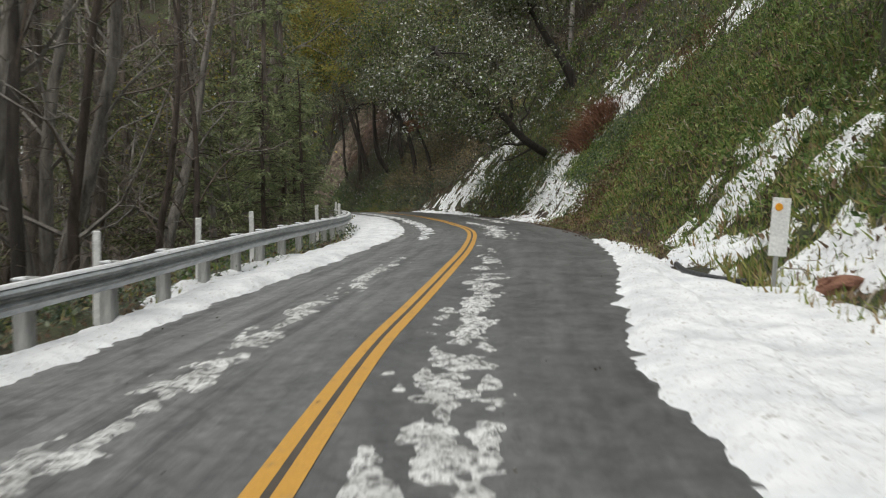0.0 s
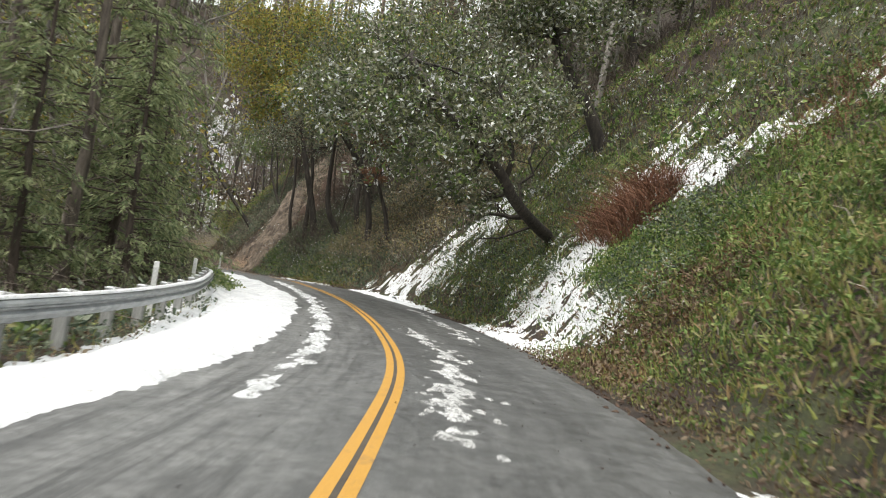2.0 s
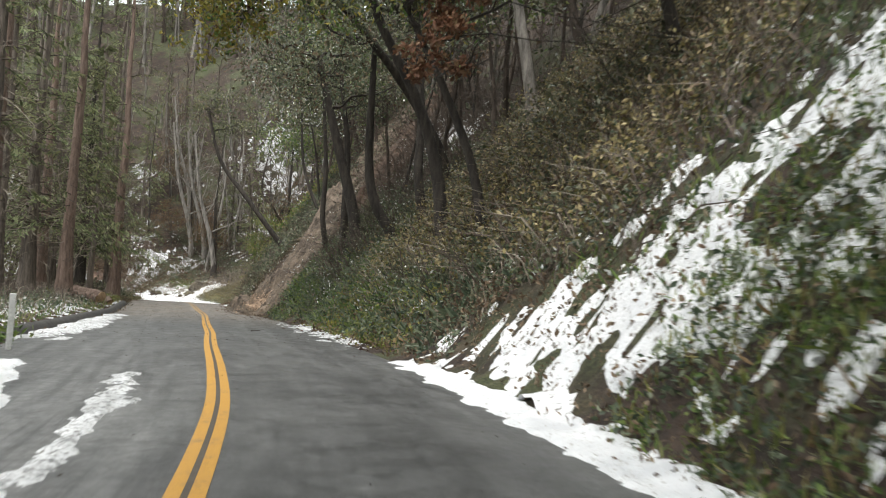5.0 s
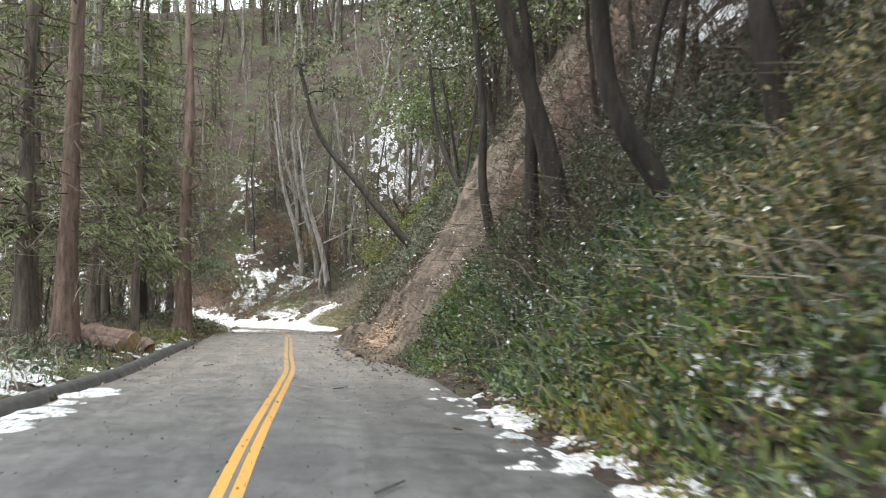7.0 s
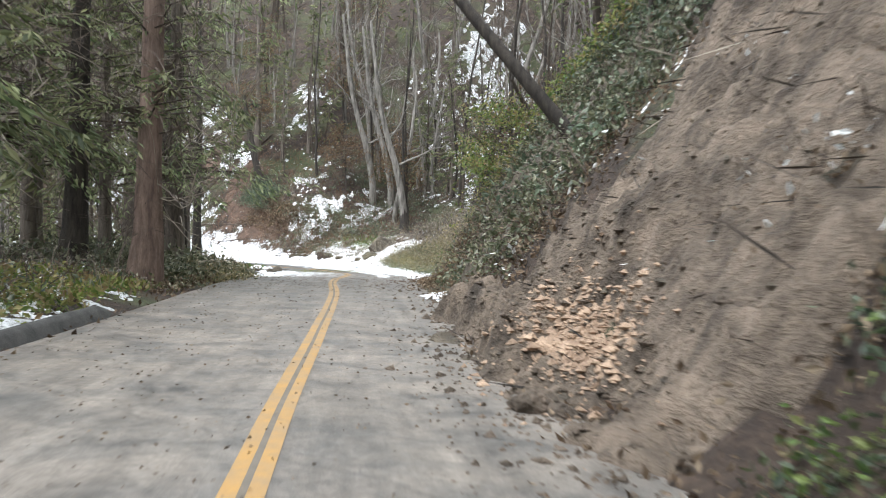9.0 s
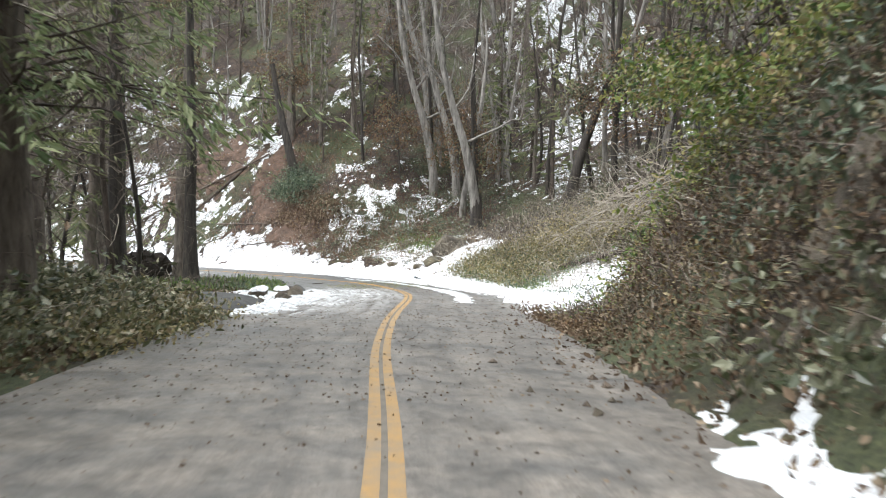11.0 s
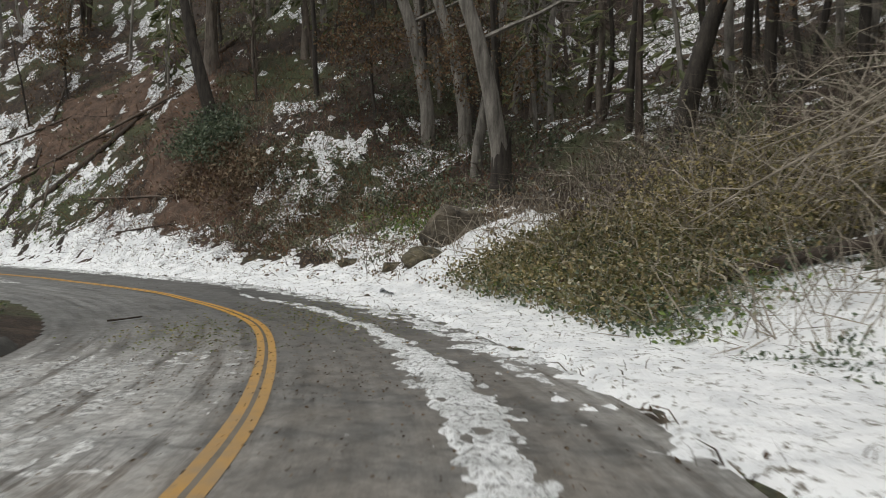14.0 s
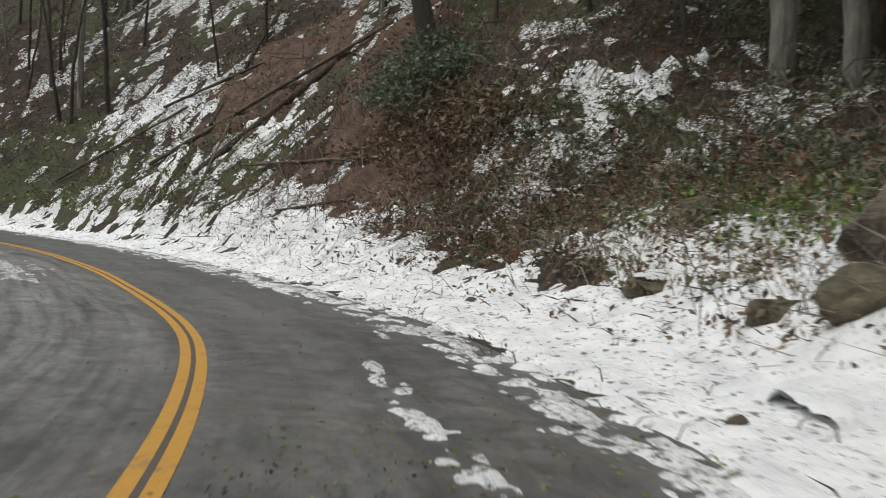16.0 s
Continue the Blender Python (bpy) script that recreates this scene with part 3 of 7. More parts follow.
def camber(s, d):
    return crossfall(s, d) - 0.012 * np.abs(d) + 0.012 * fractal(s, d, 2.5, 5)


def road_lift(s, d):
    edge = np.interp(s, *ROADR) + 0.12 * fractal(s, s * 0, 1.3, 7)
    over = np.maximum(d - edge, -3.75 - d)
    return camber(s, d) - 0.25 * smoothstep(over, 0.0, 0.35)


road = tagged(new("road", strip("road", -30, 300, 0.6, np.r_[-4.4, -4.1, np.arange(-3.9, 4.3, 0.3), 4.3, 4.6], road_lift, ASPHALT)),
              "worn grey two-lane asphalt mountain road, wet and muddy", "road", kind="structure")
for d0 in (-0.135, 0.025):
    tagged(new("centre_line", strip("centre_line", -20, 260, 0.4, np.linspace(d0, d0 + 0.11, 3), lambda s, d: camber(s, d) + 0.005, PAINT)),
           "worn yellow stripe of the double centre line", "road marking", "double yellow centre line", "structure")

tagged(new("centre_joint", strip("centre_joint", -20, 260, 0.4, np.linspace(-0.027, 0.027, 3), lambda s, d: camber(s, d) + 0.004, joint_material())), "dark sealed joint between the yellow stripes", "road marking", kind="structure")


def overlay(name, s0, s1, d0, d1, step, amount, thick, mat, label, category, seed, lumps=0.5, size=0.5, raise_by=0.0, on_road=False, bias=0.0, stretch=1.0, rough=0.0):
    """A layer that lies on the ground where amount(s, d) plus noise is positive, thinning to nothing at its ragged edge."""
    s, d = np.arange(s0, s1, step), np.arange(d0, d1, step)
    ss, dd = np.meshgrid(s, d, indexing="ij")
    x, y = place(ss, dd)
    if stretch > 1:
        grain = 0.9 * fractal(ss / stretch, dd, size * 0.5, seed, 4) + 0.55 * fractal(x, y, 0.3, seed + 13, 3) + 0.5 * fractal(x, y, 0.14, seed + 17, 2)
    else:
        grain = fractal(x, y, size, seed, 4) + 0.55 * fractal(x + dd, y - dd, 0.34, seed + 13, 2) + 0.4 * fractal(x - dd, y, 0.2, seed + 17, 2)
    ragged = amount(ss, dd) - bias + lumps * grain
    base = height_sd(ss.ravel(), dd.ravel(), x.ravel(), y.ravel()).reshape(x.shape)
    flat = road_z(ss) + road_lift(ss, dd)
    base = np.maximum(base, flat) if on_road else base
    z = base + raise_by + thick * np.tanh(2.2 * ragged.clip(-0.8, 2)) * (1 + 0.35 * fractal(x, y, 0.6, seed + 5)) + min(0.035, 0.35 * thick) * (fractal(x, y, 0.42, seed + 9, 3) + 0.7 * fractal(x, y, 0.15, seed + 29, 2))
    if rough:
        z = z + rough * smoothstep(ragged, 0.0, 0.8) * (0.45 * fractal(x + z, y - z, 0.45, seed + 51, 3) + fractal(x, y + z, 1.6, seed + 21, 4) + 0.6 * np.abs(fractal(x - z, y, 0.7, seed + 31, 3)) + 0.35 * fractal(z * 3 + dd, ss * 0.7, 0.5, seed + 41, 3))
    n = len(d)
    i = (np.arange(len(s) - 1)[:, None] * n + np.arange(n - 1)[None]).ravel()
    f = np.stack([i + 1, i + n + 1, i + n, i], 1)
    keep = (ragged.ravel()[f] > -0.12).any(1)
    f = f[keep]
    used = np.unique(f)
    back = np.zeros(x.size, int)
    back[used] = np.arange(len(used))
    me = mesh(name, np.stack([x, y, z], -1).reshape(-1, 3)[used], back[f], mat, None, True)
    return tagged(new(name, me), label, category, kind="stuff")


def spot(s0, d0, rs, rd, slant=0.0):
    """An oval area, positive inside; slant moves its middle along the road as it climbs."""
    return lambda s, d: 1 - np.sqrt(((s - s0 - slant * (d - d0)) / rs)**2 + ((d - d0) / rd)**2)


def either(*parts):
    return lambda s, d: np.max([p(s, d) for p in parts], 0)


def band(s0, s1, lo, hi, soft=0.6):
    """A strip along the road between offsets lo and hi, tables by s."""
    def f(s, d):
        a, b = np.interp(s, *lo), np.interp(s, *hi)
        return np.minimum(np.minimum(d - a, b - d) / soft, np.minimum(s - s0, s1 - s) / (2 * soft)).clip(-1, 1)
    return f


# ---- snow, slush and the slide ----
T = lambda *v: (list(v[::2]), list(v[1::2]))
overlay("shoulder_snow", -2, 30, 1.6, 7, 0.06, band(-4, 24, T(-4, 2.3, 8, 2.35, 12, 2.6, 16, 3.0, 20, 3.1, 24, 3.3), T(-4, 5.6, 8, 5.6, 12, 5.0, 13.4, 4.6, 14.4, 4.1, 16, 3.95, 20, 4.0, 24, 3.6), 0.6), 0.13, SNOW,
        "thick white snow bank along the road shoulder", "snow", 101, 0.2, 0.9, 0.0, True, 0.0, 2.5)
overlay("shoulder_snow", -2, 62, -6.5, -1.6, 0.07, band(-4, 58, T(-4, -3.8, 11, -3.9, 13.5, -4.5, 18, -4.7, 22, -4.1, 30, -4.1, 36, -5, 44, -6.2, 58, -5), T(-4, -2.9, 10, -3.0, 16, -2.8, 22, -2.6, 28, -2.35, 36, -2.1, 46, -1.75, 54, -2.2, 58, -2.8), 0.55), 0.12, SNOW,
        "ploughed white snow along the guardrail and verge", "snow", 111, 0.28, 0.7, 0.0, True, 0.0, 3.0)
overlay("slush_ridge", -2, 62, -2.2, 2.9, 0.05, either(
    band(4, 20, T(4, 0.5, 10, 0.5, 20, 0.4), T(4, 1.05, 10, 1.05, 16, 0.85, 20, 0.62), 0.35),
    band(24, 38, T(24, 0.5, 38, 0.7), T(24, 0.95, 32, 1.3, 38, 1.1), 0.6),
    band(2, 18, T(2, -1.65, 18, -1.5), T(2, -1.2, 18, -1.15), 0.35),    band(36, 48, T(36, 2.2, 48, 2.6), T(36, 2.5, 48, 2.9), 0.5)), 0.03, SLUSH, "grey slush left between the wheel tracks", "slush", 121, 1.05, 0.35, 0.0, True, 0.3, 3.0)
overlay("slush_ridge", 22, 60, -2.4, 0, 0.05, either(band(25, 57, T(25, -1.6, 40, -1.45, 57, -1.3), T(25, -1.3, 40, -1.1, 57, -0.95), 0.25)), 0.035, WETSNOW, "ridges of wet snow along the tyre tracks of the outer lane", "slush", 127, 0.95, 0.3, 0.0, True, 0.15, 4.0)
overlay("slope_snow", 6, 34, 3.6, 14, 0.12, either(lambda s, d: spot(17.5, 4.75, 2.6, 0.55)(s, d) + 0.45, lambda s, d: spot(12.6, 5.7, 2.2, 0.7)(s, d) + 0.4, spot(18.6, 5.9, 2.2, 1.3, 0.5), lambda s, d: spot(16.0, 6.9, 1.1, 0.9, 0.6)(s, d) + 0.2, spot(19.6, 6.6, 1.2, 0.9)), 0.2, LITTERED, "patchy snow on the green roadside slope", "snow", 131, 1.1, 0.8, bias=0.36)
overlay("slope_snow", 30, 62, 3.7, 17, 0.08, either(lambda s, d: spot(42.2, 5.6, 2.8, 1.9)(s, d) + 0.28, lambda s, d: spot(38.0, 5.1, 2.8, 0.9)(s, d) + 0.45, spot(40.2, 6.0, 1.6, 0.8), spot(42.8, 6.5, 2.2, 2.2, 0.5), spot(43.2, 9, 1.4, 2.0, 0.2), spot(43.4, 8.5, 1.6, 0.8, -1.5), lambda s, d: spot(40.6, 8.95, 2.6, 0.75, -1.5)(s, d) + 0.15, spot(38.9, 8.6, 1.2, 0.6, -0.6), spot(37.6, 9.6, 2.2, 0.9, -1.6), spot(33.6, 11, 2.2, 0.9, -2.0), lambda s, d: spot(36.2, 6.45, 1.3, 0.55)(s, d) + 0.15, spot(51.4, 9.6, 0.8, 0.9),
        spot(53, 5.0, 3.2, 1.6), spot(52.4, 6.8, 1.7, 1.6, -0.2), spot(55.5, 4.0, 4.5, 0.8)), 0.14, LITTERED, "broken snow chutes on the steep bank", "snow", 141, 1.15, 0.4, bias=0.36)
overlay("edge_snow", 36, 62, 3.0, 4.9, 0.1, either(band(34, 44.5, T(34, 3.8, 45, 3.7), T(34, 4.5, 40, 4.6, 45, 4.2), 0.5), band(50, 60, T(50, 3.6, 54, 3.2, 60, 3.2), T(50, 4.2, 54, 4.0, 60, 3.7), 0.5)), 0.08, SNOW, "low snow ridge along the road edge", "snow", 145, 0.5, 0.6, 0.0, True)
overlay("edge_snow", 64, 80, 2.4, 6.5, 0.09, either(lambda s, d: spot(70.5, 4.0, 5, 0.7)(s, d) + 0.25, spot(75.5, 3.6, 3, 0.7)), 0.05, WETSNOW, "thin broken snow at the foot of the bank", "snow", 151, 1.3, 0.4, 0.0, True, 0.4)
overlay("edge_snow", 62, 112, -8, -2.6, 0.1, either(band(62, 84, T(62, -7, 84, -6), T(62, -4.7, 84, -4.6), 0.8), band(62, 80, T(62, -3.7, 80, -3.7), T(62, -2.7, 80, -3.1), 0.5), spot(96, -5.0, 5, 0.7)), 0.05, WETSNOW, "thin broken snow along the verge", "snow", 161, 1.1, 0.5, 0.0, True, 0.2)
overlay("edge_snow", 100, 112, 2.2, 6, 0.09, spot(105.5, 3.2, 2.0, 0.7), 0.08, SNOW, "small snow heap under the bank", "snow", 171, 0.5, 0.5, 0.0, True)
overlay("bench_snow", 118, 205, 2.4, 13, 0.11, lambda s, d: 0.45 * smoothstep(s, 122.5, 125.5) * (1 - smoothstep(s, 150, 156)) * smoothstep(d, 3.6, 4.4) * (1 - smoothstep(d, 8.0, 10.0)) + np.minimum((d - 3.5 + 0.5 * fractal(s, d, 0.9, 183) + 0.35 * fractal(s / 4, d, 0.4, 184)) / 0.7, either(band(123.5, 143, T(123, 4.7, 127, 4.2, 131, 3.9, 136, 3.7, 143, 3.4), T(123, 5.6, 127, 6.5, 134, 9.5, 143, 7), 0.6), spot(134, 7, 9, 4.0), spot(141, 6.0, 7, 3.4), spot(127, 5.6, 5, 1.8), band(140, 200, T(140, 3.4, 150, 3.6, 158, 3.7, 200, 3.7), T(140, 9, 150, 7, 158, 6.4, 166, 6.0, 200, 5.2), 1.0),
        spot(152, 8.5, 5, 2.2))(s, d)), 0.12, LITTERED, "deep snow on the bench beside the bend", "snow", 181, 0.75, 0.55, 0.0, True, 0.12)
overlay("snow_tongue", 146, 152, 5.0, 11, 0.09, lambda s, d: spot(148.5, 7.8, 1.2, 2.5, 0.15)(s, d) + 0.35, 0.3, SNOW, "tongue of deep snow running up beside the boulder", "snow", 187, 0.5, 0.5)
overlay("verge_snow", 114, 150, -9, -2.4, 0.1, either(band(119.5, 136, T(119, -3.9, 124, -3.9, 128, -4.6, 136, -3.9), T(119, -3.1, 124, -2.8, 130, -2.8, 136, -3.3), 0.5), spot(130, -4.9, 3.4, 1.2), spot(122.5, -6.0, 3.0, 0.5)), 0.1, WETSNOW, "snow around dark rocks on the inside verge", "snow", 191, 1.0, 0.5, 0.0, True, 0.15)
overlay("slush_ridge", 126, 184, 1.2, 4.0, 0.05, either(band(127, 151, T(127, 1.6, 140, 1.75, 147, 1.65, 158, 1.7), T(127, 2.1, 136, 2.4, 142, 2.05, 150, 1.95, 158, 1.9), 0.25), band(136, 182, T(136, 2.95, 150, 2.9, 158, 2.8, 182, 3.0), T(136, 3.5, 150, 3.5, 182, 3.5), 0.7)), 0.04, WETSNOW, "continuous ridge of churned snow between the wheel tracks of the bend", "slush", 207, 1.15, 0.3, 0.0, True, 0.24, 3.0)
overlay("slush_ridge", 118, 205, -3.6, 3.4, 0.065, either(
    band(120, 139, T(120, -3.2, 130, -3.3, 139, -3.4), T(120, -2.4, 130, -1.0, 139, -1.0), 1.1),    band(160, 200, T(160, -2.6, 200, -2.4), T(160, -1.2, 200, -1), 0.8)), 0.018, SLUSH, "thin tyre-marked slush on the bend", "slush", 201, 1.6, 0.28, 0.0, True, 0.75, 16.0)
overlay("slope_snow", 156, 215, 4.4, 40, 0.17, either(lambda s, d: spot(165.5, 5.9, 6.5, 1.7)(s, d) + 0.45, lambda s, d: spot(182, 10.7, 5.5, 2.4)(s, d) + 0.3, spot(174.5, 8.8, 6, 1.3, -1.0), spot(180, 6.4, 8, 1.2), spot(180, 19, 4, 4, 0.4), spot(193, 14, 4, 5), spot(171, 22, 2, 5, 0.5), spot(160, 10.5, 4, 3.5, 0.2), spot(157, 15, 4, 4), spot(174, 12, 5, 3), spot(188, 18, 8, 6), spot(180, 8, 10, 3.5), spot(164, 14, 2.0, 3.5, 0.2)), 0.12, DUSTING, "snow patches on the far wooded hillside", "snow", 211, 1.4, 0.8, bias=0.72)
overlay("slope_snow", 160, 192, 4.6, 17, 0.14, either(lambda s, d: spot(183, 10.4, 4.2, 1.9)(s, d) + 0.25, lambda s, d: spot(166, 5.9, 5.0, 0.9)(s, d) + 0.35, spot(174.5, 9.0, 3.2, 1.0, -0.9), spot(160.5, 12.5, 2.4, 3.0), lambda s, d: spot(173, 14.3, 1.2, 0.7)(s, d) + 0.3, spot(178, 7.2, 4, 0.8)), 0.14, LITTERED, "white snow patches strewn with twigs on the brown bank", "snow", 217, 1.4, 0.5, bias=0.55)
overlay("slope_snow", 140, 165, 9, 46, 0.22, either(spot(150, 20, 5, 3), spot(155, 28, 5, 6), spot(147, 33, 6, 8), spot(160, 38, 8, 8), spot(143, 24, 3, 4)), 0.12, DUSTING, "snow patches among the trees of the side valley", "snow", 221, 1.3, 0.5, bias=0.55)
overlay("slope_snow", 62, 112, 5, 24, 0.16, either(spot(80, 6.6, 3, 1.4), spot(84, 8, 3, 1.4), spot(86, 11, 5, 2.5), spot(100, 10, 4, 4), spot(104, 14, 5, 5), spot(72, 15, 6, 4)), 0.08, SNOW, "thin snow patches among the ivy", "snow", 231, 1.2, 0.6, bias=0.7)
NEAR, FAR = T(2, 88.4, 3.6, 87.6, 5.4, 89.0, 8, 91.6, 12, 96.0, 15, 99.5), T(2, 101.5, 2.6, 100.5, 3.3, 97.5, 4.1, 95.6, 5.3, 96.6, 6.8, 98.4, 10, 102, 15, 107)
slide = overlay("landslide", 84, 110, 1.7, 17, 0.1, lambda s, d: np.minimum(np.minimum(s - np.interp(d, *NEAR), np.interp(d, *FAR) - s) / 1.3, np.minimum((d - 2.2) / 0.5, (14 - d) / 2)).clip(-1, 1), 0.26, SOIL,
                "fresh landslide of tan soil spilling onto the road", "landslide", 241, 0.8, 1.0, 0.0, True, 0.1, 1.0, 0.6)
slide["kind"] = "structure"
overlay("rock_outcrop", 98, 111, 2.9, 9, 0.1, spot(104.5, 5.4, 4.0, 2.2), 0.35, ROCKM, "dark rock outcrop beside the slide", "rock face", 261, 0.8, 1.0, 0.0, True, 0.1, rough=0.6)
overlay("bare_soil", 84, 98, 6.5, 15, 0.12, spot(90.6, 9.6, 2.6, 3.2, 1.3), 0.3, BARE, "torn brown soil at the edge of the slide", "bank", 277, 0.8, 1.0, rough=0.35)
overlay("bare_soil", 87, 99, 6.5, 15, 0.12, either(spot(92.4, 9.8, 1.3, 1.1, 1.0), spot(94.6, 12.2, 1.6, 1.2, 1.0), spot(90.6, 7.6, 0.9, 0.8, 0.8)), 0.3, BARE, "dark torn sod lying on the slide", "bank", 279, 1.0, 0.8, 0.25, rough=0.35)
overlay("bare_soil", 160, 185, 6, 16, 0.16, either(spot(164.6, 8.2, 3.6, 1.7, 0.3), spot(169.5, 10.5, 2.0, 4.2, 0.5), spot(177, 12, 3, 3)), 0.2, BARE, "red-brown bare soil of the far bank", "bank", 281, 0.8, 0.9, rough=0.2)


from mathutils.bvhtree import BVHTree


def rubble(name, label, spots, mat, seed, on=None):
    """Loose broken clods: rows of (count, s0, d0, spread along, spread across, size)."""
    r = np.random.RandomState(seed)
    h = Heap()
    tree = BVHTree.FromPolygons([v.co for v in on.data.vertices], [p.vertices for p in on.data.polygons]) if on else None
    corner = np.array([(1, 0, 0), (0, 1, 0), (-1, 0, 0), (0, -1, 0), (0, 0, 1), (0, 0, -1.0)])
    tri = np.array([(0, 1, 4), (1, 2, 4), (2, 3, 4), (3, 0, 4), (1, 0, 5), (2, 1, 5), (3, 2, 5), (0, 3, 5)])
    for n, s0, d0, ls, ld, size in spots:
        s, d = s0 + r.normal(size=n) * ls, d0 + r.normal(size=n) * ld
        x, y = place(s, d)
        z = np.maximum(height_sd(s, d, x, y), road_z(s) + road_lift(s, d))
        if tree:
            for k in range(n):
                hit = tree.ray_cast(Vector((x[k], y[k], z[k] + 5)), Vector((0, 0, -1)))[0]
                z[k] = max(z[k], hit.z) if hit else z[k]
        big = size * (0.3 + r.gamma(1.2, 0.6, n)).clip(0, 2.4)
        v = corner[None] * (r.uniform(0.6, 1.3, (n, 6, 3))) * big[:, None, None] + r.normal(size=(n, 6, 3)) * 0.18 * big[:, None, None]
        a = r.rand(n) * 6.28
        c, k = np.cos(a)[:, None], np.sin(a)[:, None]
        v = np.stack([v[..., 0] * c - v[..., 1] * k, v[..., 0] * k + v[..., 1] * c, v[..., 2] * 0.7], -1)
        v += np.stack([x, y, z + big * 0.12], 1)[:, None]
        h.add(v.reshape(-1, 3), (np.arange(n)[:, None, None] * 6 + tri[None]).reshape(-1, 3))
    return tagged(new(name, h.mesh(name, [mat])), label, "debris", kind="stuff")


rubble("slide_rubble", "broken clods and stones strewn over the slide and road edge", [(900, 93, 3.2, 3.0, 0.6, 0.035), (900, 94.2, 6.5, 1.6, 2.2, 0.028), (700, 96.5, 10, 1.2, 2.4, 0.03), (700, 92, 2.3, 3.8, 0.5, 0.028), (300, 104, 2.7, 6, 0.5, 0.03)], SOIL, 291, slide)
rubble("slide_rubble", "dark stones lying in the slide", [(220, 93.4, 3.4, 2.6, 0.7, 0.035), (90, 96, 9, 1.4, 3, 0.035), (160, 105, 4.2, 3.5, 1.2, 0.07)], ROCKM, 292, slide)
rubble("gravel_edge", "small stones and soil crumbs along the foot of the bank", [(400, 45, 4.2, 6, 0.3, 0.03), (400, 30, 3.7, 6, 0.3, 0.028), (300, 72, 3.8, 6, 0.4, 0.03), (500, 121, 4.0, 3.5, 0.6, 0.03)], BARE, 293)
rubble("clay_heap", "crumbled bright orange clay at the foot of the slide", [(2600, 91.9, 3.1, 0.7, 0.24, 0.034), (500, 92.3, 2.8, 1.3, 0.4, 0.028)], ORANGE, 294, slide)


# ---- things by the road ----
def zat(x, y):
    return float(height([x], [y])[0])


def at_sd(s, d):
    x, y = place(s, d)
    return float(x), float(y)


def box(size, mid=(0, 0, 0), bevel=0.01):
    bm = bmesh.new()
    bmesh.ops.create_cube(bm, size=1)
    bmesh.ops.scale(bm, vec=size, verts=bm.verts)
    if bevel:
        bmesh.ops.bevel(bm, geom=list(bm.edges), offset=min(bevel, min(size) * 0.4), segments=1, affect="EDGES")
    bmesh.ops.translate(bm, vec=mid, verts=bm.verts)
    return bm


def solid(name, bm, mat):
    me = bpy.data.meshes.new(name)
    bm.to_mesh(me)
    bm.free()
    me.materials.append(mat)
    return me


def rail_d(s):
    return float(np.interp(s, [-12, 8, 10.4, 14.4, 18, 26, 36, 44, 48], [-3.45, -3.55, -3.65, -3.9, -4.1, -4.2, -4.2, -4.5, -5.1]))


def rail_z(s):
    return float(road_z(s) + crossfall(np.array(s), np.array(rail_d(s))))


# guardrail: a W-section beam on posts with blocks
rail = thing("guardrail", (*at_sd(0, -3.6), 0), "galvanised steel guardrail with snow lying along its top", "guardrail")
base = Vector(rail.location)
prof = [(-0.02, 0.155), (0.0, 0.15), (0.04, 0.11), (0.08, 0.075), (0.08, 0.045), (0.02, 0.012), (0.02, -0.012), (0.08, -0.045), (0.08, -0.075), (0.04, -0.11), (0.0, -0.15), (-0.02, -0.155)]
prof = prof + [(a - 0.012, b * 0.97) for a, b in prof[::-1]]
ss = np.arange(-10, 47.6, 0.8)
ring = []
for s in ss:
    x, y = at_sd(s, rail_d(s))
    nx, ny = np.interp(s, CS, CN[:, 0]), np.interp(s, CS, CN[:, 1])
    z = rail_z(s) + 0.585
    ring.append([(x + nx * a - base.x, y + ny * a - base.y, z + b) for a, b in prof])
ring = np.array(ring)
k = len(prof)
i, j = np.arange(len(ss) - 1)[:, None] * k, np.arange(k)[None]
part("beam", mesh("beam", ring.reshape(-1, 3), np.stack([i + j, i + (j + 1) % k, i + k + (j + 1) % k, i + k + j], -1).reshape(-1, 4), STEEL), rail, "ribbed galvanised beam")
cap = []
for s in ss:
    x, y = at_sd(s, rail_d(s))
    nx, ny = np.interp(s, CS, CN[:, 0]), np.interp(s, CS, CN[:, 1])
    h = 0.008 + 0.012 * max(0.0, math.sin(s * 1.7) + math.sin(s * 0.61) - 0.5)
    cap.append([(x + nx * a - base.x, y + ny * a - base.y, rail_z(s) + 0.735 + b) for a, b in ((-0.05, -0.01), (-0.045, h * 0.7), (-0.01, h), (0.03, h * 0.5), (0.045, -0.03))])
cap = np.array(cap)
i, j = np.arange(len(ss) - 1)[:, None] * 5, np.arange(4)[None]
part("snow_cap", mesh("snow_cap", cap.reshape(-1, 3), np.stack([i + j, i + j + 1, i + 6 + j, i + 5 + j], -1).reshape(-1, 4), SNOW, None, True), rail, "strip of snow on the beam")
post_me, block_me = solid("post", box((0.15, 0.2, 1.15), (0, 0, 0.12), 0.012), POSTG), solid("block", box((0.14, 0.16, 0.34), (0, 0, 0.56), 0.01), POSTG)
post_cap = solid("post_cap", box((0.15, 0.2, 0.035), (0, 0, 0.71), 0.012), SNOW)
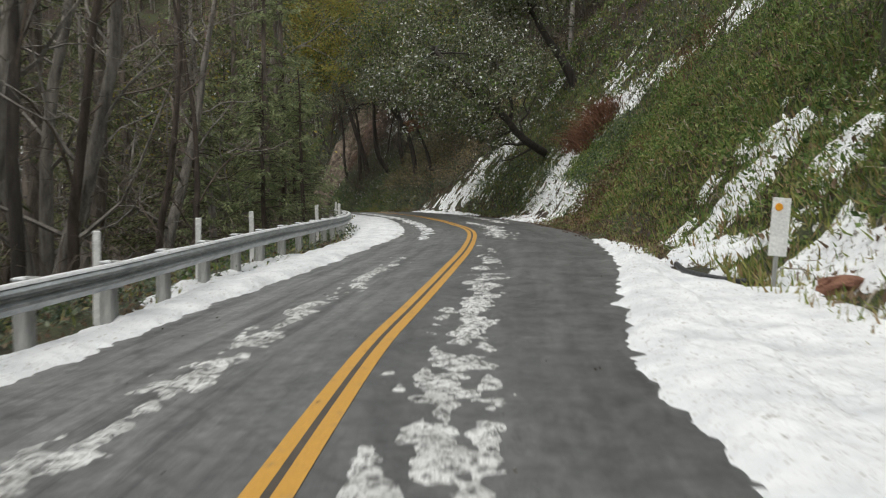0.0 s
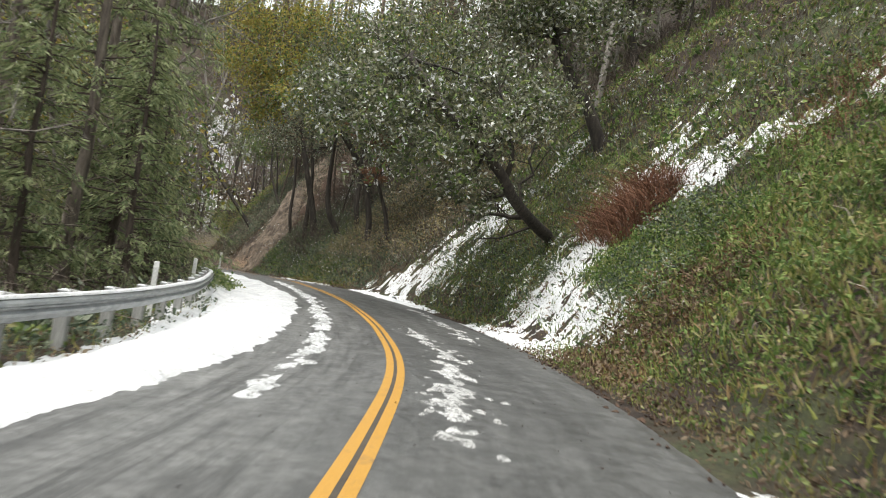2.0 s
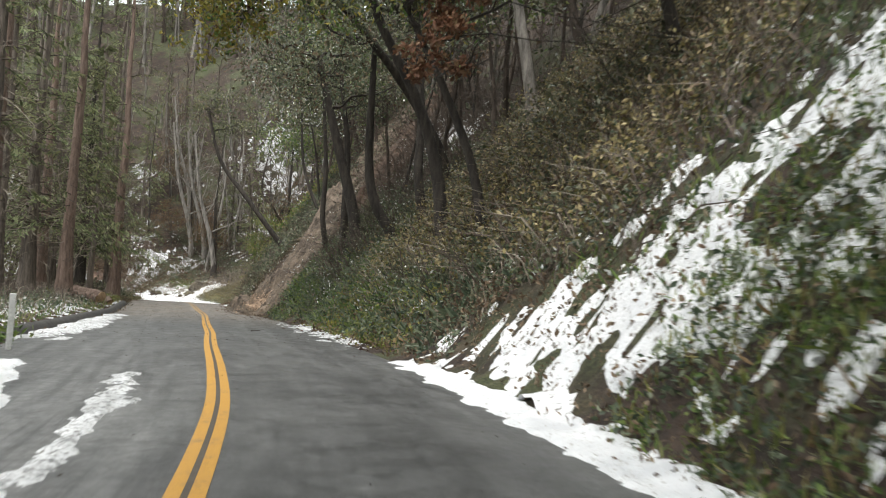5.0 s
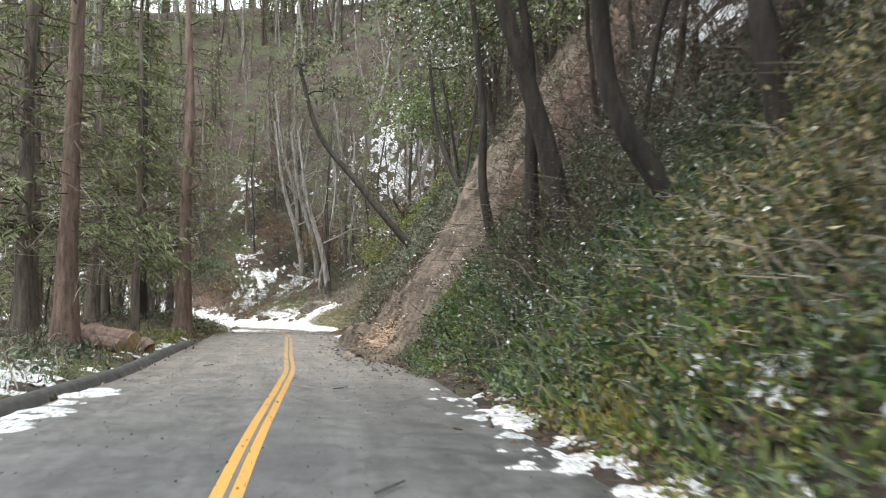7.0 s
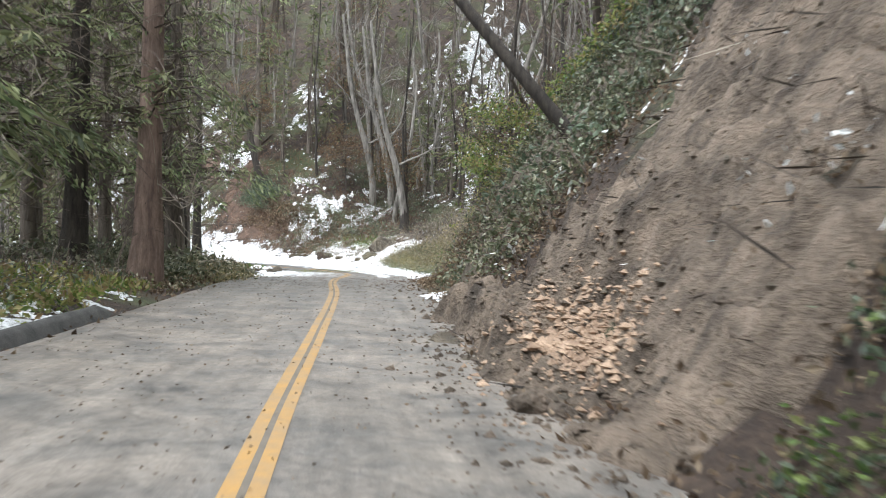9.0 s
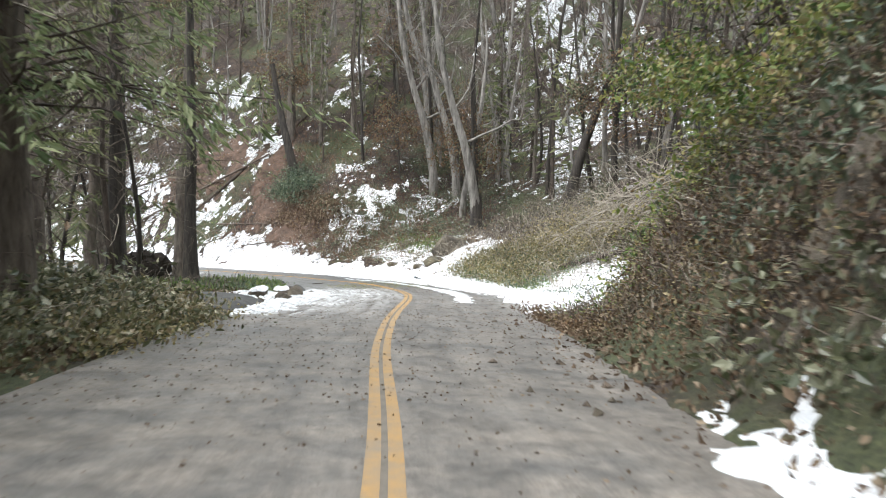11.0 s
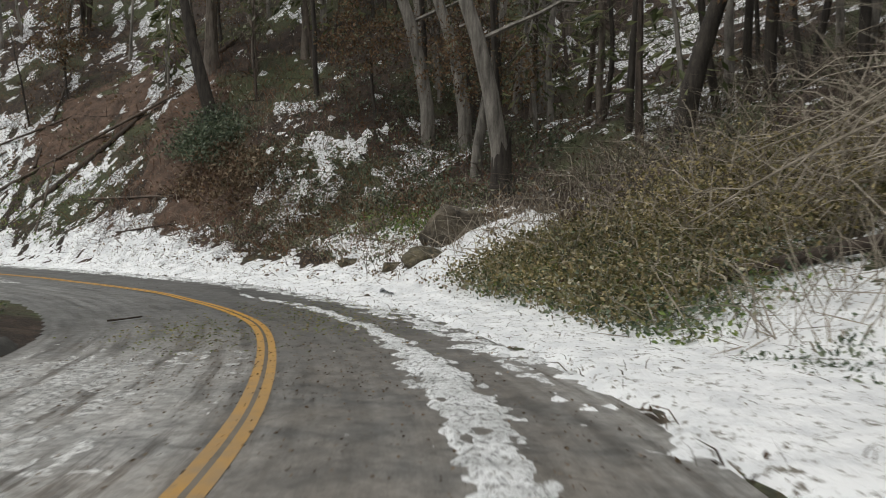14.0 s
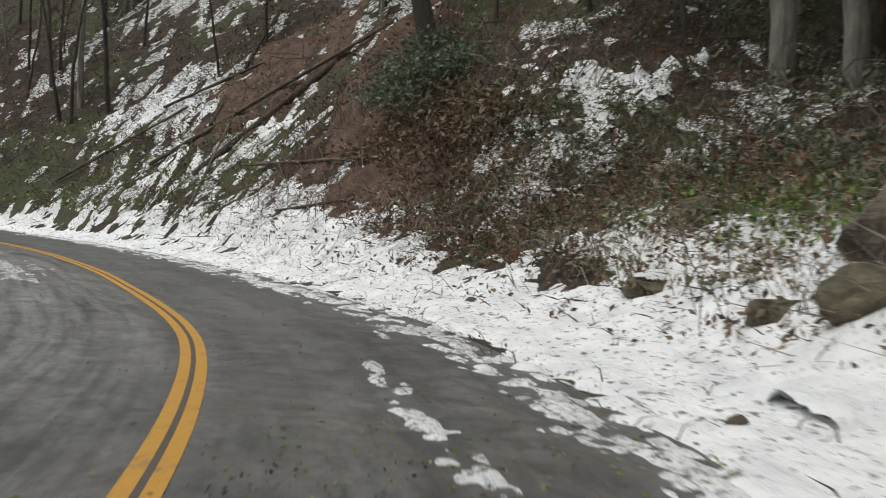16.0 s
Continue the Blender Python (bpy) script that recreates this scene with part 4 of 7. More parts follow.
for s in np.arange(-8.6, 47.5, 1.9):
    for name, me, off in (("post", post_me, -0.19), ("block", block_me, -0.1)):
        x, y = at_sd(s, rail_d(s) + off)
        ob = part(name, me, rail)
        if name == "post":
            part("snow_cap", post_cap, ob, "small cap of snow on the post")
        ob.location = (x - base.x, y - base.y, rail_z(s) + 0.02)
        ob.rotation_euler = (0, 0, math.atan2(np.interp(s, CS, CT[:, 1]), np.interp(s, CS, CT[:, 0])) - math.pi / 2)
# the bolted end piece of the beam's lap
x, y = at_sd(6.9, rail_d(6.9) + 0.06)
ob = part("lap_plate", solid("lap_plate", box((0.05, 0.6, 0.32), (0, 0, 0), 0.012), STEEL), rail, "grey lapped end plate")
ob.location, ob.rotation_euler = (x - base.x, y - base.y, rail_z(6.9) + 0.585), (0, 0, 0)


def delineator(s, d, z0, top, tilt=0.0, reflector=False):
    x, y = at_sd(s, d)
    p = thing("delineator_post", (x, y, z0), "white plastic marker post standing behind the guardrail" if not reflector else "white roadside marker post with amber reflector", "marker post", "white marker posts")
    p.rotation_euler = (0, radians(tilt), math.atan2(np.interp(s, CS, CT[:, 1]), np.interp(s, CS, CT[:, 0])) - math.pi / 2)
    bm = box((0.1, 0.035, top), (0, 0, top / 2), 0.012)
    part("blade", solid("blade", bm, WHITE), p)
    part("band", solid("band", box((0.085, 0.008, 0.3 if reflector else 0.1), (0, -0.022, top - (0.2 if reflector else 0.12)), 0.002), AMBER if reflector else WHITE), p, "reflective band")


for s in (10.4, 14.4, 18.0, 25.5, 33, 40):
    delineator(s, rail_d(s) - 0.36, rail_z(s) - 0.15, 1.27, random.uniform(-2, 2))
delineator(60.0, -3.3, float(road_z(60)) - 0.1, 0.95)
delineator(132.5, 8.3, zat(*at_sd(132.5, 8.3)) - 0.1, 0.95, 12, True)

# the plate marker on the right shoulder
x, y = at_sd(12.4, 4.7)
sign = thing("marker_sign", (x, y, zat(x, y)), "white paddle marker with an amber reflector, half covered in snow", "road sign", turn=0.15)
sign.rotation_euler = (0, radians(4), 0.12)
part("post", solid("post", box((0.06, 0.04, 0.75), (0, 0, 0.3), 0.008), POSTG), sign, "grey metal post")
bm = box((0.27, 0.012, 0.8), (0, -0.03, 0.95), 0.005)
part("plate", solid("plate", bm, WHITE), sign, "snow-dusted white plate")
bm = bmesh.new()
bmesh.ops.create_cone(bm, cap_ends=True, segments=20, radius1=0.055, radius2=0.05, depth=0.02, matrix=Matrix.Translation((-0.04, -0.045, 1.22)) @ Matrix.Rotation(radians(90), 4, "X"))
part("reflector", solid("reflector", bm, AMBER), sign, "round amber reflector")


def rock(name, at, size, mat, label, category="rock", seed=1, snowy=0.0, group=""):
    r = np.random.RandomState(seed)
    bm = bmesh.new()
    bmesh.ops.create_icosphere(bm, subdivisions=4, radius=1)
    v = np.array([p.co[:] for p in bm.verts])
    n = fractal(v[:, 0] + v[:, 2] * 0.7 + seed, v[:, 1] - v[:, 2] * 0.6, 1.1, seed) * 0.55 + fractal(v[:, 0] - v[:, 2], v[:, 1] + v[:, 2], 0.35, seed + 3) * 0.12
    for _ in range(7):
        c = r.normal(size=3)
        c /= np.linalg.norm(c)
        over = (v @ c - (0.55 + 0.3 * r.rand())).clip(0)
        v = v - over[:, None] * c * 0.85
    v = v * (1 + n)[:, None]
    for p, co in zip(bm.verts, v):
        p.co = co * np.array(size)
    top = bm.copy() if snowy else None
    ob = tagged(new(name, solid(name, bm, mat)), label, category, group)
    ob.location, ob.rotation_euler = at, (0, 0, r.rand() * 6)
    if snowy:
        for p in top.verts:
            p.co = p.co * 1.02 + Vector((0, 0, 0.05 * snowy))
        bmesh.ops.delete(top, geom=[f for f in top.faces if f.normal.z < 0.45 or f.calc_center_median().z < size[2] * 0.25], context="FACES")
        cap_ob = part("snow_cap", solid("snow_cap", top, SNOW), ob, "cap of white snow")
    return ob


x, y = at_sd(11.4, 5.2)
rock("stone", (x, y, zat(x, y) + 0.2), (0.28, 0.16, 0.14), BRICKM, "reddish stone lying on the shoulder snow", "stone", 5)
for n, (s, d, h, size, mat, snowy) in enumerate([(150.4, 8.6, 0.4, (1.0, 0.85, 0.85), ROCKM, 0), (150.6, 6.6, 0.1, (0.5, 0.32, 0.26), ROCKG, 0), (152.8, 6.8, 0.08, (0.5, 0.4, 0.26), ROCKG, 0.8), (149.5, 6.9, 0.2, (0.6, 0.45, 0.4), ROCKG, 0),
                                                 (154, 8.8, 0.1, (0.7, 0.5, 0.4), ROCKG, 0), (128.6, -3.75, 0.05, (0.42, 0.32, 0.3), ROCKM, 0), (126, -3.6, 0.05, (0.3, 0.26, 0.22), ROCKM, 0), (130, -4.4, 0.05, (0.4, 0.3, 0.25), ROCKM, 0.8), (127, -4.6, 0.05, (0.35, 0.3, 0.25), ROCKM, 0.8),
                                                 (124.4, -3.5, 0.0, (0.3, 0.2, 0.15), ROCKM, 0), (131.5, -3.5, 0.0, (0.25, 0.2, 0.16), ROCKM, 0), (74.6, 3.3, 0.02, (0.2, 0.14, 0.12), WHITE, 0), (90.3, 2.2, 0.02, (0.25, 0.2, 0.16), SOIL, 0), (88.4, 2.6, 0.0, (0.2, 0.16, 0.13), SOIL, 0),
                                                 (95.4, 1.9, 0.0, (0.3, 0.22, 0.16), ROCKM, 0), (148, 4.3, 0.0, (0.2, 0.16, 0.1), ROCKM, 0), (155.5, 5.3, 0.0, (0.22, 0.16, 0.12), ROCKM, 0)]):
    x, y = at_sd(s, d)
    rock("rock", (x, y, max(zat(x, y), float(road_z(s)) - 0.05) + h), size, mat, "mossy boulder capped with snow" if snowy and mat is ROCKG else "pale loose stone at the road edge" if mat is WHITE else "dark wet rock on the verge", "rock", 20 + n, snowy, "roadside rocks")

# asphalt dikes along the inside edge
for s0, s1, d0 in ((62, 99, -3.95), (129, 141, -3.95)):
    w = np.array([-0.24, -0.17, -0.06, 0.04, 0.12, 0.22])
    hh = np.array([-0.12, 0.1, 0.15, 0.15, 0.08, -0.08])
    me = strip("dike", s0, s1, 0.4, d0 + w, lambda s, d: np.interp(d - d0, w, hh) + 0.015 * fractal(s, d, 0.8, 77) - 0.2 * (smoothstep(s0 + 1 - s, 0, 1) + smoothstep(s - s1 + 1, 0, 1)) - 0.04, DIKE)
    tagged(new("asphalt_dike", me), "low dark asphalt dike along the road edge", "kerb", kind="structure")


def log(name, a, b, r, mat, label, cut=True, seed=1, category="log"):
    """A trunk lying from a to b with sawn ends."""
    rng = np.random.RandomState(seed)
    a, b = np.array(a, float), np.array(b, float)
    t = thing(name, a, label, category)
    u = np.linspace(0, 1, 9)[:, None]
    p = (b - a) * u + rng.normal(size=(9, 3)) * r * 0.08
    v, f = tube(p, r * (1 - 0.15 * u[:, 0]) * (1 + 0.06 * rng.normal(size=9)), 12, True)
    part("trunk", mesh("trunk", v, f, mat, None, False), t)
    if cut:
        way = (b - a) / np.linalg.norm(b - a)
        for end, sign_ in ((p[0], -1), (p[-1], 1)):
            bm = bmesh.new()
            rr = r * (0.9 if sign_ < 0 else 0.78)
            m = Vector(way * sign_).to_track_quat("Z", "Y").to_matrix().to_4x4()
            bmesh.ops.create_cone(bm, cap_ends=True, segments=14, radius1=rr, radius2=rr * 0.97, depth=0.03)
            bmesh.ops.transform(bm, matrix=Matrix.Translation(end + way * sign_ * 0.02) @ m, verts=bm.verts)
            part("cut_end", solid("cut_end", bm, CUT), t, "pale sawn end")
    return t


def on_ground(s, d, up):
    x, y = at_sd(s, d)
    return (x, y, zat(x, y) + up)


log("sawn_log", on_ground(91.0, -4.75, 0.3), on_ground(92.4, -6.9, 0.3), 0.38, REDWOOD, "thick sawn log lying on the verge", True, 4)
log("sawn_log", on_ground(89.6, -4.9, 0.18), on_ground(90.2, -6.3, 0.2), 0.22, REDWOOD, "short sawn log on the verge", True, 6)
log("sawn_log", on_ground(92.2, -4.45, 0.16), on_ground(92.9, -4.7, 0.24), 0.2, REDWOOD, "upended sawn log round beside the road", True, 8)
log("fallen_branch", on_ground(113.6, -5.2, 0.2), on_ground(117.6, -4.4, 0.15), 0.09, PALETWIG, "pale broken branch lying on the verge", False, 9, "branch")
log("fallen_log", on_ground(140.0, 8.35, 0.24), on_ground(136.4, 11.2, 0.42), 0.14, BROWNBARK, "dark fallen log half buried in snow", False, 10)
for n, (s, d, s2, d2, r, up, up2) in enumerate([(176, 7, 171.5, 17, 0.14, 0.15, 0.3), (180, 7.5, 172, 13, 0.09, 0.2, 0.25), (183, 10, 178, 12, 0.07, 0.15, 0.2), (172, 7.4, 166, 8.2, 0.06, 0.25, 0.3), (178, 9, 182, 16, 0.08, 0.2, 0.4), (174, 5.8, 177, 9.5, 0.05, 0.1, 0.4), (168, 6.2, 164.5, 7, 0.05, 0.1, 0.3), (186, 6.5, 181, 10, 0.07, 0.2, 0.3)]):
    log("fallen_branch", on_ground(s, d, up), on_ground(s2, d2, up2), r, TWIG if n % 2 else BROWNBARK, "bare fallen trunk lying down the snowy bank", False, 30 + n, "branch")
# the dark convex mat over the raised inside verge
me = strip("verge_mat", 118.5, 126.5, 0.3, np.linspace(-6.6, -3.8, 11), lambda s, d: 0.2 - 0.4 * ((d + 5.2) / 1.4)**4 + 0.06 * smoothstep(-d, 4.6, 6.2) + 0.04 * fractal(s, d, 0.7, 79) - 0.4 * smoothstep(s, 124.6, 126.5) - 0.4 * smoothstep(-s, -119.6, -118.5), DIKE)
tagged(new("verge_mat", me), "dark grey mat over the raised verge", "drain", kind="structure")


# a corrugated black drain pipe half under the shoulder snow
pts = [on_ground(s, d, u) for s, d, u in ((17.6, 4.2, -0.03), (16.6, 4.1, 0.04), (15.4, 4.02, 0.06), (14.4, 4.2, 0.07), (13.8, 4.5, 0.05), (13.5, 4.9, 0.0))]
q = spline(np.array(pts) - pts[2], 0.05)
v, f = tube(q, 0.055 + 0.005 * np.sin(np.arange(len(q)) * 2.1), 12)
pipe = thing("drain_pipe", pts[2], "black corrugated drain pipe half buried in roadside snow", "pipe")
part("pipe_body", mesh("pipe_body", v, f, BLACK, None, True), pipe)


# the upturned roots of a fallen tree
def root_plate(at, wide, tall, turn):
    r = np.random.RandomState(17)
    t = thing("root_plate", at, "black upturned root plate of a fallen tree", "tree roots", turn=turn)
    bm = bmesh.new()
    bmesh.ops.create_icosphere(bm, subdivisions=4, radius=1)
    v = np.array([p.co[:] for p in bm.verts])
    n = 1 + 0.35 * fractal(v[:, 0] * 2 + 9, v[:, 2] * 2 + v[:, 1], 0.9, 71, 4)
    for p, co in zip(bm.verts, v * n[:, None] * (wide / 2, 0.45, tall / 2) + (0, 0, tall * 0.45)):
        p.co = co
    part("soil_mass", solid("soil_mass", bm, ROOTM), t)
    for _ in range(26):
        a = r.rand() * 6.28
        c = np.array((math.cos(a) * wide * 0.33, -0.3, tall * (0.45 + 0.33 * math.sin(a))))
        part("root", mesh("root", *tube(limb(c, (math.cos(a), -0.5, math.sin(a)), r.uniform(0.5, 1.3), r, 5, 0.35, -0.1), np.linspace(0.05, 0.01, 6), 5, False), ROOTM, None, True), t)
    return t


root_plate((-48.3, 131.3, zat(-48.3, 131.3) - 0.1), 3.0, 2.0, radians(45))


# ---- trees ----
def conifer_meshes(seed, tall, r0, mat, first=3.0, dead=26, boughs=60, reach=3.2, spray=26, leaf=None, fine=1.0, low=0.8, snag=1.0):
    leaf = leaf or NEEDLE
    rng = np.random.RandomState(seed)
    n = 14
    z = np.linspace(-0.6, tall, n)
    p = np.stack([np.cumsum(rng.normal(size=n)) * 0.05, np.cumsum(rng.normal(size=n)) * 0.05, z], 1)
    rr = r0 * (1 - 0.9 * (z / tall).clip(0, 1)**0.9) + 0.02
    rr[0] *= 1.5
    rr[1] *= 1.12
    h = Heap()
    v, f = tube(p, rr, 12, False)
    ang = np.arctan2(v[:, 1], v[:, 0])
    v[:, :2] *= (1 + 0.05 * np.sin(ang * 5 + seed) + 0.03 * np.sin(ang * 11))[:, None]
    h.add(v, f)
    trunk = h.mesh("trunk", [mat], True)
    h = Heap()
    for _ in range(dead):
        zz_ = rng.uniform(1.6, first + 6)
        a = rng.rand() * 6.28
        q = limb((np.interp(zz_, z, p[:, 0]), np.interp(zz_, z, p[:, 1]), zz_), (math.cos(a), math.sin(a), rng.uniform(-0.5, 0.3)), rng.uniform(0.7, 2.6) * snag, rng, 5, 0.3, -0.06)
        branching(h, q, rng.uniform(0.014, 0.032), rng, 1, 4, 0.8, 0.45, 0.25, int(rng.rand() < 0.3), -0.1, None, (3, 3, 3, 3), 0.28, 6)
    twigs = h.mesh("dead_wood", [TWIG, PALETWIG])
    h = Heap()
    for _ in range(boughs):
        u = rng.rand()**low
        zz_ = first + (tall - first) * u
        a = rng.rand() * 6.28
        ln = reach * (1 - 0.75 * u) * rng.uniform(0.6, 1.15)
        q = limb((0, 0, zz_), (math.cos(a), math.sin(a), 0.25), ln, rng, 5, 0.14, -0.13)
        h.add(*tube(q[::2], np.linspace(0.035, 0.008, 3), 3, False), 0)
        m = int(spray * (0.5 + ln / reach))
        t = rng.rand(m)**0.7
        i = (t * 4.99).astype(int)
        at = q[i] + (q[i + 1] - q[i]) * (t * 5 - i)[:, None] + rng.normal(size=(m, 3)) * 0.06
        side = np.cross(q[-1] - q[0], (0, 0, 1.0))
        side /= np.linalg.norm(side) + 1e-9
        hd = side * np.where(rng.rand(m, 1) < 0.5, -1, 1) * rng.uniform(0.4, 1, (m, 1)) + (q[-1] - q[0]) / ln * 0.7 + rng.normal(size=(m, 3)) * 0.25 + (0, 0, -0.6)
        v, f = leaves(at, rng.uniform(0.05, 0.11, m) * fine, rng, 4.2, 0, hd)
        h.add(v, f, 1)
    return trunk, twigs, h.mesh("crown", [BROWNBARK, leaf])


def plant(kind, data, at, label, category="tree", group="", turn=0.0, scale=1.0):
    """A thing with its parts at a place: data is a list of (name, mesh)."""
    t = thing(kind, at, label, category, group, turn)
    t.scale = (scale,) * 3
    for name, me in data:
        part(name, me, t)
    return t


def again(t, at, turn, scale=1.0, tilt=(0, 0)):
    c = copy_thing(t, Matrix.Translation(at) @ Euler((tilt[0], tilt[1], turn)).to_matrix().to_4x4() @ Matrix.Scale(scale / t.scale[0], 4))
    return c


def bare_meshes(seed, tall, r0, mat, lean=(0, 0), depth=3, count=7, spread=0.75):
    rng = np.random.RandomState(seed)
    p = limb((0, 0, -0.4), (lean[0], lean[1], 1), tall, rng, 9, 0.06, 0.04)
    h = Heap()
    h.add(*tube(p, np.linspace(r0, r0 * 0.3, len(p)), 9, False))
    trunk = h.mesh("trunk", [mat], True)
    h = Heap()
    for k in range(count + 2):
        u = 0.28 + 0.72 * (k + rng.rand()) / (count + 2)
        i = min(len(p) - 2, int(u * (len(p) - 1)))
        at = p[i] + (p[i + 1] - p[i]) * (u * (len(p) - 1) - i)
        a = rng.rand() * 6.28
        q = limb(at, (math.cos(a) * spread, math.sin(a) * spread, 0.65), tall * 0.34 * (1.2 - 0.7 * u) * rng.uniform(0.6, 1.2), rng, 5, 0.22, 0.05)
        branching(h, q, r0 * 0.32 * (1.1 - 0.7 * u), rng, 2, 4, 0.8, 0.5, 0.2, 0, 0.03, None, (4, 4, 3, 3), 0.28, 5)
    return trunk, h.mesh("branchwork", [mat if mat is GREYBARK else TWIG])


def broadleaf(kind, at, path, r0, mats, label, leaf_n, leaf_size, crowns, seed, limbs=(), mat=None, group=""):
    """A leaning leafy tree: trunk along a path, limbs, and leaves in clumps round the given crown centres."""
    rng = np.random.RandomState(seed)
    t = thing(kind, at, label, "tree", group)
    p = spline(path, 0.4)
    h = Heap()
    h.add(*tube(p, np.linspace(r0, r0 * 0.45, len(p)), 10, False))
    part("trunk", h.mesh("trunk", [mat or DARKBARK], True), t)
    h = Heap()
    for q, r in limbs:
        q = spline(q, 0.35)
        q[2:] += np.cumsum(rng.normal(size=(len(q) - 2, 3)) * 0.02, 0)
        branching(h, q, r, rng, 2, 5, 0.8, 0.4, 0.3, 0, 0.02, None, (6, 4, 3, 3))
    for c, rad in crowns:
        c = np.array(c, float)
        i = np.linalg.norm(p - c, axis=1).argmin()
        i = max(int(len(p) * 0.35), min(i, len(p) - 1))
        q = np.linspace(p[i], c, 7) + rng.normal(size=(7, 3)) * 0.12
        q[0] = p[i]
        branching(h, q, r0 * 0.28, rng, 2, 6, 0.9, 0.5, 0.25, 0, 0.02, None, (5, 4, 3, 3), 0.28, 8)
    part("branchwork", h.mesh("branchwork", [mat or DARKBARK]), t)
    h = Heap()
    total = sum(rad**2 for _, rad in crowns)
    for c, rad in crowns:
        k = max(4, int(14 * rad**1.6))
        mid = np.array(c) + rng.normal(size=(k, 3)) * rad * (0.5, 0.5, 0.36)
        m = int(leaf_n * rad**2 / total)
        pick = rng.randint(0, k, m)
        pos = mid[pick] + rng.normal(size=(m, 3)) * rad * 0.19 * (1, 1, 0.6)
        which = rng.rand(m)
        edge = np.cumsum([w for _, w in mats])
        for n_, (_, w) in enumerate(mats):
            sel = (which < edge[n_]) & (which >= edge[n_] - w)
            if sel.any():
                v, f = leaves(pos[sel], rng.uniform(0.6, 1.3, sel.sum()) * leaf_size, rng, 2.1, -0.1)
                h.add(v, f, n_)
    part("crown", h.mesh("crown", [m for m, _ in mats]), t)
    return t


# the dark tree leaning out of the bank, and those above it
b1 = np.array((5.6, 47.2, zat(5.6, 47.2)))
broadleaf("leaning_tree", b1, [(0.4, 0.4, -0.5), (0, 0, 0.1), (-0.6, -0.75, 0.4), (-1.3, -1.9, 0.75), (-1.95, -3.1, 1.15), (-2.35, -3.75, 1.6), (-3.0, -3.9, 2.2), (-3.9, -3.9, 2.9), (-5.0, -3.6, 4.0), (-6.2, -2.8, 5.4)], 0.24, [(LAUREL, 0.66), (GREEN, 0.24), (SNOWLEAF, 0.1)],
          "dark-barked oak leaning from the bank over the road", 21000, 0.085, [((-4.7, -4.4, 2.2), 1.3), ((-3.5, -4.6, 3.2), 1.5), ((-2.7, -3.2, 1.0), 0.9), ((-5.8, -4.5, 2.9), 1.4), ((-4.0, -2.2, 1.2), 1.2), ((-7.0, -2.8, 3.0), 1.7), ((-2.0, -3.9, 3.6), 1.4), ((-5.4, -0.5, 2.5), 1.7), ((-1.0, -1.2, 4.8), 1.7), ((-8.4, 0.8, 4.2), 2.0), ((-6.5, -3.8, 4.0), 1.6), ((-3.4, 0.6, 5.6), 2.2), ((-6.4, 2.0, 6.2), 2.2)], 301,
          [(np.array([(-1.15, -1.55, 0.7), (-1.7, -1.8, 0.55), (-2.4, -1.95, 0.5), (-3.4, -2.1, 0.2)]), 0.1), (np.array([(-0.75, -0.95, 0.45), (-1.2, -1.0, 0.25), (-1.9, -1.0, -0.1), (-2.9, -1.2, -0.35)]), 0.06), (np.array([(-2.3, -3.6, 1.5), (-2.2, -3.7, 2.4), (-2.6, -3.6, 3.6), (-3.0, -3.0, 5.0)]), 0.1)])
b2 = np.array((7.6, 51.4, zat(7.6, 51.4)))
broadleaf("leaning_tree", b2, [(0.3, 0, -0.5), (0, 0, 0.2), (-0.7, -0.2, 1.5), (-1.6, 0, 2.8), (-2.6, 0.3, 4.6)], 0.32, [(LAUREL, 0.7), (GREEN, 0.2), (SNOWLEAF, 0.1)], "mossy dark oak high on the bank", 9000, 0.11,
          [((-2.4, 0, 4.8), 2.2), ((-4.4, 0.5, 4.4), 2.0), ((-1, 1, 6), 2.0), ((-3.5, -1, 6.4), 2.2)], 302)
x, y = at_sd(77.5, 9.0)
o = np.array((x, y, zat(x, y)))
broadleaf("yellow_tree", o, [(0.2, 0, -0.5), (0, 0, 0.3), (-0.7, -0.2, 2.0), (-2.2, -0.8, 4.2), (-4.2, -2.0, 6.4), (-6.6, -3.6, 8.6)], 0.22, [(YELLOWLEAF, 0.6), (GREEN, 0.32), (RUSTLEAF, 0.08)], "broadleaf tree with yellow autumn leaves over the road", 15000, 0.1,
          [(np.array(c) - o, r) for c, r in (((-11.0, 73.0, 12.2), 2.3), ((-9.0, 71.5, 13.2), 2.2), ((-12.6, 75.5, 13.6), 2.3), ((-8.2, 70.5, 10.8), 1.6), ((-10.5, 74.0, 10.0), 1.6), ((-11.5, 73, 15.6), 2.6), ((-8.0, 72, 16), 2.6))], 303)
x, y = at_sd(68, 6.2)
o = np.array((x, y, zat(x, y)))
broadleaf("laurel_tree", o, [(0.2, 0, -0.5), (0, 0, 0.3), (-0.3, 0.2, 2.2), (-1.0, 0.1, 4.2), (-2.2, -0.4, 6.4), (-3.0, -1.0, 8.4)], 0.22, [(LAUREL, 0.5), (GREEN, 0.36), (YELLOWLEAF, 0.14)], "tall green bay laurel arching over the road", 15000, 0.095,
          [(np.array(c) - o, r) for c, r in (((-5.8, 68.6, 9.4), 1.7), ((-3.6, 65.6, 10.6), 2.1), ((-6.6, 68.2, 11.8), 2.0), ((-1.2, 63.8, 10.8), 2.2), ((-3.0, 66, 8.6), 1.5), ((0.2, 60.5, 11.6), 2.3), ((-4.6, 66, 13.6), 2.4), ((-1.0, 62, 14), 2.6), ((1.6, 61.5, 8.6), 1.8))], 307)
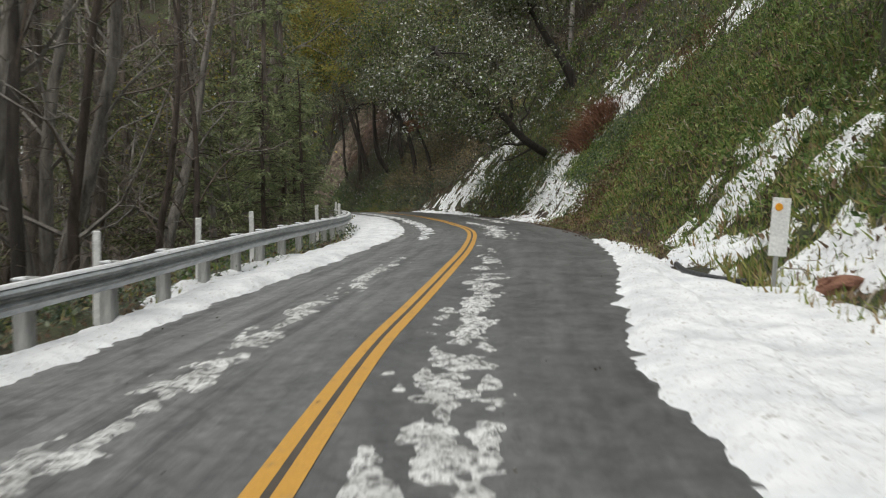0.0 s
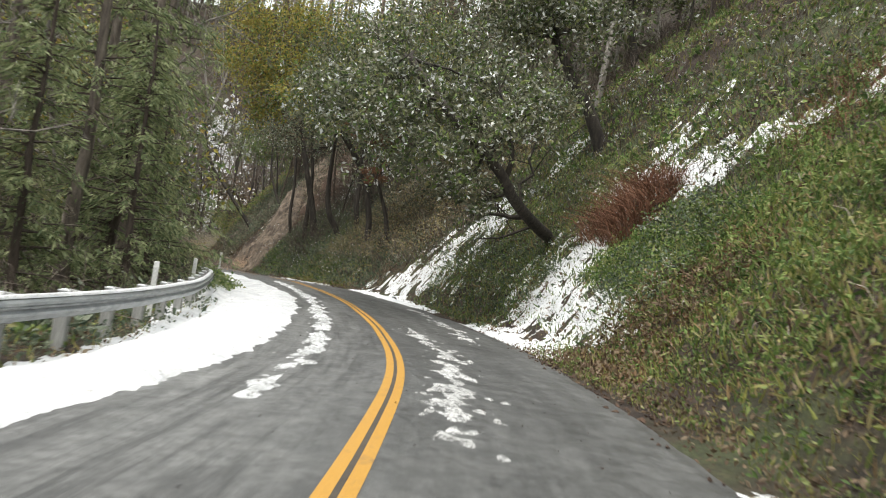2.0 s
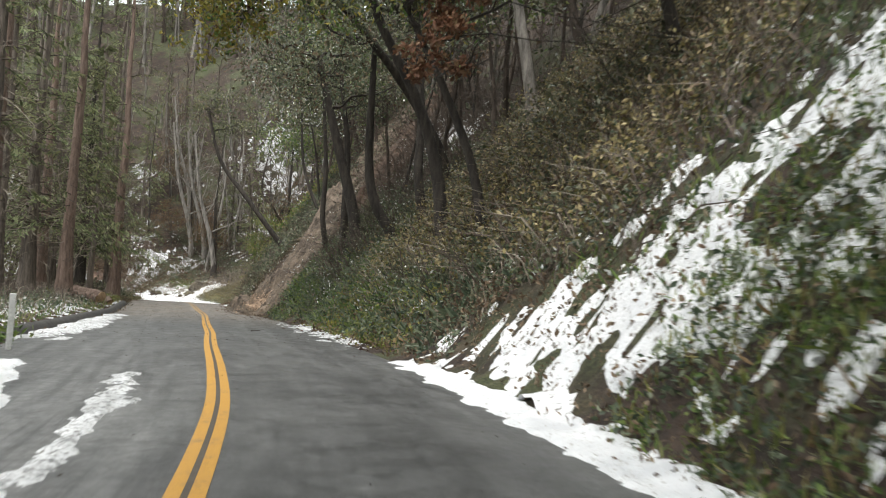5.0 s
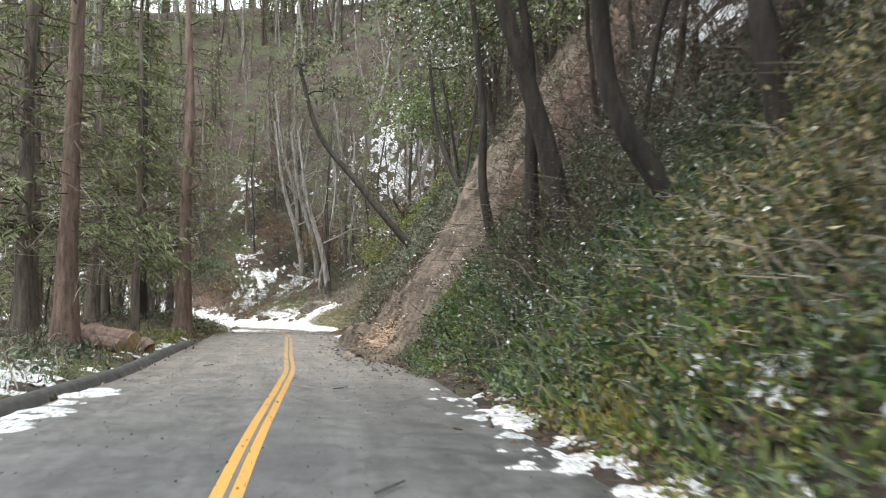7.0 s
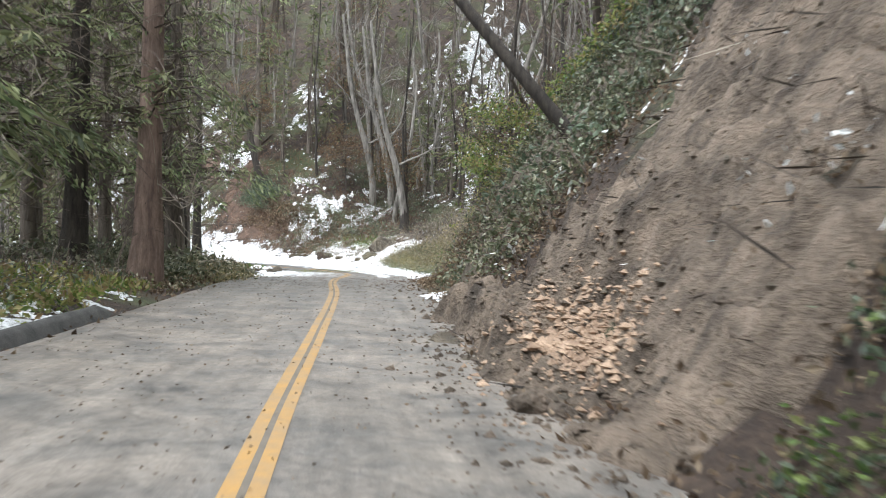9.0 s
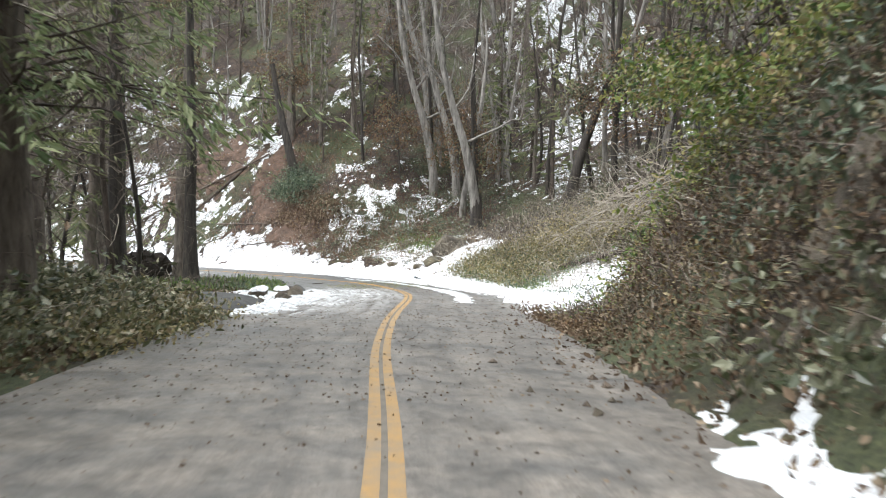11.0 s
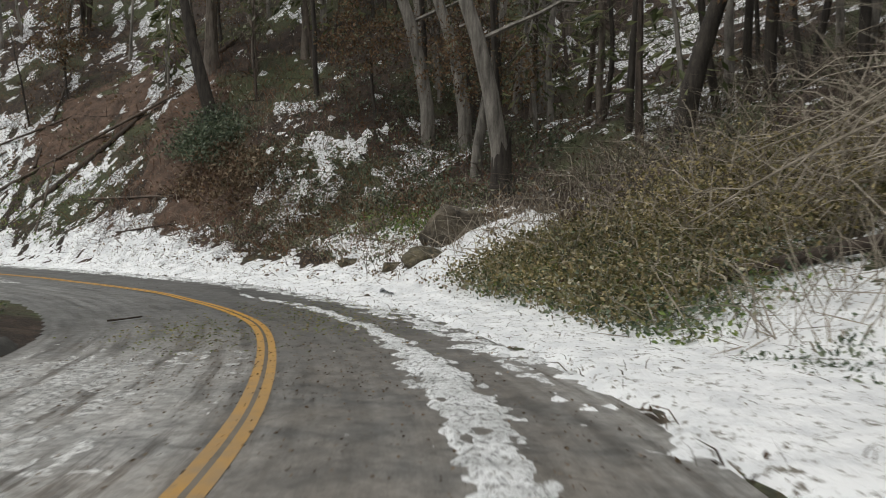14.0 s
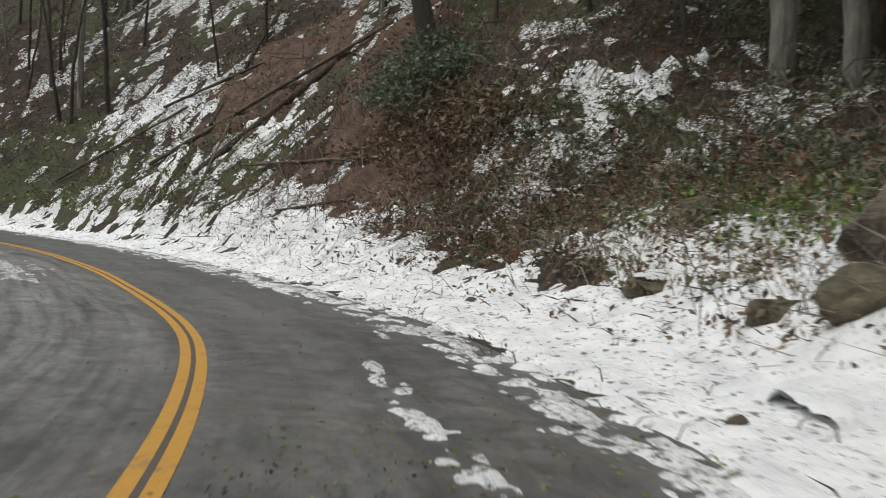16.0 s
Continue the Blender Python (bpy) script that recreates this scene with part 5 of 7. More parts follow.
x, y = at_sd(63.5, 6.0)
o = np.array((x, y, zat(x, y)))
broadleaf("rust_leaved_tree", o, [(0.2, 0, -0.5), (0, 0, 0.3), (-0.4, 0.1, 2.0), (-1.2, 0.0, 3.8), (-2.2, -0.2, 5.6)], 0.15, [(REDLEAF, 0.7), (RUSTLEAF, 0.3)], "small tree hung with red-brown dead leaves", 4200, 0.075,
          [(np.array(c) - o, r) for c, r in (((-2.1, 62.0, 7.0), 0.8), ((-1.9, 61.8, 5.8), 0.7), ((-2.7, 62.5, 8.2), 0.9), ((-1.6, 62, 8.2), 0.8), ((-2.3, 62.4, 9.4), 0.9))], 308)
x, y = at_sd(62, 10)
broadleaf("laurel_tree", (x, y, zat(x, y)), [(0, 0, -0.5), (0, 0, 0.3), (-0.4, 0, 2.0), (-0.8, 0.4, 4.5)], 0.2, [(LAUREL, 0.75), (DEADLEAF, 0.2), (SNOWLEAF, 0.05)], "olive bay laurel on the brushy bank", 10000, 0.095,
          [((-1, 0, 4.4), 2.2), ((-2.6, -1, 3.6), 2.0), ((0.5, 1, 5.6), 2.0), ((-3.2, 1.5, 5.4), 2.0), ((1.5, -2, 3.4), 1.8)], 304)
x, y = at_sd(57, 16)
broadleaf("laurel_tree", (x, y, zat(x, y)), [(0, 0, -0.5), (0, 0, 0.3), (-0.6, 0, 2.5), (-0.9, 0.4, 5.5)], 0.24, [(LAUREL, 0.6), (GREEN, 0.35), (SNOWLEAF, 0.05)], "tall bay laurel on the upper bank", 10000, 0.115,
          [((-1, 0, 5.4), 2.4), ((-3, -1, 4.6), 2.3), ((0.5, 1, 7), 2.2), ((-3.4, 1.5, 7), 2.2), ((2, -2, 4.6), 2.0), ((-5, 0, 6), 2)], 305)
for n, (s, d, sc, m1, m2) in enumerate([(74, 11, 1.1, LAUREL, GREEN), (66, 17, 1.3, GREEN, LAUREL), (79, 15, 1.3, LAUREL, DEADLEAF), (85.5, 12, 1.1, GREEN, LAUREL), (103, 9.5, 1.0, LAUREL, GREEN), (110, 12, 1.2, GREEN, LAUREL), (47, 17, 1.2, GREEN, LAUREL), (36, 18, 1.2, LAUREL, GREEN), (118, 11, 1.0, GREEN, LAUREL), (56, -9, 1.2, GREEN, YELLOWLEAF)]):
    x, y = at_sd(s, d)
    c = np.array([(-1, 0, 5.4), (-3, -1, 6.2), (0.5, 1, 7.4), (-3.4, 1.5, 8), (2, -2, 5.6), (-1, 0, 9.4)]) * sc
    broadleaf("laurel_tree", (x, y, zat(x, y)), np.array([(0, 0, -0.5), (0, 0, 0.3), (-0.6, 0.2, 2.8), (-0.9, 0.4, 6)]) * sc, 0.2 * sc, [(m1, 0.6), (m2, 0.36), (SNOWLEAF, 0.04)], "leafy evergreen tree on the wooded bank", 7000, 0.12, [(p, 2.3 * sc) for p in c], 330 + n, (), BROWNBARK, "bank evergreens")
for n, (s, d, sc) in enumerate([(154, 15, 0.8), (158, 19, 0.9), (161, 15.5, 0.7), (166, 21, 0.9), (172, 16, 0.75), (176, 23, 0.9), (183, 18, 0.8), (188, 26, 0.9), (150, 24, 0.9), (146, 18, 0.8), (194, 17, 0.8), (169, 29, 1.0), (180, 13.5, 0.6)]):
    x, y = at_sd(s, d)
    c = np.array([(-1, 0, 4.4), (-2.4, -1, 5.4), (0.5, 1, 6.4), (-2.6, 1.5, 7), (1.6, -2, 4.8), (-1, 0, 8.4)]) * sc
    broadleaf("brown_leaved_tree", (x, y, zat(x, y)), np.array([(0, 0, -0.5), (0, 0, 0.3), (-0.4, 0.2, 2.8), (-0.6, 0.4, 6.5)]) * sc, 0.15 * sc, [(RUSTLEAF, 0.8), (LAUREL, 0.2)], "small oak still holding rust-brown dead leaves", 2600, 0.085, [(p, 1.9 * sc) for p in c], 360 + n, (), DARKBARK, "brown-leaved oaks")
x, y = at_sd(118.5, 8.6)
o = np.array((x, y, zat(x, y)))
broadleaf("mossy_tree", o, [(0, 0, -0.5), (0, 0, 0.3), (-0.2, -0.4, 1.4), (-0.8, -1.0, 2.6), (-1.4, -1.6, 3.8)], 0.16, [(GRASS, 0.5), (GREEN, 0.3), (LAUREL, 0.2)], "leafy yellow-green tree leaning off the bracken bank", 5200, 0.07,
          [(np.array(c) - o, r) for c, r in (((-20.9, 113.2, 2.5), 1.1), ((-21.2, 116.2, 3.2), 1.3), ((-20.2, 111.2, 2.0), 0.8), ((-21.9, 118.8, 3.0), 1.2), ((-20.6, 115, 4.6), 1.5))], 309, (), BROWNBARK)
# the mossy trunk on the near bank
x, y = at_sd(17.6, 8.4)
broadleaf("mossy_tree", (x, y, zat(x, y)), [(0, 0, -0.5), (0, 0, 0.3), (0.1, 0, 2.5), (0.3, 0.2, 6.0)], 0.4, [(GREEN, 0.5), (LAUREL, 0.5)], "thick moss-covered trunk on the green bank", 3000, 0.1,
          [((0.3, 0, 5.6), 2.2), ((-2, 0.5, 6.4), 1.8), ((2, 0.5, 6), 2)], 306, (), bark("mossy_bark", (0.02, 0.024, 0.01), (0.07, 0.075, 0.03)))
# dark trunks over the ivy, and the trunk that leans across by the slide
for n, (bx, by, path, r) in enumerate([(-7.1, 82.6, [(0, 0, -0.5), (0, 0, 0.3), (-0.5, 0.1, 2.4), (-1.4, 0.2, 5.2), (-2.6, 0.6, 9)], 0.3), (-7.9, 83.6, [(0, 0, -0.5), (0, 0, 0.3), (-0.1, 0.1, 2.4), (-0.2, 0.2, 5.2), (-0.9, 0.6, 9)], 0.2),
                                       (-4.9, 78.2, [(0, 0, -0.5), (0, 0, 0.3), (-0.8, 0, 1.6), (-1.2, 0.2, 3.4), (-1.3, 0.2, 8)], 0.24), (-3.4, 75.2, [(0, 0, -0.5), (0, 0, 0.3), (-0.3, 0, 2), (-0.4, 0.4, 4.4), (-1.0, 1, 9)], 0.2),
                                       (-9.6, 87.6, [(0, 0, -0.5), (0, 0, 0.3), (-0.3, 0, 2), (-0.4, 0.4, 4.4), (-1.0, 1, 9)], 0.16)]):
    broadleaf("dark_tree", (bx, by, zat(bx, by)), path, r, [(LAUREL, 0.5), (DEADLEAF, 0.2), (FERN, 0.3)], "dark wet trunk rising from the ivy bank", 2600, 0.09, [((-2.5, 0, 8), 2.4), ((-0.5, 2, 9.5), 2.4), ((-4.6, 0.6, 9.4), 2.0), ((1.5, 0, 7.5), 1.6)], 310 + n, (), None, "dark trunks over the ivy")
bx, by = -15.7, 102.0
broadleaf("leaning_tree", (bx, by, zat(bx, by)), [(0.3, 0, -0.4), (0, 0, 0.2), (-1.3, 0, 1.7), (-3.0, 0.2, 3.6), (-5.0, 0.4, 6.0), (-6.2, 0.6, 9.5)], 0.2, [(LAUREL, 0.5), (NEEDLE, 0.5)], "thin dark trunk leaning far over the road", 1500, 0.09, [((-6, 0.6, 9.5), 2.0), ((-4, 1, 8.5), 1.6)], 320)
bx, by = -12.6, 98.6
broadleaf("leaning_tree", (bx, by, zat(bx, by)), [(0.3, 0, -0.4), (0, 0, 0.2), (-0.9, 0.4, 1.9), (-1.5, 0.6, 3.8), (-1.9, 0.8, 7.5)], 0.13, [(LAUREL, 0.8), (SNOWLEAF, 0.2)], "slender leaning trunk above the slide", 1200, 0.09, [((-2, 0.8, 7.5), 2.0), ((0, 1, 6), 1.6)], 321)
bx, by = -31.3, 150.6
broadleaf("dark_tree", (bx, by, zat(bx, by)), [(-0.3, 0, -0.4), (0, 0, 0.2), (0.3, 0, 1.9), (0.9, 0.2, 4.2), (2.2, 0.5, 8)], 0.4, [(LAUREL, 0.6), (DEADLEAF, 0.4)], "thick dark trunk leaning uphill in the side valley", 1500, 0.1, [((2, 0.6, 8), 2.2), ((0, 1, 7), 1.6)], 322)

bx, by = -56.2, 159.2
broadleaf("dark_tree", (bx, by, zat(bx, by)), [(0.3, 0, -0.5), (0, 0, 0.2), (-0.5, -0.2, 2.2), (-1.2, -0.3, 5.0), (-2.0, -0.4, 9.0)], 0.4, [(RUSTLEAF, 0.6), (LAUREL, 0.4)], "thick dark trunk leaning out of the evergreen bush", 1500, 0.09, [((-2, 0, 9), 2.0), ((-0.5, 1, 8), 1.8)], 323)

# redwoods and firs on the left bench
R = [conifer_meshes(400, 26, 0.4, REDWOOD, 5.0, 34, 52, 3.6), conifer_meshes(401, 22, 0.3, FIRBARK, 4.0, 36, 54, 3.2), conifer_meshes(402, 24, 0.42, FIRBARK, 6.0, 30, 46, 3.4), conifer_meshes(403, 15, 0.17, FIRBARK, 2.5, 30, 60, 2.4),
     conifer_meshes(404, 9, 0.12, BROWNBARK, 0.6, 6, 80, 2.4, 46, YOUNGFIR, 0.62)]
R += [conifer_meshes(420, 26, 0.4, REDWOOD, 4.6, 64, 64, 5.4, 40, NEEDLE, 0.75, 2.0, 1.5), conifer_meshes(421, 23, 0.3, FIRBARK, 3.4, 64, 95, 5.0, 46, YOUNGFIR, 0.7, 2.0, 1.5), conifer_meshes(422, 24, 0.36, DARKBARK, 6.5, 50, 56, 4.6, 36, NEEDLE, 0.8, 1.3, 1.5)]
RL = ["tall redwood with fibrous red-brown bark", "fir with brown bark and dead lower branches", "grey-brown fir with bare lower trunk", "slender fir among the redwoods", "young green fir with drooping boughs", "redwood with red-brown bark and sweeping boughs", "fir with bare lower twigs and light green boughs", "dark wet-barked fir with bare lower twigs"]
RN = ["redwood_tree", "fir_tree", "fir_tree", "fir_tree", "young_fir", "redwood_tree", "fir_tree", "fir_tree"]
first = {}


def stand(kind, x, y, scale=1.0, sink=0.0):
    at, turn = (x, y, zat(x, y) - sink), random.uniform(0, 6.28)
    if kind in first:
        return again(first[kind], at, turn, scale)
    t, d, c = R[kind]
    first[kind] = plant(RN[kind], [("trunk", t), ("dead_wood", d), ("crown", c)] if kind != 4 else [("trunk", t), ("crown", c)], at, RL[kind], "tree", ["redwoods", "firs", "firs", "firs", "young firs", "redwoods", "firs", "firs"][kind], turn, scale)
    return first[kind]


for kind, x, y, sc in [(5, -26.4, 99.8, 0.9), (6, -29.8, 106.0, 0.95), (6, -24.6, 86.6, 1.05), (5, -27.8, 93.0, 0.85), (6, -30.2, 98.4, 1.0), (7, -28.9, 99.9, 0.85), (3, -31.5, 101.2, 1.2), (7, -43.6, 129.0, 0.82), (7, -39.6, 119.4, 0.85), (3, -41.5, 120.4, 1.3),
                       (3, -30.6, 103.8, 1.1), (1, -22.6, 80.5, 0.95), (0, -20.6, 76.3, 0.9), (1, -26.5, 89.4, 0.8), (3, -24.4, 92.4, 1.0), (2, -37.6, 114.0, 0.9), (1, -34.4, 110.5, 0.8), (2, -47.0, 132.5, 0.8), (1, -17.6, 71.5, 0.9), (0, -21.5, 84.4, 0.8)]:
    stand(kind, x, y, sc)
rng = np.random.RandomState(77)
for k in range(28):
    s, d = rng.uniform(60, 138), -rng.uniform(13, 28)
    x, y = at_sd(s, d)
    stand(int(rng.choice([0, 1, 2, 3], p=[0.25, 0.3, 0.25, 0.2])), x, y, rng.uniform(0.7, 1.1))
# firs below the guardrail
for k in range(30):
    s, d = rng.uniform(6, 62), -rng.uniform(8.5, 28)
    x, y = at_sd(s, d)
    stand(int(rng.choice([1, 2, 3], p=[0.4, 0.3, 0.3])), x, y, rng.uniform(0.75, 1.15))
for s, d, sc in [(38, -6.2, 0.8), (41, -7.0, 1.0), (44.5, -6.6, 0.75), (34, -7.5, 0.9), (48, -8.2, 1.0), (54, -7.6, 0.9), (58, -6.8, 0.7), (52, -10, 1.1), (29, -9, 0.9), (62, -9, 1.0)]:
    stand(4, *at_sd(s, d), sc)

# firs with long drooping boughs down to the verge
DR = [conifer_meshes(410, 17, 0.26, FIRBARK, 1.6, 20, 90, 4.4, 60, YOUNGFIR, 0.72, 1.4), conifer_meshes(411, 21, 0.32, FIRBARK, 3.4, 34, 90, 5.2, 52, NEEDLE, 0.75, 1.8, 1.5)]
dfirst = {}
for kind, s, d, sc in [(0, 43.0, -7.2, 0.9), (0, 39.0, -7.8, 0.85), (0, 48.5, -7.4, 0.95), (1, 52, -9.5, 1.0), (0, 56.5, -8.4, 0.8), (1, 34.5, -10.5, 0.9), (1, 113.5, -10.2, 0.95), (1, 121.5, -12, 1.0), (1, 106, 13, 0.9), (1, 112, 15, 1.0), (1, 120, 18, 1.0)]:
    x, y = at_sd(s, d)
    at, turn = (x, y, zat(x, y)), random.uniform(0, 6.28)
    if kind in dfirst:
        again(dfirst[kind], at, turn, sc)
    else:
        dfirst[kind] = plant("drooping_fir", [("trunk", DR[kind][0]), ("dead_wood", DR[kind][1]), ("crown", DR[kind][2])], at, ["fir with long drooping green boughs beside the road", "tall fir with sweeping olive boughs and bare lower twigs"][kind], "tree", "drooping firs", turn, sc)

# bare trees
B = [bare_meshes(500, 15, 0.22, GREYBARK), bare_meshes(501, 17, 0.28, GREYBARK, (0.08, 0.02)), bare_meshes(502, 12, 0.15, BROWNBARK, (0.15, 0.1)), bare_meshes(503, 10, 0.11, DARKBARK, (-0.2, 0.1)), bare_meshes(504, 19, 0.36, GREYBARK, (0.02, -0.03), 3, 6, 0.5), bare_meshes(505, 16, 0.13, DARKBARK, (0.0, 0.02), 3, 5, 0.5)]
BL = ["pale grey bare alder with fine branches", "bare grey alder among the firs", "bare brown tree with tangled twigs", "thin dark leaning bare tree", "tall pale-barked bare tree", "thin black bare trunk"]
bfirst = {}


def bare(kind, x, y, scale=1.0, turn=None):
    at, turn = (x, y, zat(x, y)), random.uniform(0, 6.28) if turn is None else turn
    if kind in bfirst:
        return again(bfirst[kind], at, turn, scale)
    bfirst[kind] = plant("bare_tree", [("trunk", B[kind][0]), ("branchwork", B[kind][1])], at, BL[kind], "tree", "bare trees", turn, scale)
    return bfirst[kind]


for kind, x, y, sc in [(4, -43.8, 159.1, 1.0), (4, -42.0, 159.3, 0.95), (4, -37.9, 151.8, 1.0), (5, -50.4, 160.2, 1.1), (1, -40.2, 155.5, 0.9), (5, -39.4, 156.6, 1.2), (5, -38.6, 153.8, 1.1), (0, -45.6, 162.4, 1.0), (4, -47.2, 166.0, 0.9), (1, -40.8, 163.5, 1.0), (5, -44.6, 160.8, 1.2),
                       (3, -71.4, 161.8, 0.7), (5, -79, 160.5, 1.0), (3, -82, 159.5, 1.0)]:
    t = bare(kind, x, y, sc, 2.0)
    if (x, y) == (-37.9, 151.8):
        v, f = tube([(0, 0, -0.4), (0.01, 0, 0.6), (0, 0, 1.4), (0.02, 0, 1.9)], [0.46, 0.4, 0.385, 0.365], 26, False)
        v[-26:, 2] += np.random.RandomState(9).uniform(-0.35, 0.75, 26)
        part("dark_base", mesh("dark_base", v, f, DARKBARK, None, True), t, "black mossy foot of the trunk")
stand(2, -58.4, 162.4, 0.85)
stand(3, -52.8, 163.2, 1.0)
for s, d, kind, sc in [(10, -7.2, 0, 0.9), (18, -8.5, 2, 1.0), (15, -12, 1, 0.9), (24, -8, 2, 0.8), (30, -13, 0, 0.9), (7, -11, 5, 1), (21, -15, 4, 0.8), (12.5, -6.4, 5, 0.9)]:
    bare(kind, *at_sd(s, d), sc)
for s, d, kind, sc in [(125.5, -8, 3, 0.8), (128.5, -9.5, 2, 0.8), (131, -12, 3, 1.0), (122, -10, 2, 0.8)]:
    bare(kind, *at_sd(s, d), sc)
for k in range(40):
    s, d = rng.uniform(4, 70), -rng.uniform(7, 30)
    bare(int(rng.choice([0, 1, 2, 3, 5])), *at_sd(s, d), rng.uniform(0.6, 1.1))
for k in range(28):
    s, d = rng.uniform(62, 140), -rng.uniform(9, 24)
    bare(int(rng.choice([0, 2, 3, 5])), *at_sd(s, d), rng.uniform(0.5, 0.9))
for k in range(40):
    s, d = rng.uniform(124, 166), rng.uniform(15, 46)
    bare(int(rng.choice([0, 1, 2, 4, 5], p=[0.22, 0.22, 0.16, 0.25, 0.15])), *at_sd(s, d), rng.uniform(0.7, 1.1))
for k in range(30):
    s, d = rng.uniform(164, 215), rng.uniform(9, 40)
    bare(int(rng.choice([2, 3, 5, 0])), *at_sd(s, d), rng.uniform(0.5, 0.9))
for k in range(40):
    s, d = rng.uniform(50, 112), rng.uniform(9.5, 34)
    if not (88 < s < 101 and d < 22):
        bare(int(rng.choice([2, 3, 5, 1])), *at_sd(s, d), rng.uniform(0.5, 0.95))
for k in range(34):
    s, d = rng.uniform(105, 135), rng.uniform(10, 34)
    if s > 119 and d < 16:
        continue
    bare(int(rng.choice([2, 3, 5, 1])), *at_sd(s, d), rng.uniform(0.5, 0.95))
for k in range(26):
    s, d = rng.uniform(2, 52), rng.uniform(16, 36)
    bare(int(rng.choice([2, 3, 1])), *at_sd(s, d), rng.uniform(0.5, 0.9))
for x, y, kind, sc in [(-30.2, 152.5, 3, 1.5), (-28.6, 151, 5, 1.6), (-27.4, 153.5, 3, 1.4), (-26, 150.5, 5, 1.5), (-24.6, 152, 2, 1.3), (-23.4, 149.5, 3, 1.5), (-29.4, 155.5, 5, 1.4), (-33.6, 154, 5, 1.3), (-35.2, 157, 3, 1.2), (-25.4, 146.5, 3, 1.2), (-22.6, 145, 5, 1.5), (-21.6, 147.5, 2, 1.2)]:
    bare(kind, x, y, sc)
for k in range(34):
    s, d = rng.uniform(128, 158), rng.uniform(19, 40)
    bare(int(rng.choice([4, 0, 5, 5, 2])), *at_sd(s, d), rng.uniform(0.7, 1.1))
bare(4, -8.6, 18.6, 0.62)
bare(4, -8.4, 25.5, 0.6)
bare(1, -13.0, 27.5, 0.8)
# twiggy trees over the ivy and along the near edge of the slide
for s, d, kind, sc in [(86.2, 8.6, 2, 0.62), (88.0, 10.4, 2, 0.7), (84.2, 9.8, 2, 0.75), (89.6, 12.2, 2, 0.75), (82.4, 8.2, 3, 0.8), (87.0, 12.8, 2, 0.8), (80.6, 10.4, 2, 0.8), (91.6, 14.0, 2, 0.7), (78.4, 8.8, 2, 0.7), (76.2, 10.8, 2, 0.85), (101.6, 7.6, 2, 0.7), (103.2, 9.4, 2, 0.8), (100.4, 11.0, 2, 0.75), (105.6, 8.4, 3, 0.9), (98.8, 13.6, 2, 0.8), (107.5, 10.6, 2, 0.8), (83.4, 13.0, 2, 0.9), (73.2, 9.4, 2, 0.7)]:
    bare(kind, *at_sd(s, d), sc)
# conifers on the far slopes
for k in range(26):
    s, d = rng.uniform(134, 225), rng.uniform(14, 60)
    stand(int(rng.choice([1, 2, 3, 3])), *at_sd(s, d), rng.uniform(0.6, 1.0))
for k in range(24):
    s, d = rng.uniform(55, 130), rng.uniform(16, 50)
    stand(int(rng.choice([1, 3, 3, 2])), *at_sd(s, d), rng.uniform(0.6, 1.0))


for k in range(20):
    s, d = rng.uniform(92, 135), rng.uniform(20, 40)
    stand(int(rng.choice([0, 1, 2])), *at_sd(s, d), rng.uniform(1.0, 1.3))
for k in range(10):
    stand(int(rng.choice([0, 1, 2])), rng.uniform(-75, -45), rng.uniform(95, 130), rng.uniform(0.9, 1.3))
# woods on the slopes behind, too far off to count
def woods(name, label, spots, seed):
    rng = np.random.RandomState(seed)
    h = Heap()
    mats = [BROWNBARK, GREYBARK, TWIG, NEEDLE, LAUREL, DEADLEAF]
    for n, s0, s1, d0, d1, tall, green in spots:
        s, d = rng.uniform(s0, s1, n), rng.uniform(d0, d1, n)
        x, y = place(s, d)
        z = height(x, y)
        for a, b, c in zip(x, y, z):
            t = tall * rng.uniform(0.6, 1.2)
            p = limb((a, b, c - 0.5), (rng.normal() * 0.08, rng.normal() * 0.08, 1), t, rng, 4, 0.04)
            h.add(*tube(p, np.linspace(t * 0.016, 0.02, 5), 5, False), int(rng.rand() < 0.45))
            if rng.rand() < green:
                m = 110
                u = rng.uniform(0.12, 1, m)
                w = (1.05 - u) * t * 0.2 + 0.25
                ang = rng.rand(m) * 6.28
                r_ = np.sqrt(rng.rand(m)) * w
                at = np.stack([np.interp(u, np.linspace(0, 1, 5), p[:, 0]) + np.cos(ang) * r_, np.interp(u, np.linspace(0, 1, 5), p[:, 1]) + np.sin(ang) * r_, c + u * t], 1)
                hd = np.stack([np.cos(ang), np.sin(ang), np.full(m, -0.5)], 1) + rng.normal(size=(m, 3)) * 0.4
                h.add(*leaves(at, rng.uniform(0.14, 0.26, m), rng, 3.2, 0, hd), 3)
            else:
                m = 44
                u = rng.uniform(0.2, 1, m)
                at = np.stack([np.interp(u, np.linspace(0, 1, 5), p[:, k]) for k in range(3)], 1)
                h.add(*blades(at, rng.uniform(0.5, 1.2, m) * t * 0.22, rng, 0.022, 0.7, 0.8, 0.3), 2)
                if rng.rand() < 0.5:
                    m = 60
                    u = rng.uniform(0.35, 1.05, m)
                    at = np.stack([np.interp(u, np.linspace(0, 1, 5), p[:, k]) for k in range(3)], 1) + rng.normal(size=(m, 3)) * t * 0.1
                    h.add(*leaves(at, rng.uniform(0.1, 0.2, m), rng, 2.0, 0.1), int(rng.choice([4, 5])))
    return tagged(new(name, h.mesh(name, mats)), label, "woods", kind="stuff")


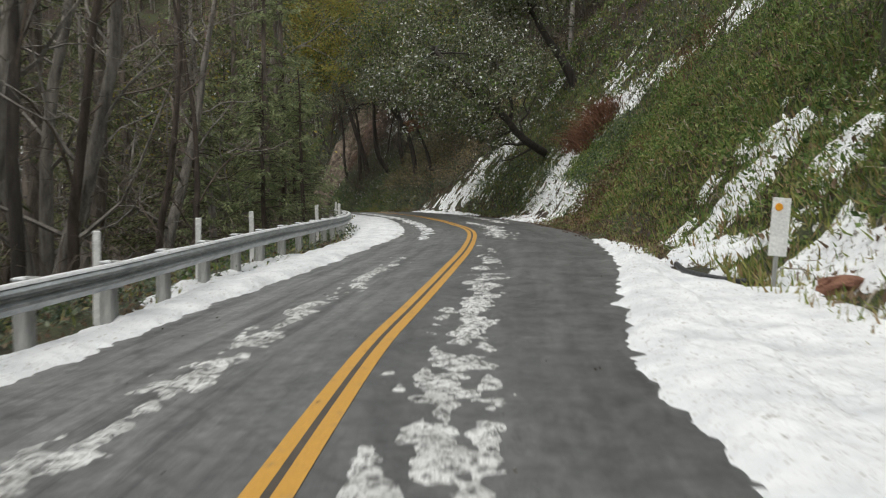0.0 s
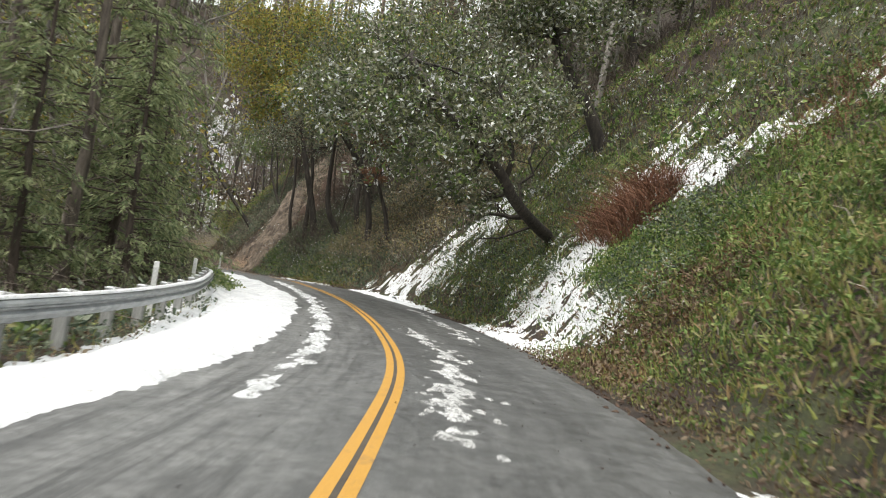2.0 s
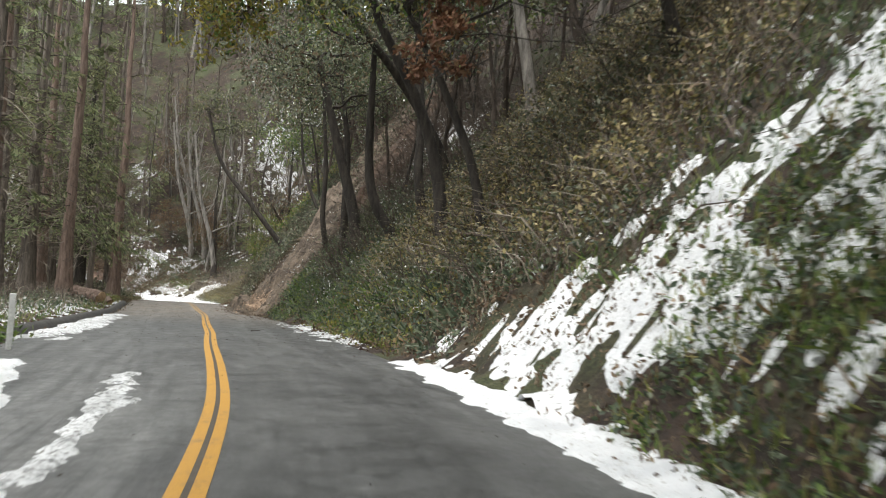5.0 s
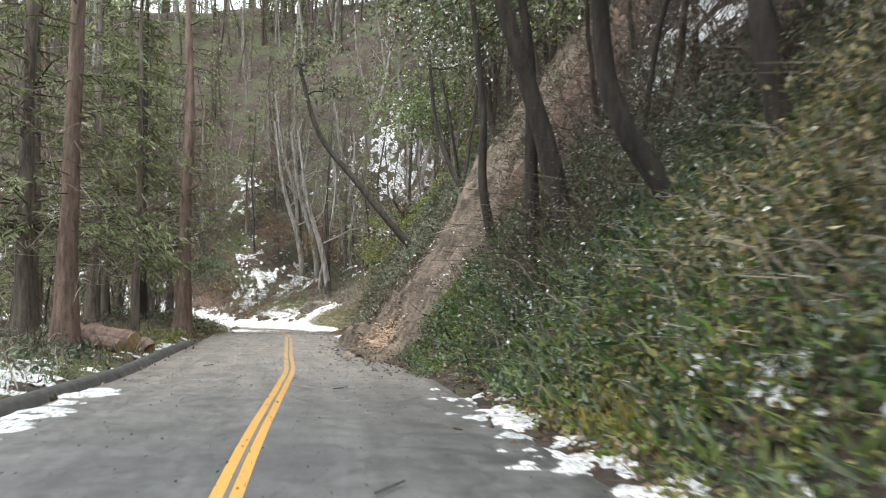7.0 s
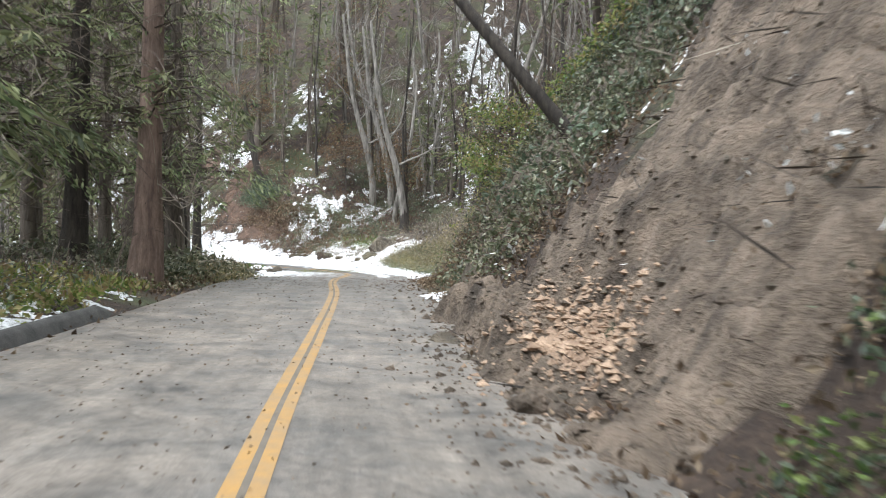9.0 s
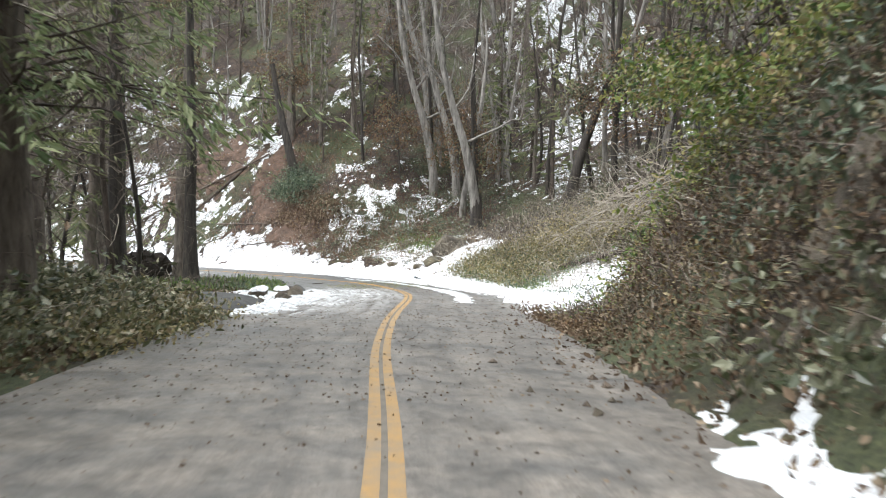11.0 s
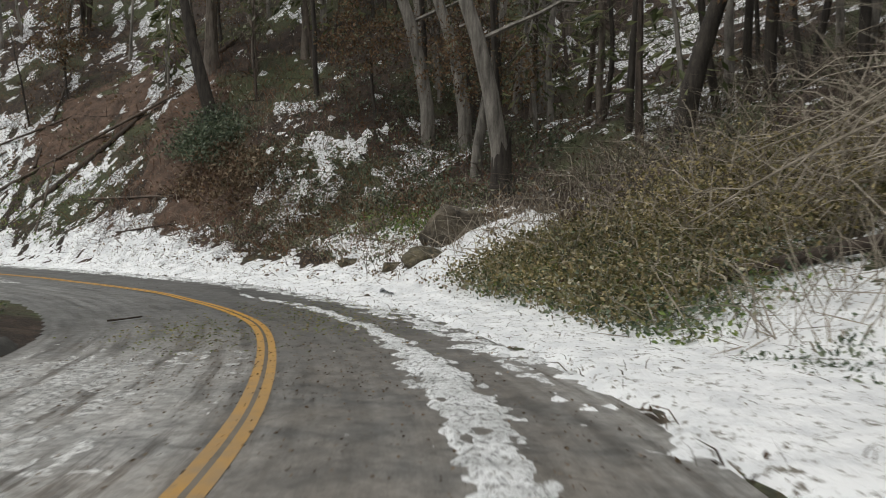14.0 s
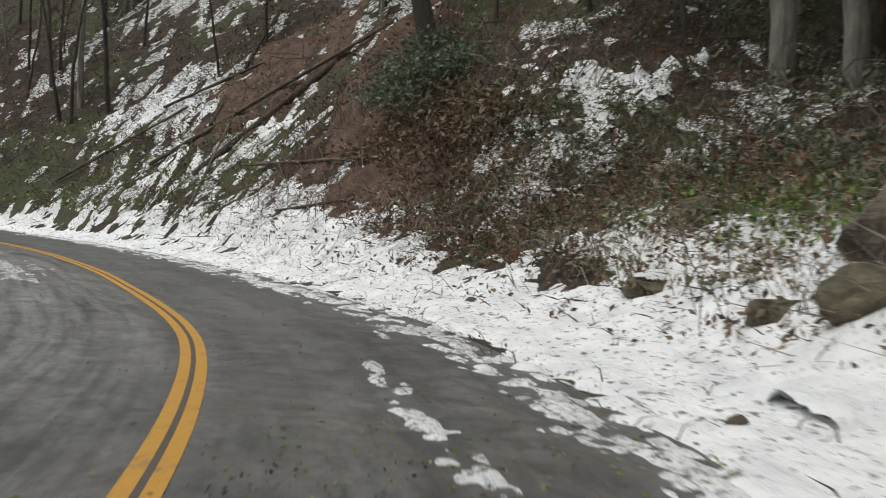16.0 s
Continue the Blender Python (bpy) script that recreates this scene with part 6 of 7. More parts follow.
woods("far_woods", "dense mixed woods of firs and bare trees on the hillsides", [
    (230, 140, 240, 46, 84, 24, 0.8), (70, 128, 190, 60, 84, 32, 0.85), (170, 150, 225, 56, 74, 9, 0.97), (190, 0, 135, 22, 80, 14, 0.4), (210, 125, 240, 26, 90, 15, 0.35), (170, -20, 110, -80, -24, 15, 0.45), (60, 165, 215, 12, 40, 9, 0.3), (70, 110, 175, -40, -14, 13, 0.5), (60, 215, 320, 6, 60, 13, 0.4), (60, 230, 320, -60, -8, 13, 0.4), (70, 40, 90, 14, 30, 9, 0.25), (60, 98, 117, 9, 26, 10, 0.25), (40, 117, 135, 17, 30, 10, 0.25), (60, 136, 200, 16, 34, 12, 0.35), (40, 62, 125, -26, -12, 13, 0.5)], 800)


# ---- undergrowth ----
def scatter(n, s0, s1, d0, d1, rng, keep=None):
    s, d = rng.uniform(s0, s1, n), rng.uniform(d0, d1, n)
    if keep is not None:
        k = keep(s, d) + 0.5 * fractal(s, d, 2.0, 91) > rng.rand(n) * 0.6
        s, d = s[k], d[k]
    x, y = place(s, d)
    return np.stack([x, y, height_sd(s, d, x, y)], 1)


def undergrowth(name, label, category, spots, seed):
    """Leaves, blades and twigs over stretches of ground: rows of (what, material, count, s0, s1, d0, d1, size, height, clump)."""
    rng = np.random.RandomState(seed)
    h, mats = Heap(), []
    for what, mat, n, s0, s1, d0, d1, size, tall, clump in spots:
        if mat not in mats:
            mats.append(mat)
        if clump:
            k = max(1, n // clump)
            mid = scatter(k, s0, s1, d0, d1, rng)
            pick = np.repeat(np.arange(k), clump)
            off = rng.normal(size=(len(pick), 3)) * max(tall, 0.25) * (0.6, 0.6, 0.35)
            off[:, 2] = np.abs(off[:, 2]) + tall * 0.1
            at = mid[pick] + off
            at[:, 2] = np.maximum(at[:, 2], height(at[:, 0], at[:, 1]) + 0.02)
        else:
            at = scatter(n, s0, s1, d0, d1, rng)
            if what == "leaf":
                at[:, 2] += np.abs(rng.normal(size=len(at))) * tall
        m = len(at)
        if what == "leaf":
            v, f = leaves(at, size * rng.uniform(0.5, 1.4, m), rng, 2.0, 0.15)
        elif what == "blade":
            v, f = leaves(at, size * 0.12 * rng.uniform(0.5, 1.4, m), rng, 8.0, 0.9, None, 0.5)
        elif what == "frond":
            v, f = leaves(at, size * 0.17 * rng.uniform(0.5, 1.3, m), rng, 6.0, 0.45, None, 0.8)
        elif what == "litter":
            hd = rng.normal(size=(m, 3)) * (1, 1, 0.25)
            hd[:, 2] += 0.1
            at[:, 2] += 0.05
            v, f = leaves(at, 0.02 * rng.uniform(0.6, 1.6, m), rng, size / 0.02, 0, hd)
        else:
            v, f = blades(at, size * rng.uniform(0.4, 1.4, m), rng, 0.007 + size * 0.0022, 0.8, 0.55, 0.45)
        h.add(v, f, mats.index(mat))
    return tagged(new(name, h.mesh(name, mats)), label, category, kind="stuff")


undergrowth("bank_undergrowth", "bright green grass and weeds on the steep near bank", "undergrowth", [
    ("blade", GREEN, 26000, 2, 37, 6.0, 15, 0.25, 0, 0), ("blade", GRASS, 7000, 12, 37, 4.4, 9, 0.3, 0, 0), ("blade", GREEN, 12000, 14, 38, 4.6, 9, 0.23, 0, 0), ("leaf", GREEN, 17500, 2, 37, 6.0, 15, 0.07, 0.18, 12), ("leaf", GREEN, 8000, 0, 40, 13, 26, 0.14, 0.3, 6),
    ("leaf", DEADLEAF, 7000, 16, 38, 4.0, 6.5, 0.045, 0.03, 0), ("leaf", DEADLEAF, 5000, 31.5, 36.5, 4.2, 6.6, 0.05, 0.25, 9), ("leaf", RUSTLEAF, 2500, 31, 36, 4.2, 7, 0.05, 0.3, 9), ("leaf", DEADLEAF, 3500, 18, 38, 3.5, 4.8, 0.04, 0.03, 4), ("blade", GRASS, 2500, 18, 37, 3.7, 4.8, 0.16, 0, 0), ("leaf", GREEN, 2500, 18, 38, 3.8, 5, 0.04, 0.08, 6), ("blade", GRASS, 3500, 6, 20, 4.6, 8, 0.25, 0, 0), ("leaf", DEADLEAF, 8000, 2, 40, 5, 20, 0.075, 0.12, 5), ("blade", DEADLEAF, 4000, 4, 38, 5, 14, 0.3, 0, 0), ("twig", TWIG, 3000, 2, 40, 8, 24, 0.9, 0, 0), ("leaf", GRASS, 3500, 20, 36, 4.4, 8, 0.05, 0.2, 8), ("leaf", GREEN, 12000, 16, 38, 4.6, 10, 0.05, 0.18, 7), ("leaf", GREEN, 14000, 14, 38, 5.6, 13, 0.05, 0.5, 45), ("frond", GREEN, 4000, 18, 38, 5, 12, 0.34, 0, 0), ("twig", PALETWIG, 900, 6, 38, 5, 13, 0.6, 0, 0)], 600)
undergrowth("bank_undergrowth", "dark green weeds and brown litter between the snow chutes", "undergrowth", [
    ("blade", GREEN, 11000, 36, 62, 5.0, 12, 0.26, 0, 0), ("leaf", FERN, 9000, 37, 62, 5, 12, 0.07, 0.12, 8), ("leaf", DEADLEAF, 9000, 36, 62, 4.5, 16, 0.07, 0.04, 0), ("twig", TWIG, 6000, 36, 64, 7, 22, 0.9, 0, 0),
    ("leaf", GREEN, 11250, 36, 60, 9, 20, 0.11, 0.25, 8), ("blade", GRASS, 9000, 36, 60, 9, 20, 0.3, 0, 0), ("leaf", SNOWLEAF, 2750, 37, 60, 5, 14, 0.06, 0.1, 4), ("leaf", DEADLEAF, 5000, 42, 62, 3.9, 6, 0.045, 0.08, 5), ("leaf", FERN, 6000, 43, 53, 4.1, 6.5, 0.055, 0.12, 8), ("leaf", GREEN, 11000, 43.5, 53, 4.2, 9.5, 0.042, 0.22, 12), ("blade", GRASS, 3500, 43.5, 53, 4.2, 9.5, 0.28, 0, 0), ("leaf", YOUNGFIR, 5000, 43.5, 52, 4.6, 9.5, 0.04, 0.2, 10), ("blade", GREEN, 3500, 43, 53, 4.0, 6, 0.2, 0, 0)], 601)
undergrowth("green_bush", "leafy green bushes beside the snow chute", "bush", [("leaf", FERN, 3500, 34.5, 38.6, 5.8, 8.2, 0.055, 0.45, 20), ("leaf", GREEN, 2600, 38.4, 40.6, 6.2, 7.3, 0.045, 0.28, 16), ("blade", GREEN, 1500, 38.2, 40.8, 6.1, 7.4, 0.28, 0, 0), ("leaf", GREEN, 6000, 34, 39.4, 6.0, 8.0, 0.05, 0.4, 22)], 612)
undergrowth("red_brush", "rust-brown bare brush on the snowy bank", "bush", [("twig", REDTWIG, 2500, 40.0, 43.4, 6.9, 8.6, 1.3, 0, 0), ("leaf", RUSTLEAF, 1400, 39.8, 43.4, 6.9, 8.6, 0.045, 0.5, 4), ("twig", REDTWIG, 500, 34, 37, 9, 11, 0.7, 0, 0)], 602)
undergrowth("tan_brush", "tangled tan brush and vines on the bank", "brush", [
    ("leaf", TANLEAF, 30000, 55.5, 74, 5.4, 13, 0.055, 0.8, 15), ("leaf", LAUREL, 9000, 56, 72, 5.2, 13, 0.06, 0.7, 13), ("twig", PALETWIG, 3000, 56, 74, 5, 14, 1.2, 0, 0), ("twig", TWIG, 5000, 54, 72, 5, 20, 1.6, 0, 0), ("leaf", DEADLEAF, 8750, 56, 72, 6, 16, 0.08, 0.6, 6)], 603)
undergrowth("ivy_bank", "dark green ivy and fern thicket on the bank", "undergrowth", [
    ("leaf", FERN, 34000, 58, 85, 3.9, 11, 0.05, 0.4, 12), ("twig", TWIG, 1900, 76, 90, 8.0, 13, 2.2, 0, 0), ("twig", TWIG, 800, 79, 86.5, 5.2, 7.6, 1.9, 0, 0), ("leaf", FERN, 6000, 76, 87, 5.5, 9.0, 0.05, 0.5, 14), ("leaf", SNOWLEAF, 900, 79, 87, 6, 9.5, 0.06, 0.15, 9), ("leaf", LAUREL, 3000, 79, 86, 6.0, 8.4, 0.05, 1.1, 20), ("leaf", FERN, 2500, 85, 87.6, 3.9, 7.5, 0.05, 0.35, 9), ("twig", TWIG, 1200, 86, 96, 7, 13, 0.9, 0, 0), ("leaf", DEADLEAF, 2500, 86, 96, 7, 13, 0.05, 0.15, 6), ("leaf", SNOWLEAF, 1200, 84, 92, 7, 12, 0.055, 0.1, 8), ("leaf", FERN, 4000, 84, 88, 5, 7.4, 0.05, 0.35, 9), ("leaf", GREEN, 3000, 83, 87.4, 3.3, 5, 0.045, 0.3, 9), ("leaf", DEADLEAF, 2500, 83, 90, 2.9, 5.2, 0.04, 0.04, 0), ("leaf", FERN, 3000, 83, 87.4, 3.1, 5.5, 0.05, 0.25, 9), ("leaf", GREEN, 6000, 64, 88, 3.9, 8.5, 0.045, 0.35, 9), ("leaf", YOUNGFIR, 6000, 64, 88, 3.9, 8.5, 0.045, 0.35, 12), ("blade", YELLOWLEAF, 420, 71.6, 73.4, 3.9, 4.5, 0.3, 0, 0), ("blade", GRASS, 500, 70.5, 74.5, 3.9, 4.7, 0.3, 0, 0), ("frond", FERN, 17000, 60, 87.8, 4.0, 11, 0.42, 0, 0), ("frond", GREEN, 6000, 68, 87.8, 4.0, 8, 0.42, 0, 0), ("leaf", GRASS, 7000, 62, 76, 3.7, 6.5, 0.06, 0.25, 9),
    ("leaf", SNOWLEAF, 3600, 64, 90, 4.6, 13, 0.05, 0.4, 5), ("leaf", DEADLEAF, 11000, 58, 88, 3.6, 10, 0.06, 0.2, 6), ("leaf", LAUREL, 11000, 60, 78, 8, 16, 0.085, 0.9, 12), ("twig", TWIG, 5000, 58, 90, 4.5, 18, 1.2, 0, 0), ("twig", PALETWIG, 1300, 58, 82, 4.2, 14, 0.8, 0, 0)], 604)
undergrowth("slide_edge_brush", "brush and roots along the slide", "brush", [
    ("twig", TWIG, 3000, 92, 106, 8.5, 17, 1.1, 0, 0), ("leaf", DEADLEAF, 6000, 92, 106, 8, 17, 0.06, 0.3, 6), ("litter", BROWNBARK, 1500, 88, 103, 2.3, 12, 0.35, 0, 0), ("litter", DARKBARK, 500, 88, 104, 2.6, 13, 0.6, 0, 0), ("litter", DARKBARK, 260, 89, 98, 7, 14, 1.1, 0, 0), ("litter", PALETWIG, 120, 88, 98, 5, 12, 0.9, 0, 0), ("leaf", GREEN, 1500, 88, 92, 6.8, 9.5, 0.04, 0.2, 25), ("leaf", DEADLEAF, 3000, 87, 103, 2.0, 9, 0.045, 0.06, 0), ("leaf", SNOWLEAF, 250, 88, 100, 2.6, 8, 0.06, 0.05, 3), ("leaf", LAUREL, 9000, 98.5, 109, 3.4, 8, 0.075, 0.4, 10), ("leaf", DEADLEAF, 4000, 98, 110, 2.8, 6, 0.05, 0.15, 6), ("twig", TWIG, 1500, 98, 110, 3.5, 8, 0.8, 0, 0), ("leaf", LAUREL, 1500, 92, 98, 8, 11, 0.07, 0.4, 10), ("leaf", DEADLEAF, 1500, 86, 104, 2.4, 9, 0.04, 0.25, 0),
    ("twig", TWIG, 3500, 86, 112, 8, 22, 1.4, 0, 0), ("leaf", FERN, 10000, 99, 112, 4.5, 10, 0.09, 0.4, 10), ("leaf", DEADLEAF, 7000, 97, 122, 3.2, 10, 0.07, 0.05, 0), ("twig", TWIG, 1600, 98, 112, 4, 9, 0.8, 0, 0), ("leaf", GRASS, 11250, 108, 121, 6.6, 11, 0.09, 0.6, 13),
    ("leaf", GREEN, 8750, 109, 122, 6.4, 11, 0.09, 0.7, 13), ("twig", PALETWIG, 900, 108, 121, 4, 8, 0.7, 0, 0), ("leaf", DEADLEAF, 2500, 84, 118, 2.2, 4.2, 0.06, 0.01, 0), ("leaf", LAUREL, 5000, 107, 120.5, 5.4, 8.4, 0.06, 0.5, 12), ("leaf", RUSTLEAF, 5000, 107, 121, 3.6, 7.0, 0.038, 0.3, 8), ("leaf", TANLEAF, 5000, 107, 121, 3.8, 7.0, 0.035, 0.35, 8), ("leaf", DEADLEAF, 14000, 107, 121, 3.7, 7.0, 0.035, 0.35, 8), ("leaf", GREEN, 4000, 115, 123, 4.4, 7.0, 0.04, 0.5, 16), ("leaf", GRASS, 6000, 110, 122, 5.4, 8.5, 0.06, 0.9, 14), ("twig", TWIG, 2500, 107, 121, 3.8, 7, 0.7, 0, 0), ("leaf", DEADLEAF, 9000, 106, 122, 3.4, 5.6, 0.035, 0.1, 6), ("twig", TWIG, 1500, 107, 123, 4.5, 10, 1.1, 0, 0), ("leaf", DEADLEAF, 3000, 93, 104, 9, 16, 0.07, 0.3, 8), ("leaf", DEADLEAF, 3000, 117, 127, 3.3, 6.5, 0.04, 0.04, 5), ("leaf", RUSTLEAF, 1500, 117, 127, 3.4, 7, 0.04, 0.05, 5), ("litter", TWIG, 300, 118, 132, 3.4, 8, 0.25, 0, 0), ("leaf", FERN, 4500, 97, 106, 9, 17, 0.085, 0.4, 10), ("leaf", LAUREL, 6500, 117, 124, 6, 9, 0.08, 0.6, 13), ("leaf", GREEN, 8750, 118, 127, 6.4, 10.5, 0.09, 0.7, 13)], 605)
undergrowth("fallen_branches", "heap of fallen laurel branches with olive leaves beside the bend", "brush", [
    ("leaf", PALELAUREL, 16000, 139.5, 146.6, 6.2, 10.5, 0.06, 0.75, 15), ("leaf", TANLEAF, 16000, 139.5, 146.8, 6.4, 10.5, 0.055, 0.75, 15), ("leaf", FERN, 6000, 138.5, 145.2, 6.0, 9.5, 0.055, 0.6, 14), ("litter", PALETWIG, 800, 136, 150, 6, 12, 1.2, 0, 0), ("leaf", GREEN, 4000, 138, 146, 6.2, 9, 0.06, 0.4, 13), ("twig", PALETWIG, 1600, 136, 150, 7, 15, 1.7, 0, 0), ("leaf", DEADLEAF, 5000, 140, 152, 6, 11, 0.06, 0.4, 10), ("leaf", PALELAUREL, 8750, 132, 142, 10.5, 14, 0.06, 0.8, 13), ("leaf", TANLEAF, 9000, 138.5, 145, 10, 14, 0.06, 1.6, 18),
    ("leaf", FERN, 1800, 131, 136.5, 6.5, 8.5, 0.05, 0.2, 20), ("leaf", DEADLEAF, 4500, 122, 158, 3.0, 9, 0.035, 0.03, 0), ("twig", TWIG, 900, 122, 158, 3.2, 9, 0.3, 0, 0), ("twig", PALETWIG, 1200, 128, 150, 11, 22, 2.2, 0, 0), ("twig", TWIG, 2500, 128, 150, 10, 22, 2.0, 0, 0)], 606)
undergrowth("verge_undergrowth", "ferns, weeds and litter on the verge below the redwoods", "undergrowth", [
    ("blade", GREEN, 7000, 66, 112, -11, -4.3, 0.22, 0, 0), ("leaf", FERN, 11250, 62, 118, -12, -5, 0.08, 0.2, 10), ("leaf", DEADLEAF, 9000, 60, 118, -12, -3.4, 0.06, 0.02, 0), ("twig", TWIG, 4500, 62, 120, -14, -5, 0.9, 0, 0), ("twig", PALETWIG, 700, 66, 118, -10, -4.5, 0.8, 0, 0),
    ("leaf", LAUREL, 15000, 106.5, 118, -9, -4.7, 0.08, 0.8, 15), ("leaf", DEADLEAF, 6000, 103, 120, -8, -3.9, 0.055, 0.12, 6), ("leaf", PALELAUREL, 3000, 104, 118, -6.5, -3.9, 0.055, 0.2, 8), ("leaf", PALELAUREL, 12000, 111.5, 118.0, -7.0, -3.7, 0.06, 0.7, 15), ("leaf", TANLEAF, 4000, 111.5, 119.5, -6.0, -3.5, 0.05, 0.5, 12), ("twig", PALETWIG, 500, 111, 119, -7, -4, 1.0, 0, 0), ("leaf", GRASS, 6250, 92, 104, -8, -4.5, 0.07, 0.12, 8), ("leaf", FERN, 14000, 131.5, 150, -12, -4.8, 0.045, 0.35, 13), ("frond", GREEN, 5000, 131.5, 150, -11, -4.7, 0.4, 0, 0), ("leaf", DEADLEAF, 3500, 119, 134, -12, -5.5, 0.05, 0.06, 0), ("twig", TWIG, 700, 119, 140, -12, -6, 0.9, 0, 0), ("leaf", SNOWLEAF, 1500, 62, 118, -12, -5, 0.06, 0.25, 3), ("leaf", GREEN, 5000, 119, 132, -12, -7, 0.09, 0.3, 10)], 607)
undergrowth("ravine_brush", "tangled bare brush and small greenery below the guardrail", "brush", [
    ("twig", TWIG, 12000, 2, 62, -24, -5.2, 1.6, 0, 0), ("leaf", GREEN, 9000, 2, 62, -12, -4.6, 0.09, 0.3, 10), ("leaf", FERN, 7000, 3, 40, -6.0, -4.2, 0.045, 0.22, 14), ("leaf", DEADLEAF, 3000, 3, 40, -5.5, -3.9, 0.045, 0.04, 0), ("blade", GRASS, 900, 3, 40, -5.4, -4.0, 0.2, 0, 0), ("leaf", FERN, 10000, 28, 64, -9, -4.8, 0.09, 0.6, 13), ("leaf", DEADLEAF, 7500, 2, 62, -20, -5, 0.08, 0.3, 4), ("twig", TWIG, 7000, 60, 140, -30, -10, 1.8, 0, 0), ("leaf", GREEN, 7500, 46, 64, -8, -3.8, 0.08, 0.4, 13)], 608)
undergrowth("hillside_brush", "dead leaves, brush and ferns on the far hillside", "brush", [
    ("litter", BROWNBARK, 8000, 150, 200, 4.8, 20, 0.4, 0, 0), ("litter", DARKBARK, 900, 160, 192, 5, 16, 1.2, 0, 0), ("litter", DARKBARK, 4000, 150, 205, 4.8, 14, 0.2, 0, 0), ("litter", BROWNBARK, 2500, 136, 160, 9, 34, 0.5, 0, 0),
    ("leaf", DEADLEAF, 9000, 150, 200, 5.4, 20, 0.06, 0.35, 4), ("leaf", RUSTLEAF, 9000, 152, 200, 5.4, 20, 0.06, 0.35, 6), ("twig", TWIG, 8000, 148, 215, 6, 36, 1.2, 0, 0), ("leaf", FERN, 6500, 165.8, 169, 9.8, 12.2, 0.085, 0.8, 26), ("leaf", FERN, 7000, 152, 164, 10, 20, 0.08, 0.5, 13), ("leaf", LAUREL, 6000, 151.5, 162, 6.8, 12, 0.075, 0.45, 13), ("leaf", GREEN, 2500, 151, 155, 8.2, 10.5, 0.07, 0.4, 13), ("leaf", DEADLEAF, 4000, 162, 167, 8.2, 11, 0.1, 0.55, 13), ("leaf", RUSTLEAF, 9000, 150, 200, 8, 26, 0.085, 0.6, 12), ("twig", PALETWIG, 2500, 150, 170, 6.5, 14, 0.8, 0, 0), ("twig", REDTWIG, 2500, 152.5, 172, 6.5, 16, 1.0, 0, 0), ("leaf", DEADLEAF, 5000, 152, 164, 6.5, 12, 0.06, 0.5, 9),
    ("leaf", GREEN, 2500, 172, 200, 5.5, 9, 0.08, 0.3, 10), ("leaf", LAUREL, 3000, 170, 200, 5.5, 12, 0.08, 0.3, 10), ("leaf", SNOWLEAF, 3500, 148, 205, 5, 20, 0.06, 0.1, 5), ("twig", TWIG, 1200, 156, 200, 4.6, 9, 0.5, 0, 0), ("leaf", DEADLEAF, 2500, 150, 200, 4, 8, 0.05, 0.01, 0), ("twig", TWIG, 6000, 126, 165, 12, 45, 1.8, 0, 0), ("leaf", LAUREL, 10000, 126, 160, 12, 30, 0.1, 0.8, 10)], 609)

